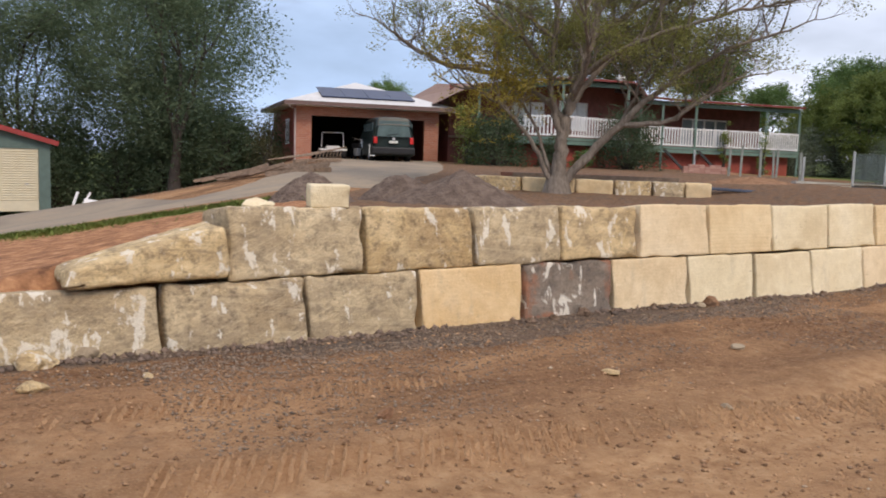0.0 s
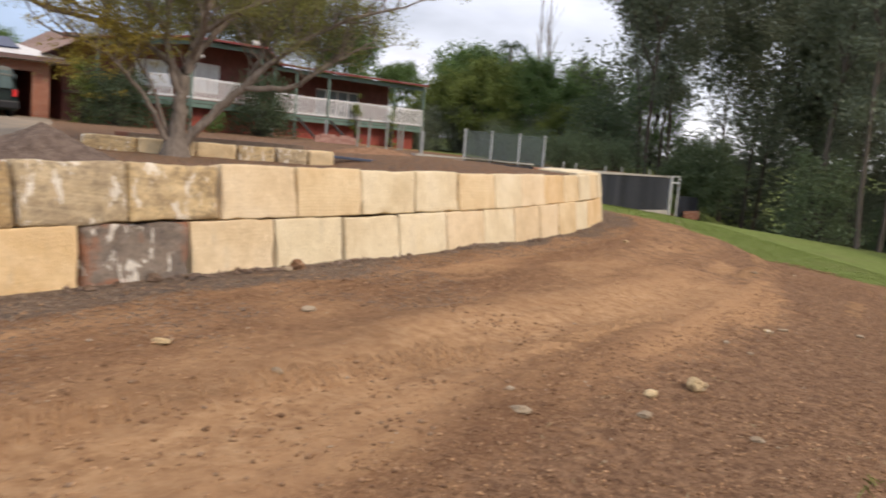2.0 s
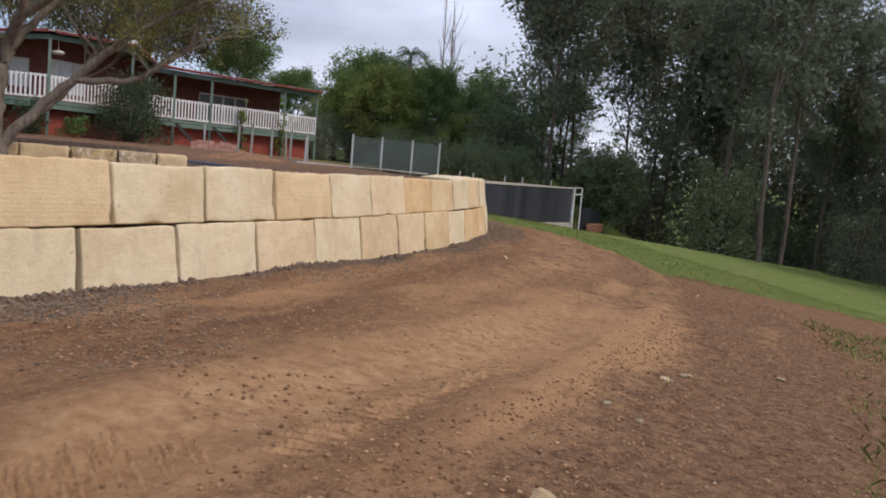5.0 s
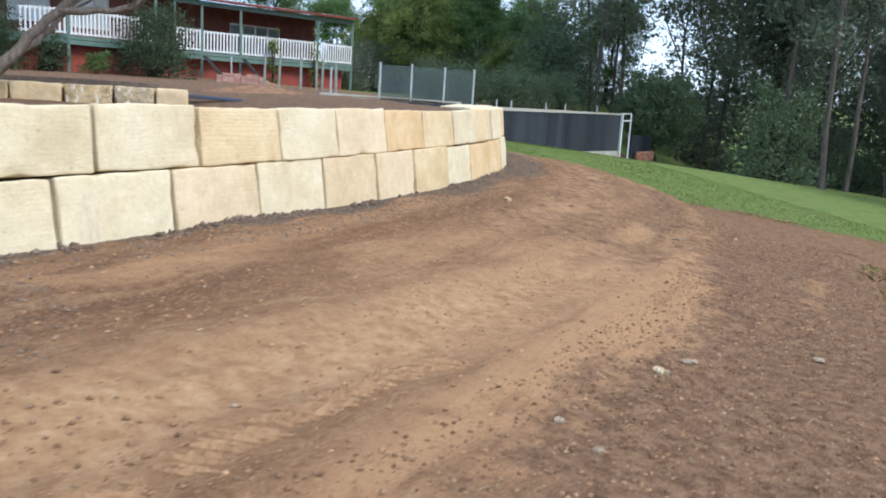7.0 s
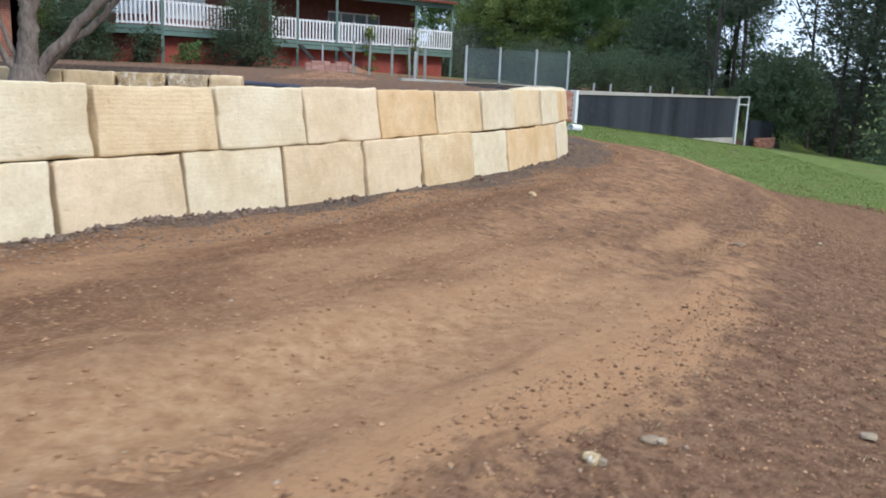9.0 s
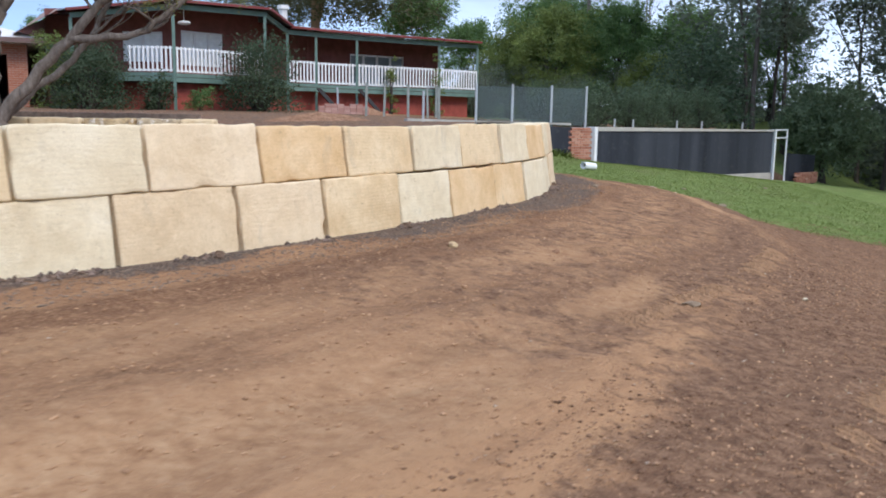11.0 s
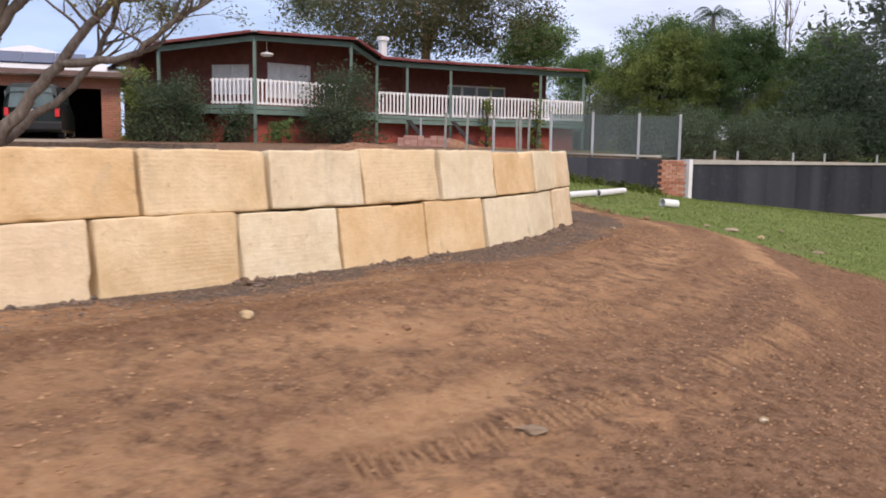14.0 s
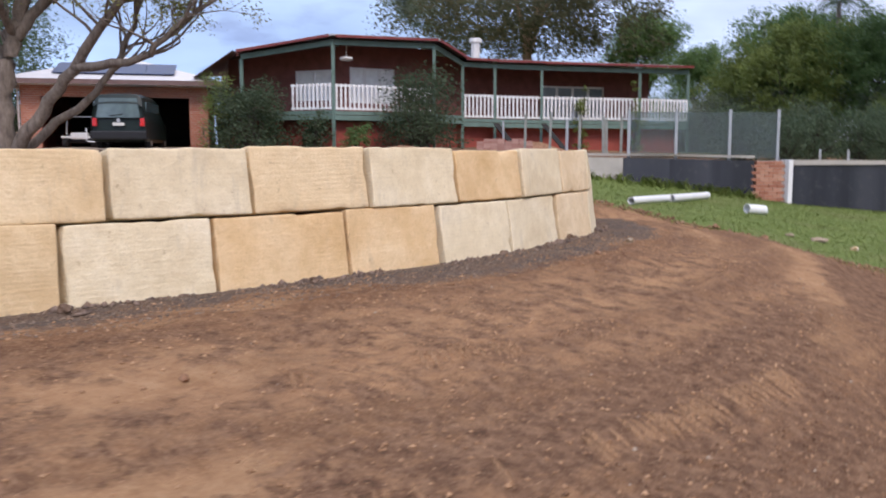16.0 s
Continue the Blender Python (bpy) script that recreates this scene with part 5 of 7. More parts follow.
gum_b = tree("gum_tree", "tall dark eucalyptus with a bare pale trunk at the forest edge", stand(34.8, 32.9), 24, 0.15, M_LEAFGUM, M_GUMBARK, 32, fill=(60, 14.0, 2.7, 8.5), stem=0.48, depth=4, clump=1.15, per=72, size=0.16, spread_=0.5, lift=0.55, limb=4.4, group="gums along the gully")
gum_c = tree("gum_tree", "tall dark eucalyptus with a bare pale trunk at the forest edge", stand(41.5, 28.0, 0, 0.62), 20, 0.11, M_LEAFGUM, M_DARKBARK, 33, fill=(64, 11.0, 3.0, 7.5), stem=0.40, depth=4, clump=1.25, per=72, size=0.16, spread_=0.55, lift=0.45, limb=4.0, group="gums along the gully")
rg = random.Random(8)
GUMS = (gum_a, gum_b, gum_c)
for i in range(64):
    u = i / 63
    ang = radians(56 - 62 * u + rg.uniform(-1.5, 1.5))
    dist = rg.choice((45, 47, 50, 53, 57, 62, 68)) + rg.uniform(-2, 2) - 5 * u
    if radians(41) < ang < radians(53) and dist < 57:
        dist += 10
    x, y = 1.0 + dist * math.cos(ang), 1.0 + dist * math.sin(ang)
    turn, size = rg.uniform(0, 6.28), rg.uniform(0.75, 1.1) * (0.60 if ang < radians(39) else 1.0)
    # the wood opens behind the pool
    if radians(47.5) < ang < radians(56) and i % 2:
        continue
    again(GUMS[i % 3], x, y, turn, size)
bush_a = shrub("undergrowth_bush", "dense dark green bush under the gum trees", stand(27.8, 43.5), 6.0, 5.0, M_LEAFDARK, 41, 130, 52, 0.115, group="bushes under the gums")
bush_b = shrub("undergrowth_bush", "dense grey-green bush under the gum trees", stand(43.5, 38.5, 0, 0.7), 7.5, 6.0, M_LEAFGUM, 42, 150, 72, 0.095, group="bushes under the gums")
for i in range(34):
    u = i / 33
    ang = radians(55 - 62 * u + rg.uniform(-1, 1))
    dist = 47 + rg.uniform(-1, 11) - 4 * u
    x, y = 1.0 + dist * math.cos(ang), 1.0 + dist * math.sin(ang)
    if radians(42) < math.atan2(y, x) < radians(58) and dist < 58:
        continue
    again(bush_a if rg.random() < 0.55 else bush_b, x, y, rg.uniform(0, 6.28), rg.choice((0.3, 0.4, 0.5, 0.6, 0.95)))

# broad trees behind and beside the house
green_a = tree("garden_tree", "bushy green tree behind the verandah", stand(22.1, 52.8, 0, 0.85), 9.0, 0.24, M_LEAFMID, M_DARKBARK, 51, fill=(200, 4.6, 3.6, 4.2), stem=0.22, depth=4, clump=0.62, per=72, size=0.095, spread_=0.9, lift=0.1, limb=2.6, kids=(3, 3), group="trees behind the house")
green_b = tree("garden_tree", "bushy yellow-green tree behind the verandah", stand(21.8, 48.5), 6.5, 0.2, M_LEAFYELLOW, M_DARKBARK, 52, fill=(170, 3.2, 2.8, 3.0), stem=0.2, depth=4, clump=0.5, per=62, size=0.085, spread_=0.9, lift=0.1, limb=1.9, kids=(3, 3), group="trees behind the house")
green_c = tree("garden_tree", "dense dark green tree behind the verandah", stand(26.3, 51.2, 0, 0.75), 10.0, 0.26, M_LEAFMID, M_DARKBARK, 53, fill=(230, 5.0, 3.8, 4.8), stem=0.2, depth=4, clump=0.68, per=76, size=0.10, spread_=0.85, lift=0.15, limb=2.9, kids=(3, 3), group="trees behind the house")
for src, x, y, sc in ((green_a, 19.3, 57.3, 0.7), (green_c, 24.6, 58.4, 0.8), (green_a, 29.1, 56.8, 0.72), (green_c, 30.2, 52.8, 0.6), (green_c, 34.1, 57.9, 0.8), (green_b, 27.4, 47.2, 0.6), (green_c, 23.5, 49.1, 0.65), (green_a, 16.8, 64.6, 1.0), (green_c, 37.5, 52.3, 0.8), (green_b, 20.1, 51.7, 0.8)):
    again(src, x, y, rg.uniform(0, 6.28), sc)
tree("garden_tree", "round drooping soft-green tree beyond the pool wall", stand(33.3, 40.8, 0, 0.85), 6.5, 0.2, M_LEAFSOFT, M_DARKBARK, 54, fill=(260, 3.4, 3.2, 2.9), stem=0.2, depth=4, clump=0.55, per=55, size=0.11, spread_=0.7, lift=0.05, limb=1.2, kids=(3, 3), droop=0.8)
for x, y, sc in ((18.3, 49.5, 0.5), (20.8, 49.8, 0.55), (23.4, 49.0, 0.5), (25.8, 48.2, 0.55), (28.3, 49.8, 0.6), (30.8, 47.2, 0.55), (21.8, 46.4, 0.4), (33.5, 49.5, 0.6), (17.0, 47.6, 0.4)):
    again(bush_b, x, y, rg.uniform(0, 6.28), sc)
for u, off, sc in ((0.10, 3.4, 0.34), (0.25, 3.2, 0.30), (0.38, 3.6, 0.38), (0.52, 3.2, 0.33), (0.65, 3.5, 0.40), (0.80, 3.3, 0.34), (0.95, 3.0, 0.36)):
    again(bush_a, 16.7 + 9.4 * u - 0.44 * off, 29.6 + 4.6 * u + 0.9 * off, rg.uniform(0, 6.28), sc)
# gum behind the roof
tree("gum_tree", "large rusty-leaved gum with a pale orange trunk behind the house", stand(9.4, 57.5), 15, 0.4, M_LEAFRUST, M_REDGUM, 61, fill=(240, 7.6, 8.5, 2.8), stem=0.42, depth=4, clump=1.15, per=150, size=0.105, spread_=0.8, lift=0.15, limb=4.2)
again(gum_c, 3.5, 66.0, 1.0, 0.7)
again(green_c, -7.5, 66.0, 2.0, 0.6)
# dark trees beside the drive
big_a = tree("shade_tree", "huge dense dark green tree beside the drive", stand(-15.5, 39.5), 15, 0.3, M_LEAFDARK, M_DARKBARK, 71, fill=(330, 7.2, 5.6, 6.6), stem=0.16, depth=4, clump=1.05, per=108, size=0.082, spread_=0.75, lift=0.22, limb=4.2, kids=(2, 3), group="trees beside the drive")
for x, y, sc in ((-24.5, 42.5, 1.0), (-20.5, 48.0, 1.15), (-29.5, 40.0, 1.1), (-17.5, 43.0, 0.62), (-26.0, 34.5, 0.8)):
    again(big_a, x, y, rg.uniform(0, 6.28), sc)
for x, y, sc in ((-13.2, 40.2, 0.8), (-11.6, 40.6, 0.55), (-16.5, 41.5, 0.7), (-19.0, 41.5, 0.75), (-22.0, 40.5, 0.7), (-14.8, 43.5, 0.9), (-25.5, 40.5, 0.8), (-28.0, 41.5, 1.0), (-31.0, 42.0, 1.1), (-34.5, 43.0, 1.2), (-30.0, 46.5, 1.4), (-24.0, 45.0, 1.2), (-38.0, 44.0, 1.3), (-18.0, 46.0, 1.1)):
    again(bush_a, x, y, rg.uniform(0, 6.28), sc)

shrub("garden_shrub", "rusty purple-brown shrub beside the garage wall", stand(-10.4, 37.6), 2.4, 3.2, M_LEAFRUST, 88, 70, 60, 0.05)
shrub("garden_shrub", "rounded yellow-green shrub at the edge of the lawn", stand(32.7, 30.9), 4.4, 4.4, M_LEAFSOFT, 89, 120, 70, 0.09)

# shrubs against the verandah
shrub("garden_shrub", "leafy dark green shrub against the verandah", stand(6.0, 36.9), 4.0, 3.1, M_LEAFSHADE, 81, 130, 80, 0.055, group="shrubs along the verandah")
shrub("garden_shrub", "broad dark green shrub beside the garage", stand(0.1, 36.2), 3.8, 2.5, M_LEAFSHADE, 82, 130, 80, 0.055, group="shrubs along the verandah")
shrub("garden_shrub", "feathery yellow-green shrub beside the verandah", stand(-1.2, 36.6), 1.8, 2.8, M_LEAFYELLOW, 83, 60, 60, 0.05, group="shrubs along the verandah")
shrub("garden_shrub", "low green shrub at the foot of the red wall", stand(3.9, 36.3), 1.5, 0.9, M_LEAFMID, 84, 30, 50, 0.05, group="shrubs along the verandah")
shrub("garden_shrub", "dark green shrub by the verandah step", stand(2.4, 36.2), 1.4, 1.5, M_LEAFSHADE, 85, 40, 50, 0.06, group="shrubs along the verandah")
shrub("climbing_plant", "thin climbing plant up a verandah post", stand(11.9, 42.5), 0.8, 2.9, M_LEAFYELLOW, 86, 26, 26, 0.06, "climber", group="climbers on the verandah")
shrub("climbing_plant", "thin climbing plant up a verandah post", stand(14.2, 43.5), 0.8, 2.9, M_LEAFYELLOW, 87, 26, 26, 0.06, "climber", group="climbers on the verandah")


def palm():
    """A slender palm: ringed trunk and drooping feather fronds."""
    rnd = random.Random(95)
    x, y = 24.3, 50.3
    h = 9.2 - gz(x, y)
    t = thing("palm_tree", "slender palm with drooping fronds above the garden trees", "tree", at=stand(x, y))
    bm = bmesh.new()
    tube(bm, [(0, 0, -0.2), (0.05, 0, 0.4), (0.1, 0.05, h * 0.5), (0.05, 0, h)], [0.22, 0.16, 0.12, 0.10], 9)
    part("trunk", bm, M_BARK, t, smooth=True)
    for i in range(15):
        a, e = i * 2.4, rnd.uniform(0.1, 1.15)
        bm = bmesh.new()
        pts = []
        for k in range(9):
            u = k / 8
            pts.append(Vector((0.05 + 1.5 * u * math.cos(a) * math.cos(e * 0.7), 1.5 * u * math.sin(a) * math.cos(e * 0.7), h + 1.5 * u * math.sin(e) - 1.25 * u * u)))
        tube(bm, pts, [0.022 - 0.002 * k for k in range(9)], 4, cap=False)
        side = Vector((-math.sin(a), math.cos(a), 0))
        for k in range(1, 9):
            for off in (-0.5, 0.0):
                p = pts[k] + (pts[k - 1] - pts[k]) * -off
                d = (pts[k] - pts[k - 1]).normalized()
                for sg in (-1, 1):
                    tip = p + side * sg * 0.30 + d * 0.16 - Vector((0, 0, 0.22))
                    w = d * 0.022
                    bm.faces.new([bm.verts.new(v) for v in (p - w, p + w, tip)])
        part("frond", bm, M_LEAFDARK, t)


palm()


def bare_poles():
    rnd = random.Random(96)
    for dx, dy, h in ((0.0, 0.0, 12.3), (0.9, 0.3, 11.2), (1.5, 1.0, 9.6)):
        x, y = 32.2 + dx, 61.4 + dy
        t = thing("bare_tree", "thin leafless pale pole of a tree rising over the wood", "tree", "bare poles", at=stand(x, y))
        bm = bmesh.new()
        tips = []
        tube(bm, [(0, 0, -0.3), (0.1, 0, h * 0.6), (0.0, 0.1, h + 2)], [0.11, 0.06, 0.015], 6)
        for k in range(9):
            z = h * rnd.uniform(0.55, 1.0)
            grow(bm, rnd, Vector((0.07, 0, z)), Vector((rnd.uniform(-0.5, 0.5), rnd.uniform(-0.5, 0.5), 1)).normalized(), 0.03, 1.4, 1, tips, 0.35, 0.4, 0.7, 0.12, 4, (2, 2))
        part("trunk", bm, M_BARK, t)


bare_poles()


def far_woods():
    """The wood behind the first trunks, one mass of leaf clumps with an uneven top."""
    rnd = random.Random(91)
    cs, rs = [], []
    for i in range(5400):
        ang = radians(rnd.uniform(-14, 60))
        dist = rnd.uniform(60, 82)
        x, y = 1 + dist * math.cos(ang), 1 + dist * math.sin(ang)
        top = (9.5 if ang > radians(39) else 8.5) + 4 * noise.noise(Vector((ang * 9, 0, 3))) + 3 * noise.noise(Vector((ang * 40, 0, 5)))
        if radians(48) < ang < radians(56.5):
            top = 3.4 + 2.5 * noise.noise(Vector((ang * 40, 0, 5)))
        cs.append((x, y, -5 + rnd.uniform(0.0, 1.0) * (top + 5)))
        rs.append(rnd.uniform(1.2, 2.4))
    me = leaf_cloud(cs, rs, 30, 0.24, 91)
    me.materials.append(M_LEAFFAR)
    return tagged(new("far_woods", me), "dark mass of distant forest behind the gum trunks", "woods", kind="stuff")


far_woods()


# ---- drive ----
def drive():
    path = smooth_line([(-5.3, 37.6), (-4.4, 31.0), (-4.3, 26.0), (-5.6, 20.6), (-8.8, 19.0), (-12.4, 21.0), (-17.5, 26.0), (-27.0, 33.0)], 14)
    wid = np.interp(np.linspace(0, 1, len(path)), [0, 0.15, 0.35, 0.5, 0.65, 0.8, 1], [6.2, 5.0, 4.6, 5.2, 5.0, 6.5, 8.0])
    tan = np.gradient(path, axis=0)
    tan /= np.hypot(tan[:, 0], tan[:, 1])[:, None]
    nor = np.stack([-tan[:, 1], tan[:, 0]], 1)
    bm = bmesh.new()
    m = 12
    rows = []
    for i in range(len(path)):
        row = []
        for j in range(m + 1):
            u = j / m - 0.5
            q = path[i] + nor[i] * u * wid[i] * (1 + 0.03 * math.sin(i * 1.7 + j))
            row.append(bm.verts.new((q[0], q[1], 0.05 - (0.12 if j in (0, m) else 0))))
        rows.append(row)
    drape(bm)
    for r0, r1 in zip(rows[:-1], rows[1:]):
        for j in range(m):
            bm.faces.new((r0[j], r0[j + 1], r1[j + 1], r1[j]))
    bmesh.ops.recalc_face_normals(bm, faces=bm.faces[:])
    k = Mat("worn_concrete_drive", 0.92, spec=0.2)
    c = k.ramp(k.noise(0.5, 6, 0.65), (0.3, (0.20, 0.16, 0.12)), (0.5, (0.28, 0.225, 0.165)), (0.72, (0.36, 0.275, 0.185)))
    c = k.mix(k.ramp(k.noise(9, 5, 0.7), (0.4, 0.0), (0.75, 0.4)), c, (0.20, 0.16, 0.12))
    k.colour(c).bump(k.noise(25, 5, 0.7), 0.4, 0.01)
    return solo("driveway", bm, k.m, "pale worn concrete driveway dusted with earth", "driveway", kind="structure", smooth=True)


drive()

# ---- upper terrace: second stone wall, heaps and stacks ----
low_wall = thing("garden_wall", "single course of old sandstone blocks behind the tree", "wall", kind="structure")
EDGE = [-0.95, 0.35, 1.75, 2.75, 3.72, 4.55, 5.22]
for i, (a, b) in enumerate(zip(EDGE[:-1], EDGE[1:])):
    bm = block_mesh(b - a - 0.02, b - a - 0.03, 0.5, 0.52, 300 + i, 0.03, 0.045)
    ob = part("block", bm, (M_OLDTAN, M_TAN, M_TAN, M_OLDTAN, M_OLD, M_TAN)[i], low_wall, smooth=True)
    xm = (a + b) / 2
    ob.matrix_basis = Matrix.Translation((xm, 21.15 - 0.14 * xm, 1.67)) @ pose(0, 0, 0, 0, 0, -8)


def heap(name, label, x, y, w, l, h, seed, mt, turn=0.0, lumps=1.0):
    rnd = random.Random(seed)
    bm = bmesh.new()
    n = 34
    g = []
    off = Vector((rnd.uniform(0, 90), rnd.uniform(0, 90), 0))
    for i in range(n + 1):
        row = []
        for j in range(n + 1):
            u, v = 2 * i / n - 1, 2 * j / n - 1
            r = math.hypot(u, v)
            e = max(0.0, 1 - r) ** 0.75 * (1 + 0.35 * noise.noise(Vector((u * 1.6, v * 1.6, 0)) + off))
            z = h * e + lumps * 0.07 * h * noise.noise(Vector((u * 9, v * 9, 2)) + off) + 0.05 * h * noise.noise(Vector((u * 22, v * 22, 5)) + off)
            px, py = u * w / 2, v * l / 2
            wx = x + px * math.cos(turn) - py * math.sin(turn)
            wy = y + px * math.sin(turn) + py * math.cos(turn)
            row.append(bm.verts.new((wx, wy, -0.06 * h - 0.03 + max(0, z))))
        g.append(row)
    drape(bm)
    for i in range(n):
        for j in range(n):
            bm.faces.new((g[i][j], g[i + 1][j], g[i + 1][j + 1], g[i][j + 1]))
    return solo(name, bm, mt, label, "heap", smooth=True)


def earth(name, a, b, c):
    k = Mat(name, 0.95, spec=0.1)
    n = k.noise(7, 7, 0.72)
    k.colour(k.ramp(n, (0.32, a), (0.5, b), (0.72, c)))
    return k.bump(k.math("ADD", n, k.math("MULTIPLY", k.voronoi(24), 0.7)), 0.8, 0.05).m


M_DARKEARTH = earth("dark_loose_earth", (0.09, 0.064, 0.05), (0.155, 0.112, 0.087), (0.24, 0.18, 0.14))
M_REDEARTH = earth("orange_earth", (0.16, 0.08, 0.045), (0.30, 0.165, 0.095), (0.42, 0.27, 0.17))
heap("soil_mound", "heap of dark loose garden soil behind the stone wall", -1.15, 10.6, 2.3, 1.8, 0.52, 1, M_DARKEARTH)
heap("soil_mound", "heap of dark loose garden soil behind the stone wall", -2.0, 11.2, 1.5, 1.6, 0.50, 2, M_DARKEARTH)
heap("soil_mound", "small heap of dark soil beside a loose stone", -3.2, 10.0, 1.3, 1.3, 0.42, 3, M_DARKEARTH)
heap("clay_mound", "low heap of orange clay and rubble near the verandah", 7.4, 24.4, 3.0, 1.8, 0.26, 4, M_REDEARTH)
heap("clay_mound", "low heap of reddish clay under the verandah edge", 10.0, 38.0, 3.0, 1.6, 0.35, 5, M_REDEARTH)


def rock(name, label, x, y, size, seed, mt, flat=0.6, z=None, group="", turn=0.0):
    rnd = random.Random(seed)
    bm = bmesh.new()
    bmesh.ops.create_icosphere(bm, subdivisions=3, radius=0.5)
    off = Vector((rnd.uniform(0, 90), rnd.uniform(0, 90), rnd.uniform(0, 90)))
    cut = [Vector((rnd.uniform(-1, 1), rnd.uniform(-1, 1), rnd.uniform(-0.4, 1))).normalized() for _ in range(6)]
    sx, sy = size * rnd.uniform(0.9, 1.25), size * rnd.uniform(0.7, 1.0)
    for v in bm.verts:
        p = v.co.copy()
        for c in cut:
            h = p.dot(c)
            if h > 0.33:
                p -= c * (h - 0.33) * 0.85
        p += p.normalized() * 0.09 * noise.noise(p * 4 + off)
        v.co = Vector((p.x * sx, p.y * sy, p.z * size * flat))
    zz = gz(x, y) if z is None else z
    return solo(name, bm, mt, label, "rock", group, at=Matrix.Translation((x, y, zz + size * flat * 0.26)) @ Matrix.Rotation(turn or rnd.uniform(0, 6.28), 4, "Z"), smooth=False)


p, t, n = on_face(3.02)
sq = block_mesh(0.29, 0.28, 0.28, 0.165, 401, 0.008, 0.014)
c = p - n * 0.10
solo("loose_block", sq, M_PALE, "small square-cut cream sandstone block on the wall", "stone", smooth=True, at=Matrix.Translation((c.x, c.y, 1.975 + 0.080)) @ Matrix.Rotation(math.atan2(t.y, t.x) - 0.35, 4, "Z"))
p, t, n = on_face(2.52)
c = p - n * 0.22
rock("loose_rock", "pale flat offcut of sandstone on the wall", c.x, c.y, 0.20, 411, M_PALE, 0.5, 1.965, turn=0.6)

FIELD = "stones lying on the earth"
M_FIELDSTONE = sandstone("dusty_field_stone", (0.24, 0.17, 0.11), (0.34, 0.26, 0.17), (0.44, 0.36, 0.26))
for i, (x, y, sz, mt, fl) in enumerate((
        (-3.45, 3.02, 0.24, M_OLDTAN, 0.55), (-3.62, 3.12, 0.17, M_OLDTAN, 0.6), (-3.28, 3.28, 0.19, M_FIELDSTONE, 0.5), (-3.22, 2.55, 0.14, M_OLDTAN, 0.6), (-3.0, 3.46, 0.09, M_FIELDSTONE, 0.6), (-2.75, 2.9, 0.07, M_OLDTAN, 0.6),
        (1.33, 6.42, 0.16, M_REDEARTH, 0.9), (1.22, 6.38, 0.10, M_FIELDSTONE, 0.7), (-1.40, 2.62, 0.09, M_REDEARTH, 0.8), (1.05, 4.68, 0.10, M_FIELDSTONE, 0.6), (-0.05, 3.8, 0.11, M_OLDTAN, 0.4), (0.56, 3.3, 0.07, M_FIELDSTONE, 0.6),
        (3.45, 3.2, 0.19, M_OLDTAN, 0.6), (2.94, 3.03, 0.13, M_OLDTAN, 0.5), (1.86, 2.77, 0.12, M_FIELDSTONE, 0.4), (2.66, 2.70, 0.10, M_FIELDSTONE, 0.5), (1.93, 3.05, 0.06, M_FIELDSTONE, 0.5), (3.2, 2.32, 0.09, M_FIELDSTONE, 0.4),
        (4.87, 4.58, 0.07, M_FIELDSTONE, 0.5), (4.9, 4.3, 0.06, M_FIELDSTONE, 0.6), (5.97, 5.2, 0.07, M_FIELDSTONE, 0.5), (6.34, 5.38, 0.08, M_FIELDSTONE, 0.4), (6.3, 5.4, 0.09, M_FIELDSTONE, 0.4), (5.94, 5.22, 0.10, M_OLDTAN, 0.5), (7.46, 5.42, 0.10, M_FIELDSTONE, 0.5),
        (7.72, 10.5, 0.10, M_OLDTAN, 0.6), (9.31, 9.2, 0.13, M_FIELDSTONE, 0.5), (10.63, 9.68, 0.06, M_OLDTAN, 0.6), (11.33, 16.2, 0.12, M_FIELDSTONE, 0.5), (8.7, 10.6, 0.07, M_REDEARTH, 0.6), (10.9, 14.9, 0.08, M_REDEARTH, 0.6),
        (15.2, 22.3, 0.28, M_FIELDSTONE, 0.35), (14.8, 22.6, 0.2, M_FIELDSTONE, 0.35), (15.7, 22.0, 0.22, M_OLDTAN, 0.4), (14.1, 21.6, 0.18, M_REDEARTH, 0.6), (13.4, 22.1, 0.2, M_REDEARTH, 0.6), (12.6, 20.5, 0.16, M_REDEARTH, 0.6), (16.4, 21.0, 0.22, M_FIELDSTONE, 0.3), (17.0, 24.0, 0.15, M_FIELDSTONE, 0.4), (21.0, 26.5, 0.16, M_FIELDSTONE, 0.3))):
    rock("stone", "pale broken stone lying on the bare earth" if mt in (M_FIELDSTONE, M_TAN) else ("lump of brown clay lying on the bare earth" if mt in (M_REDEARTH, M_DARKEARTH) else "weathered brown stone lying on the bare earth"), x, y, sz, 500 + i, mt, fl, group=FIELD)
# clods squeezed out along the foot of the wall
rk = random.Random(12)
M_CLOD = earth("brown_clod", (0.11, 0.072, 0.05), (0.18, 0.12, 0.082), (0.27, 0.185, 0.13))
for i in range(14):
    sv = rk.uniform(3.6, 22.5)
    p, t, n = on_face(sv)
    o = rk.uniform(0.09, 0.17)
    rock("clod", "dark clod of earth at the foot of the wall", p.x + n.x * o, p.y + n.y * o, rk.uniform(0.05, 0.12), 600 + i, M_CLOD, 0.8, group="clods along the wall")


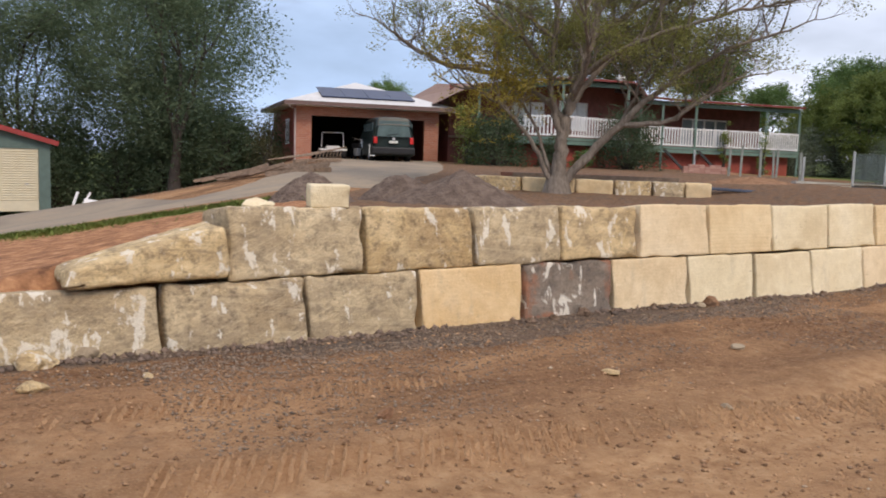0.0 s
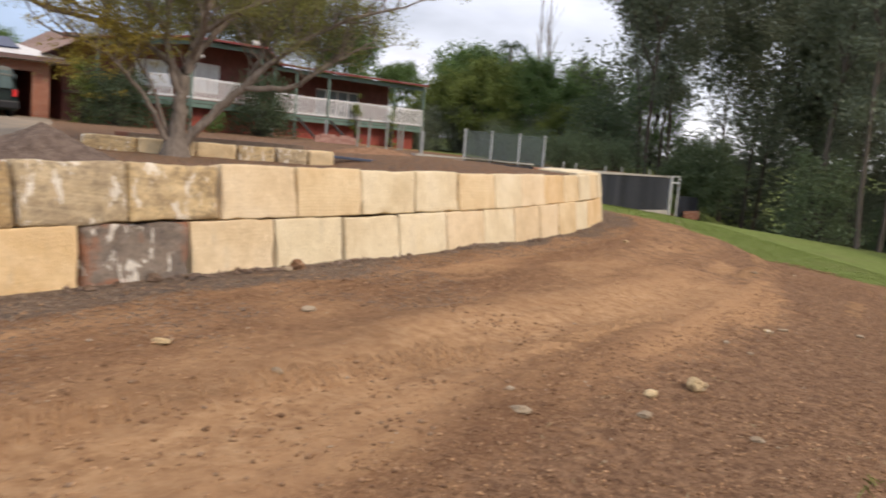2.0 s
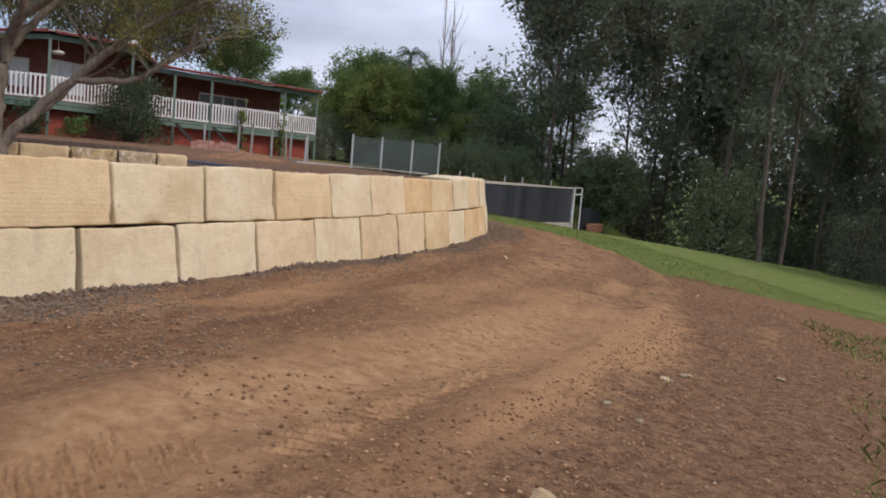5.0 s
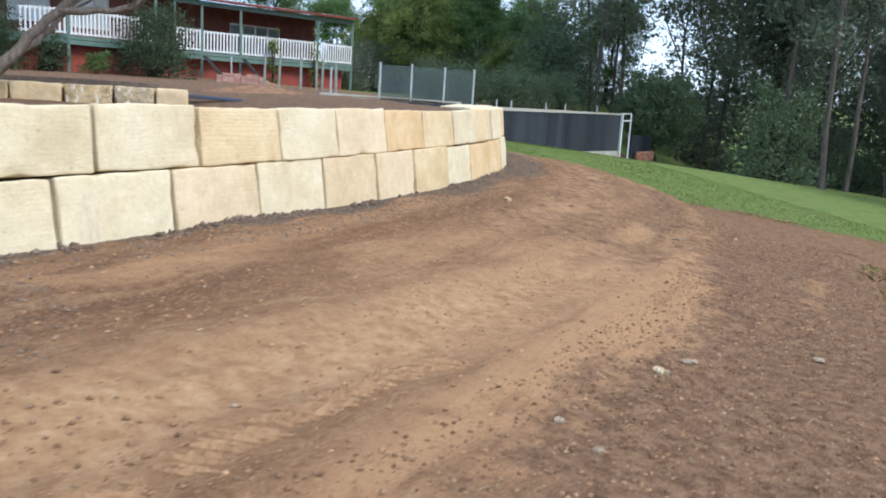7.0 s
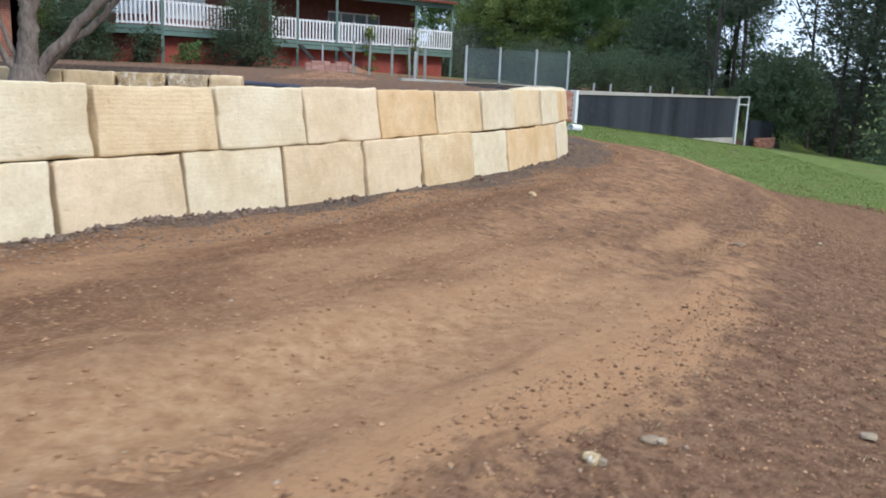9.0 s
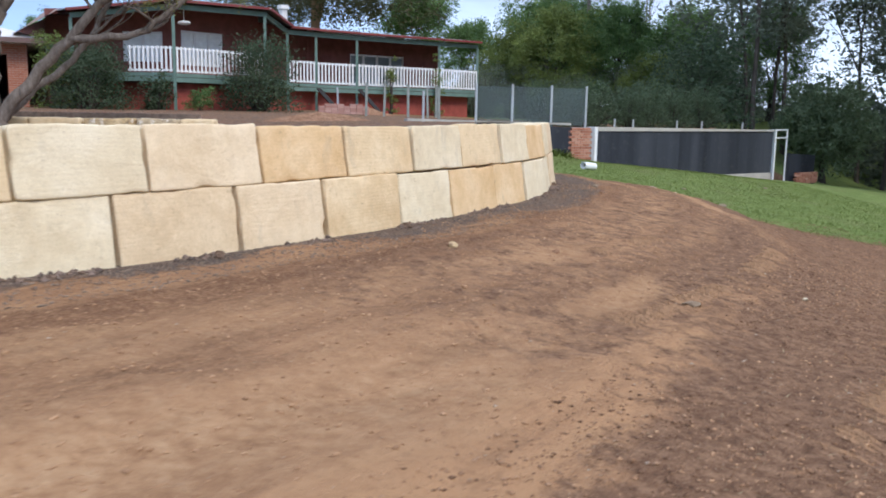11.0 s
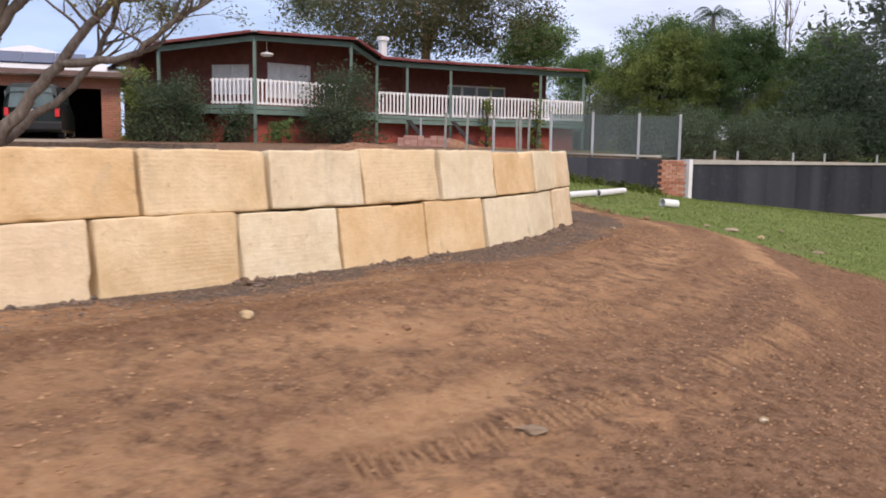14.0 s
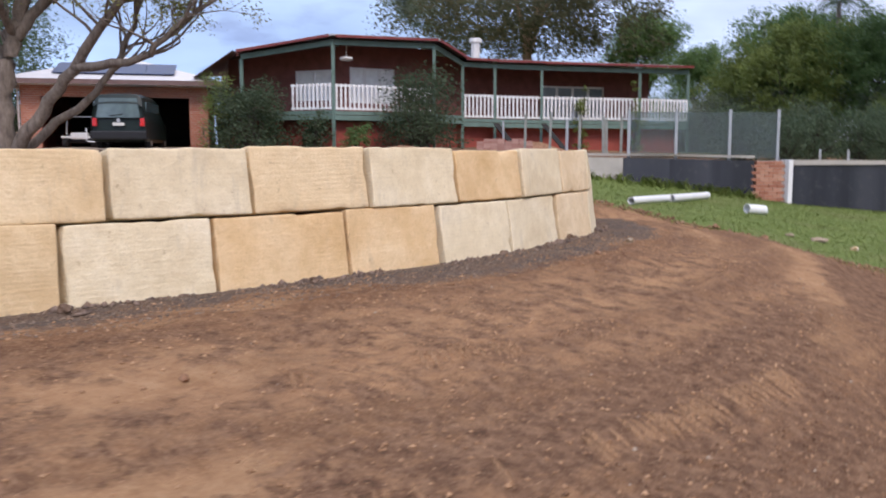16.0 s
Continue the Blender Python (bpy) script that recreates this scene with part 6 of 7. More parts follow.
def scatter(name, label, count, seed, place, size, mt, flat=0.6):
    """Many small clods, one mesh: squashed octahedra with uneven corners."""
    rng = np.random.default_rng(seed)
    x, y, keep = place(rng, count)
    x, y = x[keep], y[keep]
    z = ground_z(x, y)
    n = len(x)
    r = size[0] * (size[1] / size[0]) ** (rng.random(n) ** 2.2)
    base = np.array([(1, 0, 0), (0, 1, 0), (-1, 0, 0), (0, -1, 0), (0, 0, 1), (0, 0, -1)], float)
    v = base[None] * (1 + rng.uniform(-0.35, 0.35, (n, 6, 1))) + rng.uniform(-0.2, 0.2, (n, 6, 3))
    v[:, :, 2] *= flat
    a = rng.uniform(0, 6.28, n)
    ca, sa_ = np.cos(a)[:, None], np.sin(a)[:, None]
    vx, vy = v[:, :, 0] * ca - v[:, :, 1] * sa_, v[:, :, 0] * sa_ + v[:, :, 1] * ca
    v = np.stack([vx, vy, v[:, :, 2]], 2) * r[:, None, None]
    v += np.stack([x, y, z + r * flat * 0.35], 1)[:, None, :]
    f = np.array([(0, 1, 4), (1, 2, 4), (2, 3, 4), (3, 0, 4), (1, 0, 5), (2, 1, 5), (3, 2, 5), (0, 3, 5)])
    idx = (f[None] + 6 * np.arange(n)[:, None, None]).reshape(-1)
    me = bpy.data.meshes.new(name)
    me.vertices.add(6 * n)
    me.vertices.foreach_set("co", v.ravel())
    me.loops.add(len(idx))
    me.loops.foreach_set("vertex_index", idx)
    me.polygons.add(len(idx) // 3)
    me.polygons.foreach_set("loop_start", np.arange(0, len(idx), 3))
    me.polygons.foreach_set("loop_total", np.full(len(idx) // 3, 3))
    me.update()
    me.materials.append(mt)
    return tagged(new(name, me), label, "gravel", kind="stuff")


def pebble(name, *cols):
    k = Mat(name, 0.92, spec=0.2)
    k.colour(k.ramp(k.island(), *[(i / (len(cols) - 1), c) for i, c in enumerate(cols)]))
    return k.m


def clay(*cols):
    """Clay colours pulled a little towards orange."""
    return [(a * 1.02, b * 0.975, c * 0.895) for a, b, c in cols]


def along_wall(s0, s1, d0, d1, power=1.0, patch=0.0, seed=1, f=0.9):
    def place(rng, count):
        s = rng.uniform(max(0.2, s0), min(s1, WALL_LEN - 0.2), count)
        d = d0 + (d1 - d0) * rng.random(count) ** power
        px, py = np.interp(s, FACE_S, FACE[:, 0]), np.interp(s, FACE_S, FACE[:, 1])
        e = 0.15
        tx = np.interp(s + e, FACE_S, FACE[:, 0]) - np.interp(s - e, FACE_S, FACE[:, 0])
        ty = np.interp(s + e, FACE_S, FACE[:, 1]) - np.interp(s - e, FACE_S, FACE[:, 1])
        ln = np.hypot(tx, ty)
        x, y = px + ty / ln * d, py - tx / ln * d
        return x, y, wobble(x, y, f, seed) > patch - rng.random(count) * 0.25
    return place


M_PEB_SOIL = pebble("crumbled_clay", *clay((0.26, 0.15, 0.086), (0.33, 0.195, 0.112), (0.41, 0.25, 0.145), (0.49, 0.315, 0.19), (0.29, 0.17, 0.1)))
M_PEB_GREY = pebble("dusty_gravel", (0.115, 0.083, 0.060), (0.195, 0.142, 0.102), (0.29, 0.218, 0.158), (0.24, 0.155, 0.10))
M_PEB_DARK = pebble("dark_crumbled_clay", *clay((0.125, 0.071, 0.043), (0.19, 0.11, 0.067), (0.27, 0.162, 0.099), (0.37, 0.238, 0.15)))
M_PEB_FOOT = pebble("foot_clods", (0.10, 0.074, 0.058), (0.16, 0.115, 0.088), (0.23, 0.165, 0.125), (0.19, 0.125, 0.085))
scatter("foot_clods", "ragged line of small earth clods along the foot of the wall", 6500, 12, along_wall(0.3, 23, 0.04, 0.20, 1.6, 0.05, 27, 2.6), (0.005, 0.038), M_PEB_FOOT, 0.7)
M_PEB_CLOD = pebble("turned_clods", *clay((0.15, 0.088, 0.053), (0.22, 0.13, 0.078), (0.31, 0.19, 0.115), (0.26, 0.18, 0.125)))
M_PEB_PALE = pebble("pale_chips", (0.36, 0.255, 0.165), (0.46, 0.36, 0.255), (0.31, 0.21, 0.13))
scatter("clay_crumbs", "crumbled brown clay scattered over the bare earth", 60000, 1, along_wall(0.2, 23, 0.2, 7.0, 1.0, 0.0, 21), (0.003, 0.017), M_PEB_SOIL)
scatter("clay_lumps", "coarse brown clay lumps over the outer edge of the earth", 80000, 2, along_wall(1, 23, 3.35, 7.6, 1.0, -0.1, 22, 1.6), (0.003, 0.017), M_PEB_DARK)
scatter("wall_gravel", "dark grey gravel spilled along the foot of the wall", 30000, 3, along_wall(0, 23, 0.07, 0.80, 1.6, -0.2, 23), (0.003, 0.015), M_PEB_GREY)
scatter("wall_gravel", "patch of dark grey gravel spilled over the earth", 26000, 4, along_wall(1.5, 8.0, 0.3, 1.9, 1.4, 0.02, 24), (0.003, 0.015), M_PEB_GREY)


def lawn_edge(rng, count):
    """A broken line of clods where the turf is cut off."""
    u = rng.uniform(-11, 9, count)
    off = -0.75 + rng.normal(0, 0.16, count)
    x, y = 14 + 0.8 * u + 0.6 * off, 22 - 0.6 * u + 0.8 * off
    x, y = x - 0.3 * wobble(x, y, 0.9, 2), y - 0.4 * wobble(x, y, 0.9, 2)
    keep = (wobble(x, y, 1.7, 44) > -0.15) & (wall_coords(x, y)[1] > 0.4)
    return x, y, keep


scatter("edge_clods", "broken line of dark clods along the cut edge of the lawn", 2600, 17, lawn_edge, (0.012, 0.055), M_PEB_CLOD, 0.7)
scatter("clods", "loose clods of brown clay turned up over the earth", 6000, 16, along_wall(0.3, 7.5, 0.5, 3.4, 1.0, 0.12, 41, 1.3), (0.004, 0.020), M_PEB_CLOD, 0.75)
scatter("stone_chips", "pale sandstone chips over the bare earth", 1200, 5, along_wall(0.2, 23, 0.4, 8.5, 0.7, -0.5, 25), (0.004, 0.018), M_PEB_PALE)
scatter("stone_chips", "small pale gravel bits over the outer edge of the earth", 5000, 6, along_wall(1, 20, 3.4, 8.5, 0.8, -0.1, 26), (0.003, 0.010), M_PEB_PALE)


def tread_marks(runs, mt, seed):
    """Low ridges of clay pressed up between the lugs of a tyre."""
    rng = np.random.default_rng(seed)
    vs, fs = [], []
    for s0, s1, d0, d1, width, slant in runs:
        for i in range(int((s1 - s0) / 0.058)):
            u = (i + 0.5) * 0.058 / (s1 - s0)
            if rng.random() < 0.12 + 0.5 * (math.sin(2.1 * (s0 + (s1 - s0) * u)) > 0.55):
                continue
            sc = s0 + (s1 - s0) * u + rng.normal(0, 0.006)
            dc = d0 + (d1 - d0) * u + 0.05 * math.sin(sc * 1.3) + rng.normal(0, 0.012)
            hl, hw, hh = width * rng.uniform(0.38, 0.55), rng.uniform(0.014, 0.020), rng.uniform(0.016, 0.030)
            p, t, n = on_face(sc)
            base = len(vs)
            for j in range(5):
                a = (j / 4 * 2 - 1)
                c = p + n * (dc + a * hl) + t * (a * hl * slant + rng.normal(0, 0.003))
                taper = 1 - 0.75 * abs(a) ** 3
                for side in (-1, 0, 1):
                    q = c + t * side * hw * taper
                    vs.append((q.x, q.y, -0.005 + (hh * taper + 0.005 if side == 0 else 0)))
            for j in range(4):
                for m in (0, 1):
                    o = base + j * 3 + m
                    fs.append((o, o + 3, o + 4, o + 1))
    vs = np.array(vs)
    vs[:, 2] += ground_z(vs[:, 0], vs[:, 1])
    me = bpy.data.meshes.new("tread_marks")
    me.from_pydata(vs, [], fs)
    me.polygons.foreach_set("use_smooth", np.ones(len(fs), bool))
    me.materials.append(mt)
    return tagged(new("tread_marks", me), "tyre tread ridges pressed into the brown clay", "tyre marks", kind="stuff")


# start and end along the wall, distance from it at both, width and slant of the lugs
M_PRESSED = earth("pressed_clay", *clay((0.30, 0.18, 0.105), (0.39, 0.24, 0.14), (0.47, 0.30, 0.175)))
# dry crests, coloured paler in place of light catching the low ridges
M_LITCREST = earth("dry_lit_crest_clay", *clay((0.25, 0.152, 0.092), (0.34, 0.21, 0.125), (0.42, 0.265, 0.16)))
tread_marks([(1.2, 6.2, 1.95, 2.75, 0.30, -0.6), (2.6, 6.0, 2.25, 2.5, 0.28, -0.6), (0.8, 3.4, 1.1, 1.3, 0.2, -0.5), (6.4, 9.0, 2.95, 3.0, 0.24, 0.5)], M_PRESSED, 44)
tread_marks([(13.6, 17.9, 2.98, 3.24, 0.28, -0.45), (15.4, 17.0, 1.9, 2.1, 0.26, -0.45), (12.4, 14.2, 4.55, 4.65, 0.26, -0.5)], M_LITCREST, 45)


def blades(name, label, count, seed, place, length, mt, stiff=0.5):
    rng = np.random.default_rng(seed)
    x, y, keep = place(rng, count)
    x, y = x[keep], y[keep]
    z = ground_z(x, y)
    n = len(x)
    a = rng.uniform(0, 6.28, n)
    ln = length[0] + (length[1] - length[0]) * rng.random(n)
    up = stiff * rng.uniform(0.3, 1.4, n)
    w = 0.03 * ln + 0.0018
    dx, dy = np.cos(a), np.sin(a)
    b = np.stack([x, y, z - 0.003], 1)
    side = np.stack([-dy * w, dx * w, 0 * w], 1)
    mid = b + np.stack([dx * ln * 0.4, dy * ln * 0.4, ln * up * 0.6], 1)
    tip = b + np.stack([dx * ln, dy * ln, ln * up * 0.9 + 0.004], 1)
    v = np.stack([b - side, b + side, mid + side * 0.8, tip, mid - side * 0.8], 1).reshape(-1, 3)
    me = bpy.data.meshes.new(name)
    me.vertices.add(5 * n)
    me.vertices.foreach_set("co", v.ravel())
    me.loops.add(5 * n)
    me.loops.foreach_set("vertex_index", np.arange(5 * n))
    me.polygons.add(n)
    me.polygons.foreach_set("loop_start", np.arange(0, 5 * n, 5))
    me.polygons.foreach_set("loop_total", np.full(n, 5))
    me.update()
    me.materials.append(mt)
    return tagged(new(name, me), label, "grass", kind="stuff")


M_STRAW = pebble("dry_straw", (0.32, 0.25, 0.14), (0.42, 0.34, 0.20), (0.24, 0.17, 0.09))
M_BLADE = pebble("grass_blade", (0.14, 0.195, 0.045), (0.195, 0.26, 0.062), (0.28, 0.325, 0.10))
blades("dry_straw", "dry straw and dead grass bits on the bare earth", 5000, 7, along_wall(0, 23, 3.6, 8.5, 0.8, 0.05, 31), (0.02, 0.07), M_STRAW, 0.25)
blades("weeds", "sparse green weeds at the outer edge of the earth", 14000, 8, along_wall(2, 16, 5.2, 9.0, 0.8, 0.2, 32, 1.4), (0.03, 0.10), M_BLADE, 0.9)


def lawn_area(rng, count):
    x, y = rng.uniform(10.9, 24, count), rng.uniform(14, 31, count)
    edge = 0.6 * (x - 14) + 0.8 * (y - 22) + 0.8 + 0.5 * wobble(x, y, 0.9, 2)
    s, d = wall_coords(x, y)
    return x, y, (edge > -0.3) & (d > 0.05)


blades("lawn_grass", "short rough green lawn grass on the slope", 90000, 9, lawn_area, (0.02, 0.055), M_BLADE, 0.8)


def bank_top(rng, count):
    x = rng.uniform(-15, -3.1, count)
    y = 10.6 + 0.55 * np.clip(-4.9 - x, -2, 30) + rng.normal(0.7, 0.7, count)
    return x, y, wobble(x, y, 1.1, 14) > -0.35


blades("bank_grass", "ragged green grass along the top of the bank", 30000, 13, bank_top, (0.03, 0.09), M_BLADE, 0.9)


def pool_foot(rng, count):
    u = rng.random(count)
    x, y = 10.9 + 4.8 * u, 28.3 + 0.9 * u - rng.random(count) ** 2 * 0.9
    return x, y, wobble(x, y, 1.5, 4) > -0.1


blades("tall_weeds", "tall green weeds along the black-lined wall", 1400, 10, pool_foot, (0.06, 0.2), M_BLADE, 1.2)


# ---- shed beside the drive ----
SHED = Matrix.Translation((-18.7, 33.6, 0.10)) @ pose(0, 0, 0, 0, 0, 40)
shed = thing("shed", "cream steel shed with a roller door and dark red roof edge", "shed", at=SHED)
M_SHEDTRIM = simple("grey_green_shed_trim", (0.10, 0.15, 0.13), 0.6)
SW, SD, SH = 6.4, 6.0, 2.35
part("wall", boxed(-0.45, 0, -0.6, 0, 0.08, SH), M_SHEDTRIM, shed, "green corner cladding")
part("wall", boxed(-SW, 0, -0.6, -3.9, 0.08, SH), M_SHEDTRIM, shed)
part("wall", boxed(-3.896, 0, 2.1, -0.454, 0.08, SH), M_SHEDTRIM, shed)
part("wall", boxed(-0.08, 0.084, -0.6, 0, SD, SH), M_CREAMSTEEL, shed)
part("wall", boxed(-SW, 0.084, -0.6, -SW + 0.08, SD, SH), M_CREAMSTEEL, shed)
part("wall", boxed(-SW + 0.084, SD - 0.08, -0.6, -0.084, SD, SH), M_CREAMSTEEL, shed)
roller = part("roller_door", boxed(-3.89, 0.05, -0.5, -0.46, 0.07, 2.09), M_CREAMSTEEL, shed, "ribbed cream roller door")
for i in range(21):
    bm = bmesh.new()
    tube(bm, [(-3.86, 0.045, -0.02 + i * 0.1), (-0.48, 0.045, -0.02 + i * 0.1)], [0.022, 0.022], 6)
    part("slat", bm, M_CREAMSTEEL, roller)
part("handle", boxed(-1.0, 0.0, 0.62, -0.85, 0.02, 0.66), M_STEEL, roller, "small door latch")
rf = bmesh.new()
for a, b in (((0.25, SH + 0.02), (-SW / 2, SH + 0.95)), ((-SW - 0.25, SH + 0.02), (-SW / 2, SH + 0.95))):
    q = [rf.verts.new(v) for v in ((a[0], -0.25, a[1]), (a[0], SD + 0.25, a[1]), (b[0], SD + 0.25, b[1]), (b[0], -0.25, b[1]))]
    rf.faces.new(q)
part("roof", rf, simple("red_shed_roof", (0.28, 0.05, 0.04), 0.5), shed, "dark red metal roof")
gb = bmesh.new()
q = [gb.verts.new(v) for v in ((0, 0.02, SH), (-SW, 0.02, SH), (-SW / 2, 0.02, SH + 0.88))]
gb.faces.new(q)
part("gable", gb, M_SHEDTRIM, shed)
bg = bmesh.new()
beam(bg, (0.27, -0.27, SH - 0.02), (-SW / 2, -0.27, SH + 0.93), 0.04, 0.2)
part("barge_board", bg, simple("red_barge_board", (0.30, 0.045, 0.04), 0.5), shed, "dark red barge board")
for x0, tilt, w, mt in ((-17.7, 16, 0.10, M_WEATHERBOARD), (-17.35, 28, 0.08, M_WEATHERBOARD)):
    solo("leaning_board", boxed(-w / 2, -0.02, 0, w / 2, 0.02, 1.0), mt, "white board leaning beside the shed", "board", "boards beside the shed", at=Matrix.Translation((x0, 33.2, gz(x0, 33.2) - 0.02)) @ pose(0, 0, 0, -10, tilt, 0))
solo("white_panel", boxed(-0.25, -0.02, 0, 0.25, 0.02, 0.5), M_WEATHERBOARD, "square white panel standing on the ground by boards", "panel", at=Matrix.Translation((-16.9, 33.2, gz(-16.9, 33.2) - 0.02)) @ pose(0, 0, 0, -15, 8, 20))

# ---- van backed out of the garage ----
M_VANPAINT = simple("dark_green_car_paint", (0.012, 0.022, 0.020), 0.38, 0.0, 0.1, spec=0.3)
M_BLACKPLASTIC = simple("black_plastic", (0.015, 0.015, 0.016), 0.5)
M_CARGLASS = simple("car_glass", (0.09, 0.13, 0.13), 0.06, 0.0, 0.35, 1.5, spec=0.8)
M_REDLAMP = simple("red_tail_lamp", (0.55, 0.02, 0.02), 0.2, spec=0.6)
M_TYRE = simple("tyre_rubber", (0.02, 0.02, 0.02), 0.85)
M_PLATE = simple("number_plate_white", (0.6, 0.6, 0.55), 0.5)


def loft(sections):
    """A skin through closed sections given as lists of points."""
    bm = bmesh.new()
    rings = [[bm.verts.new(p) for p in s_] for s_ in sections]
    n = len(rings[0])
    for r0, r1 in zip(rings[:-1], rings[1:]):
        for k in range(n):
            bm.faces.new((r0[k], r0[(k + 1) % n], r1[(k + 1) % n], r1[k]))
    bm.faces.new(rings[0][::-1])
    bm.faces.new(rings[-1])
    bmesh.ops.recalc_face_normals(bm, faces=bm.faces[:])
    return bm


def van_section(y, hw, z0, zb, zt, tw, r=0.12):
    """Outline across the van: sill z0, belt zb, roof zt, half widths hw and tw."""
    half = [(hw - 0.06, z0), (hw, z0 + 0.10), (hw, zb), (tw + 0.02, zt - r), (tw - r * 0.8, zt - 0.01), (tw * 0.4, zt + 0.02)]
    return [(x, y, z) for x, z in half] + [(-x, y, z) for x, z in half[::-1]]


VAN = Matrix.Translation((-4.42, 35.35, 2.10)) @ pose(0, 0, 0, 0, 0, 15.5)
van = thing("van", "dark green people carrier backed half out of the garage", "van", at=VAN)
part("body", loft([van_section(0.10, 0.90, 0.38, 1.02, 1.84, 0.66), van_section(0.0, 0.93, 0.36, 1.0, 1.60, 0.80), van_section(0.12, 0.95, 0.30, 1.02, 1.93, 0.74), van_section(0.6, 0.96, 0.28, 1.04, 1.97, 0.76), van_section(3.0, 0.96, 0.28, 1.04, 1.96, 0.76), van_section(3.6, 0.95, 0.28, 1.02, 1.75, 0.74), van_section(4.3, 0.92, 0.30, 0.98, 1.12, 0.80), van_section(4.85, 0.80, 0.36, 0.75, 0.85, 0.70)]), M_VANPAINT, van, smooth=False)
bm = bmesh.new()
q = [bm.verts.new(v) for v in ((-0.74, 0.028, 1.12), (0.74, 0.028, 1.12), (0.63, 0.075, 1.80), (-0.63, 0.075, 1.80), (-0.74, -0.018, 1.12), (0.74, -0.018, 1.12), (0.63, 0.03, 1.80), (-0.63, 0.03, 1.80))]
for f in ((4, 5, 6, 7), (0, 3, 2, 1), (0, 1, 5, 4), (2, 3, 7, 6), (1, 2, 6, 5), (3, 0, 4, 7)):
    bm.faces.new([q[k] for k in f])
part("rear_window", bm, M_CARGLASS, van, "dusty rear window")
part("bumper", boxed(-0.95, -0.10, 0.36, 0.95, 0.14, 0.66, bevel=0.05), M_BLACKPLASTIC, van, "black rear bumper")
for sx in (-1, 1):
    part("tail_lamp", boxed(sx * 0.80 - 0.075, -0.045, 0.82, sx * 0.80 + 0.075, 0.08, 1.10, bevel=0.02), M_REDLAMP, van, "red tail lamp")
    part("side_window", boxed(sx * 0.87 - 0.02, 0.35, 1.14, sx * 0.87 + 0.02, 2.9, 1.70, m=None), M_CARGLASS, van)
    for wy in (0.95, 3.85):
        bm = bmesh.new()
        tube(bm, [(sx * 0.70, wy, 0.33), (sx * 0.72, wy, 0.33), (sx * 0.90, wy, 0.33), (sx * 0.92, wy, 0.33)], [0.27, 0.33, 0.33, 0.27], 20)
        wh = part("wheel", bm, M_TYRE, van, "black tyre")
        bm = bmesh.new()
        tube(bm, [(sx * 0.89, wy, 0.33), (sx * 0.93, wy, 0.33)], [0.2, 0.18], 14)
        part("rim", bm, M_STEEL, wh)
part("number_plate", boxed(-0.19, -0.035, 0.84, 0.19, 0.02, 0.95), M_PLATE, van, "pale number plate with plain bars")
bm = bmesh.new()
tube(bm, [(0, -0.045, 1.03), (0, -0.02, 1.03)], [0.065, 0.065], 16)
part("badge", bm, M_STEEL, van, "round chrome badge")
bm = bmesh.new()
tube(bm, [(-0.30, -0.04, 1.18), (0.12, -0.02, 1.24), (0.16, 0.0, 1.28)], [0.012] * 3, 5)
part("wiper", bm, M_BLACKPLASTIC, van)
bm = bmesh.new()
tube(bm, [(-1.06, -0.12, 0.75), (-1.06, -0.12, 0.32), (-1.00, -0.10, 0.28), (-0.80, -0.08, 0.28)], [0.018] * 4, 6)
part("towbar_guard", bm, M_WEATHERBOARD, van, "white tubular guard")

# ---- utility buggy inside the garage ----
cart = thing("utility_buggy", "small white-framed utility buggy parked inside the garage", "buggy", at=Matrix.Translation((-7.55, 38.3, 2.10)) @ pose(0, 0, 0, 0, 0, 15.5))
part("body", boxed(-0.55, 0, 0.28, 0.55, 1.8, 0.62, bevel=0.06), M_BLACKPLASTIC, cart)
fr = bmesh.new()
tube(fr, [(-0.52, 0.1, 0.6), (-0.50, 0.15, 1.25), (-0.46, 0.16, 1.30), (0.46, 0.16, 1.30), (0.50, 0.15, 1.25), (0.52, 0.1, 0.6)], [0.025] * 6, 7)
part("roll_frame", fr, M_WEATHERBOARD, cart, "white tubular front frame")
for sx in (-1, 1):
    bm = bmesh.new()
    tube(bm, [(sx * 0.42, -0.05, 0.30), (sx * 0.45, -0.05, 0.30), (sx * 0.60, -0.05, 0.30), (sx * 0.62, -0.05, 0.30)], [0.15, 0.2, 0.2, 0.15], 14)
    part("wheel", bm, M_TYRE, cart)
    part("mudguard", boxed(sx * 0.50 - 0.16, -0.22, 0.46, sx * 0.50 + 0.16, 0.16, 0.55, bevel=0.03), M_WEATHERBOARD, cart, "white mudguard")
part("bonnet", boxed(-0.33, -0.18, 0.42, 0.33, 0.2, 0.68, bevel=0.06), M_WEATHERBOARD, cart, "white front cowl")
mo = thing("motorbike", "dark motorbike parked inside the garage doorway", "motorbike", at=Matrix.Translation((-6.0, 37.6, 2.10)) @ pose(0, 0, 0, 0, 0, 30))
for wy in (0, 1.25):
    bm = bmesh.new()
    ring = [(0, wy + 0.28 * math.cos(a * math.pi / 10), 0.31 + 0.28 * math.sin(a * math.pi / 10)) for a in range(21)]
    tube(bm, ring, [0.045] * 21, 6, cap=False)
    part("wheel", bm, M_TYRE, mo)
bm = bmesh.new()
tube(bm, [(0, 0, 0.31), (0, 0.25, 0.85), (0, 0.3, 1.0)], [0.03] * 3, 6)
tube(bm, [(-0.35, 0.35, 1.02), (0, 0.3, 1.0), (0.35, 0.35, 1.02)], [0.015] * 3, 6)
part("fork", bm, M_STEEL, mo)
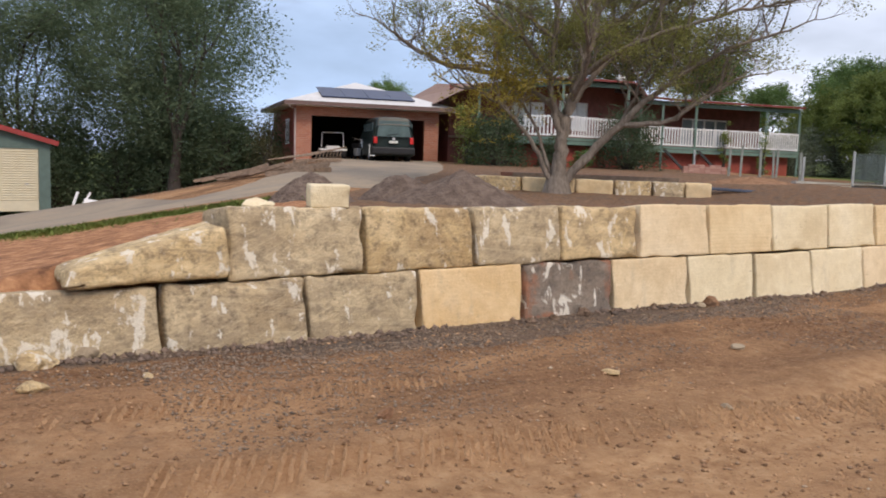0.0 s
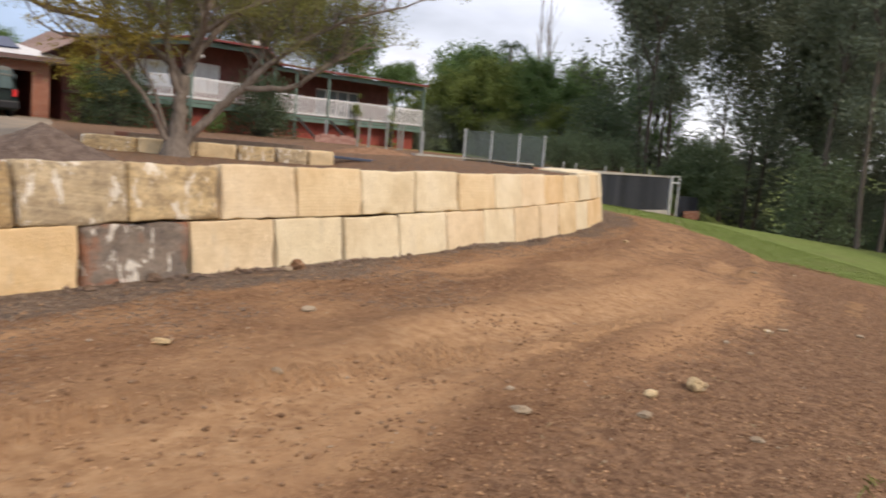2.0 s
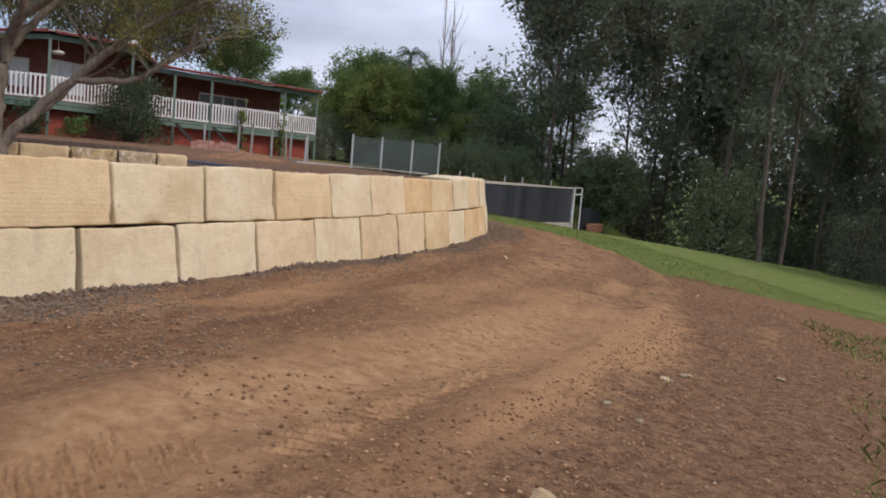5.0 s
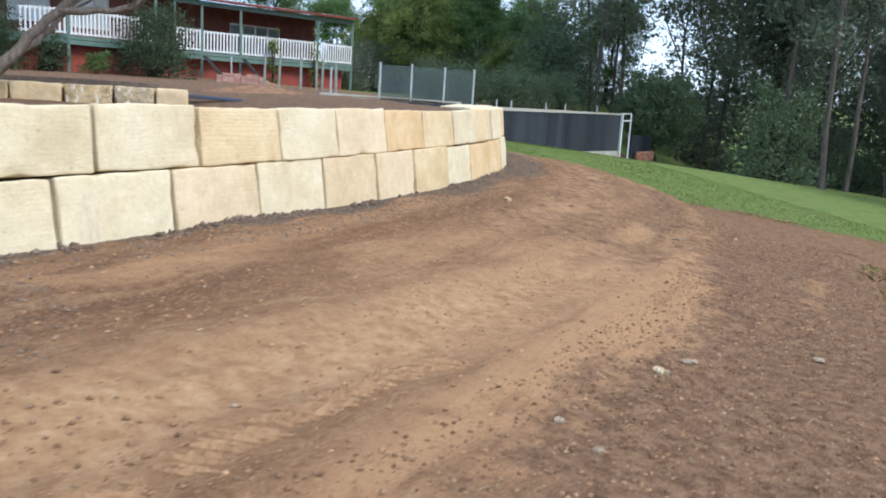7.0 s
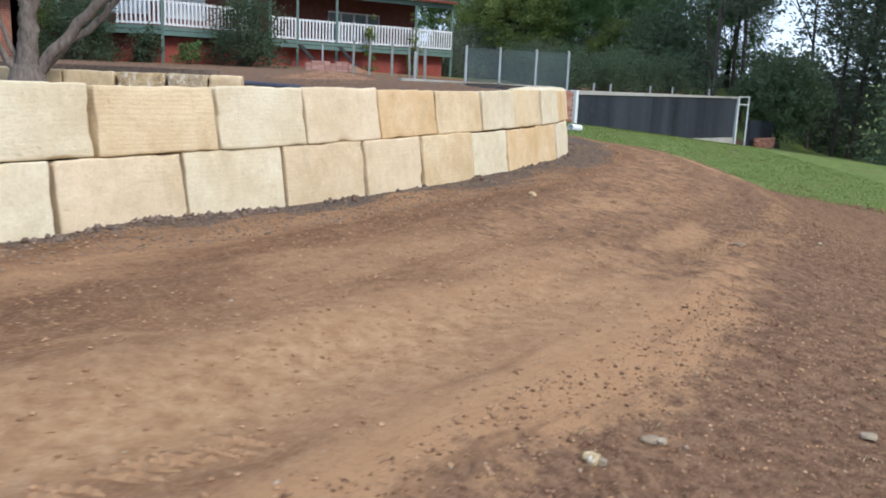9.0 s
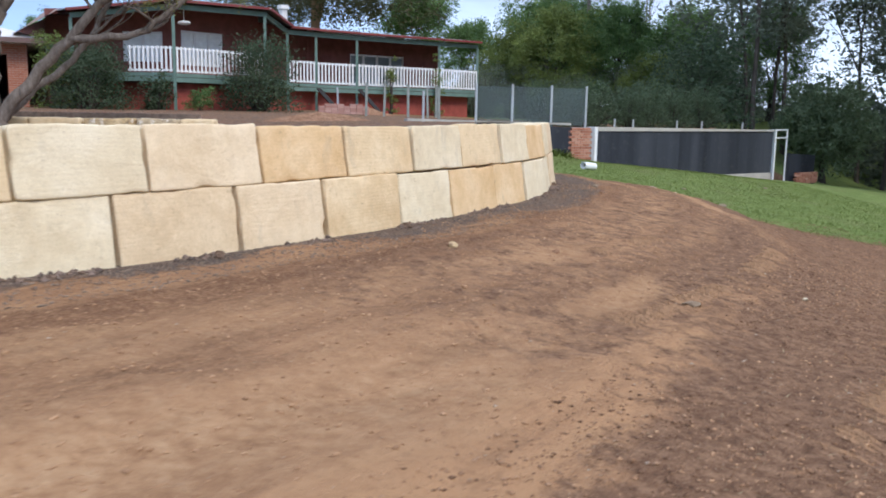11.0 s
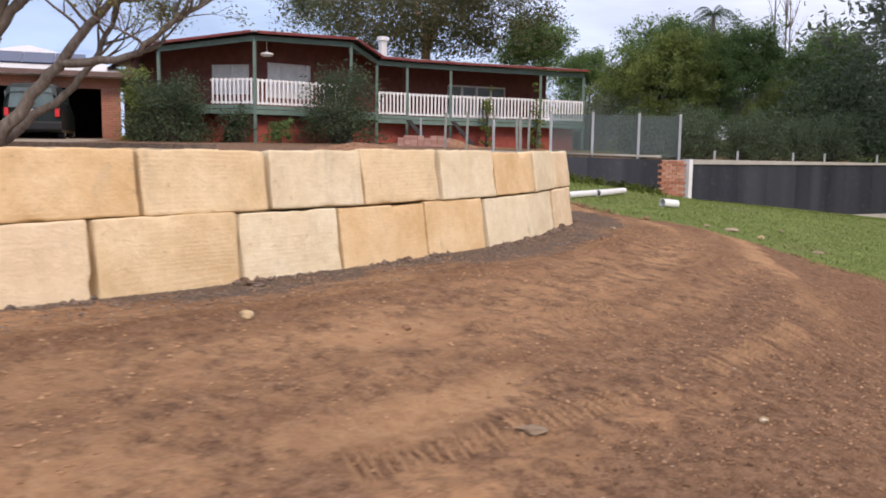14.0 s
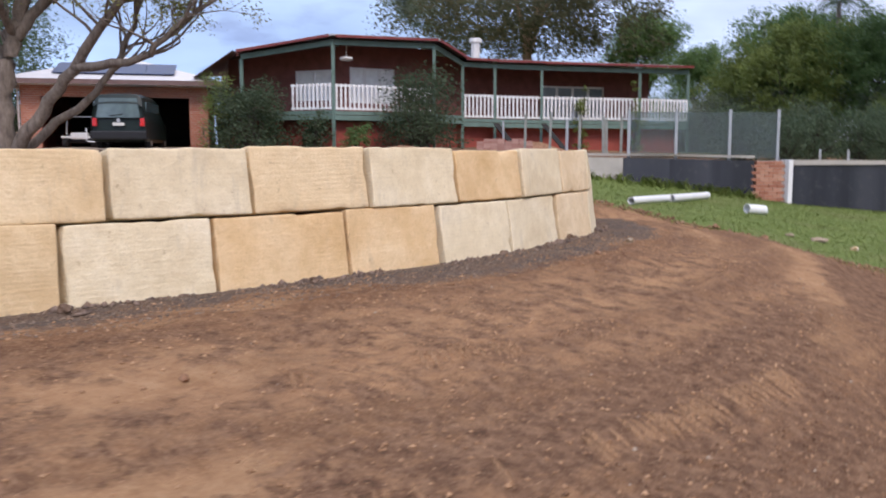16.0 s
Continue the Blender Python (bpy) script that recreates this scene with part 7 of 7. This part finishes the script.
part("tank_and_seat", boxed(-0.13, 0.3, 0.62, 0.13, 1.25, 0.84, bevel=0.06), M_BLACKPLASTIC, mo)
part("engine", boxed(-0.15, 0.4, 0.25, 0.15, 0.9, 0.6, bevel=0.04), M_STEEL, mo)

# ---- timber and stakes about the yard ----
rt = random.Random(77)


def plank(a, b, w, h, mt, label, group, name="plank"):
    a, b = Vector(a), Vector(b)
    bm = bmesh.new()
    box(bm, 0, -w / 2, 0, (b - a).length, w / 2, h, bevel=0.008)
    q = (b - a).to_track_quat("X", "Z").to_matrix().to_4x4()
    return solo(name, bm, mt, label, "timber", group, at=Matrix.Translation(a) @ q)


M_REDTIMBER = simple("red_brown_sleeper", (0.26, 0.115, 0.075), 0.85, var=0.3, scale=6, bump=0.4)
M_BLUEBAR = simple("blue_grey_bar", (0.07, 0.085, 0.12), 0.5, 0.3)
for i in range(7):
    lay, k = divmod(i, 4)
    x0 = -0.6 + rt.uniform(-0.3, 0.5) + lay * 0.7
    y0 = 23.0 + k * 0.26
    z = gz(2.5, 22.8) + 0.02 + lay * 0.125
    plank((x0, y0 - 0.14 * x0, z), (x0 + rt.uniform(3.6, 4.8), y0 - 0.14 * (x0 + 4) + rt.uniform(-0.05, 0.05), z + rt.uniform(-0.02, 0.02)), 0.22, 0.12, M_REDTIMBER if i % 4 else M_TIMBER, "long red-brown timber sleeper stacked behind the stone wall", "stacked sleepers", "sleeper")
for i in range(5):
    x0 = 3.4 + rt.uniform(-0.3, 0.5)
    plank((x0, 21.2 + i * 0.09, gz(4.5, 21.4) + 0.16 + rt.uniform(0, 0.1)), (x0 + 3.0, 21.1 + i * 0.1, gz(4.5, 21.4) + 0.12), 0.05, 0.05, M_BLUEBAR, "blue-grey steel bar lying across the stack", "steel bars", "steel_bar")
stack_at = Matrix.Translation((9.1, 35.6, gz(9.1, 35.6))) @ pose(0, 0, 0, 0, 0, 4)
stack = thing("brick_stack", "neat stack of pinkish bricks near the verandah", "bricks", at=stack_at)
pink_me = mesh_from("brick", boxed(-0.113, -0.055, -0.037, 0.113, 0.055, 0.037, bevel=0.006), brick_paint("pink_brick", (0.36, 0.19, 0.15), (0.43, 0.25, 0.20), (0.50, 0.31, 0.25)))
for row in range(5):
    for c in range(8):
        for dd in range(2):
            if row == 4 and c in (0, 4, 7):
                continue
            ob = new("brick", pink_me)
            ob.parent = stack
            ob.matrix_basis = pose(c * 0.236 - 0.83 + rt.uniform(-0.006, 0.006), dd * 0.118, 0.037 + row * 0.0765, 0, 0, rt.uniform(-1.5, 1.5))
# jumbled timbers beside the drive
for i in range(16):
    u = rt.random()
    x, y = -10.3 + 3.4 * u, 25.9 - 2.6 * u + rt.uniform(-0.3, 0.6)
    a = radians(rt.uniform(-45, 10))
    ln = rt.uniform(0.9, 2.4)
    z = gz(x, y)
    plank((x, y, z + 0.02 + rt.uniform(0, 0.14)), (x + ln * math.cos(a), y + ln * math.sin(a), gz(x + ln * math.cos(a), y + ln * math.sin(a)) + rt.uniform(0.05, 0.28)), rt.uniform(0.08, 0.2), rt.uniform(0.05, 0.14), M_TIMBER, "weathered timber offcut in a jumbled pile by the drive", "jumbled timbers", "timber_offcut")
for i in range(7):
    x, y = -7.2 + 0.14 * i, 29.6 + 0.45 * i
    z = gz(x, y)
    plank((x - 1.2, y - 0.5, z + 0.10 + 0.03 * i), (x + 0.3, y + 0.2, z + 0.32 + 0.05 * i), 0.12, 0.04, M_TIMBER, "grey timber paling leaning in a loose stack", "loose palings", "paling")
for i in range(8):
    x, y = -6.75 + 0.09 * i, 29.3 + 0.22 * i
    z = gz(x, y)
    plank((x, y, z - 0.02), (x + 0.14, y + 0.04, z + 0.52), 0.09, 0.025, M_TIMBER, "grey upright paling of a low broken fence panel", "loose palings", "paling")
plank((-7.4, 28.9, gz(-7.4, 28.9) + 0.06), (-6.0, 30.6, gz(-6, 30.6) + 0.10), 0.18, 0.12, M_TIMBER, "long weathered timber beam lying beside the drive", "jumbled timbers", "timber_beam")
M_GREYPOST = simple("grey_green_post", (0.25, 0.27, 0.24), 0.7, var=0.2, scale=6)
# stakes and props in front of the verandah
for x, y, h, r in ((11.0, 29.6, 0.95, 0.035), (12.2, 33.0, 1.15, 0.045), (9.8, 34.5, 1.2, 0.04), (10.6, 35.5, 1.3, 0.04), (11.6, 36.0, 1.25, 0.045), (12.6, 37.2, 1.2, 0.04), (13.2, 38.5, 1.3, 0.045), (9.0, 37.0, 1.0, 0.035)):
    solo("stake", boxed(-r, -r, -0.15, r, r, h, bevel=0.006), M_STEEL if r < 0.04 else M_GREYPOST, "upright stake standing in the ground before the verandah", "stake", "stakes before the verandah", at=Matrix.Translation((x, y, gz(x, y))) @ pose(0, 0, 0, rt.uniform(-2, 2), rt.uniform(-2, 2), 0))
for (x, y), (x1, y1) in (((8.5, 41.0), (9.3, 40.2)), ((10.4, 41.9), (11.2, 41.1))):
    plank((x, y, 3.15), (x1, y1, gz(x1, y1) + 0.02), 0.3, 0.04, M_SHADE_AND_PLANK, "dark plank propped against the verandah edge", "props under the verandah", "prop")
# verandah lamp
lamp = thing("pendant_lamp", "white disc pendant lamp hanging under the verandah roof", "lamp", at=Matrix.Translation((3.3, 37.35, 5.86)))
bm = bmesh.new()
tube(bm, [(0, 0, 0.04), (0, 0, -0.42)], [0.012, 0.012], 6)
part("cord", bm, M_WEATHERBOARD, lamp)
bm = bmesh.new()
tube(bm, [(0, 0, -0.42), (0, 0, -0.44), (0, 0, -0.50), (0, 0, -0.56)], [0.08, 0.2, 0.25, 0.19], 18)
part("shade", bm, M_WEATHERBOARD, lamp)


# ---- pipes on the lawn ----
def pipe(a, b, r, label):
    a, b = Vector(a), Vector(b)
    d = (b - a).normalized()
    bm = bmesh.new()
    n = 14
    for rr, flip in ((r, False), (r * 0.88, True)):
        ends = []
        q = d.to_track_quat("Z", "Y")
        for p in (a, b):
            ends.append([bm.verts.new(p + q @ Vector((rr * math.cos(2 * math.pi * k / n), rr * math.sin(2 * math.pi * k / n), 0))) for k in range(n)])
        for k in range(n):
            f = (ends[0][k], ends[0][(k + 1) % n], ends[1][(k + 1) % n], ends[1][k])
            bm.faces.new(f[::-1] if flip else f)
        if flip:
            for e0, e1 in zip(outer, ends):
                for k in range(n):
                    bm.faces.new((e0[k], e0[(k + 1) % n], e1[(k + 1) % n], e1[k]))
        outer = ends
    bmesh.ops.recalc_face_normals(bm, faces=bm.faces[:])
    return solo("pipe", bm, M_PVC, label, "pipe", "pipes on the lawn", smooth=False)


def on_lawn(x, y, r):
    return (x, y, gz(x, y) + r)


pipe(on_lawn(12.1, 23.7, 0.075), on_lawn(13.2, 25.6, 0.075), 0.075, "long white plastic pipe lying on the lawn")
pipe(on_lawn(13.1, 25.25, 0.08), on_lawn(14.2, 27.2, 0.08), 0.08, "long white plastic pipe lying on the lawn")
pipe(on_lawn(14.66, 25.3, 0.1), on_lawn(15.08, 25.55, 0.1), 0.1, "short white offcut of plastic pipe on the lawn")
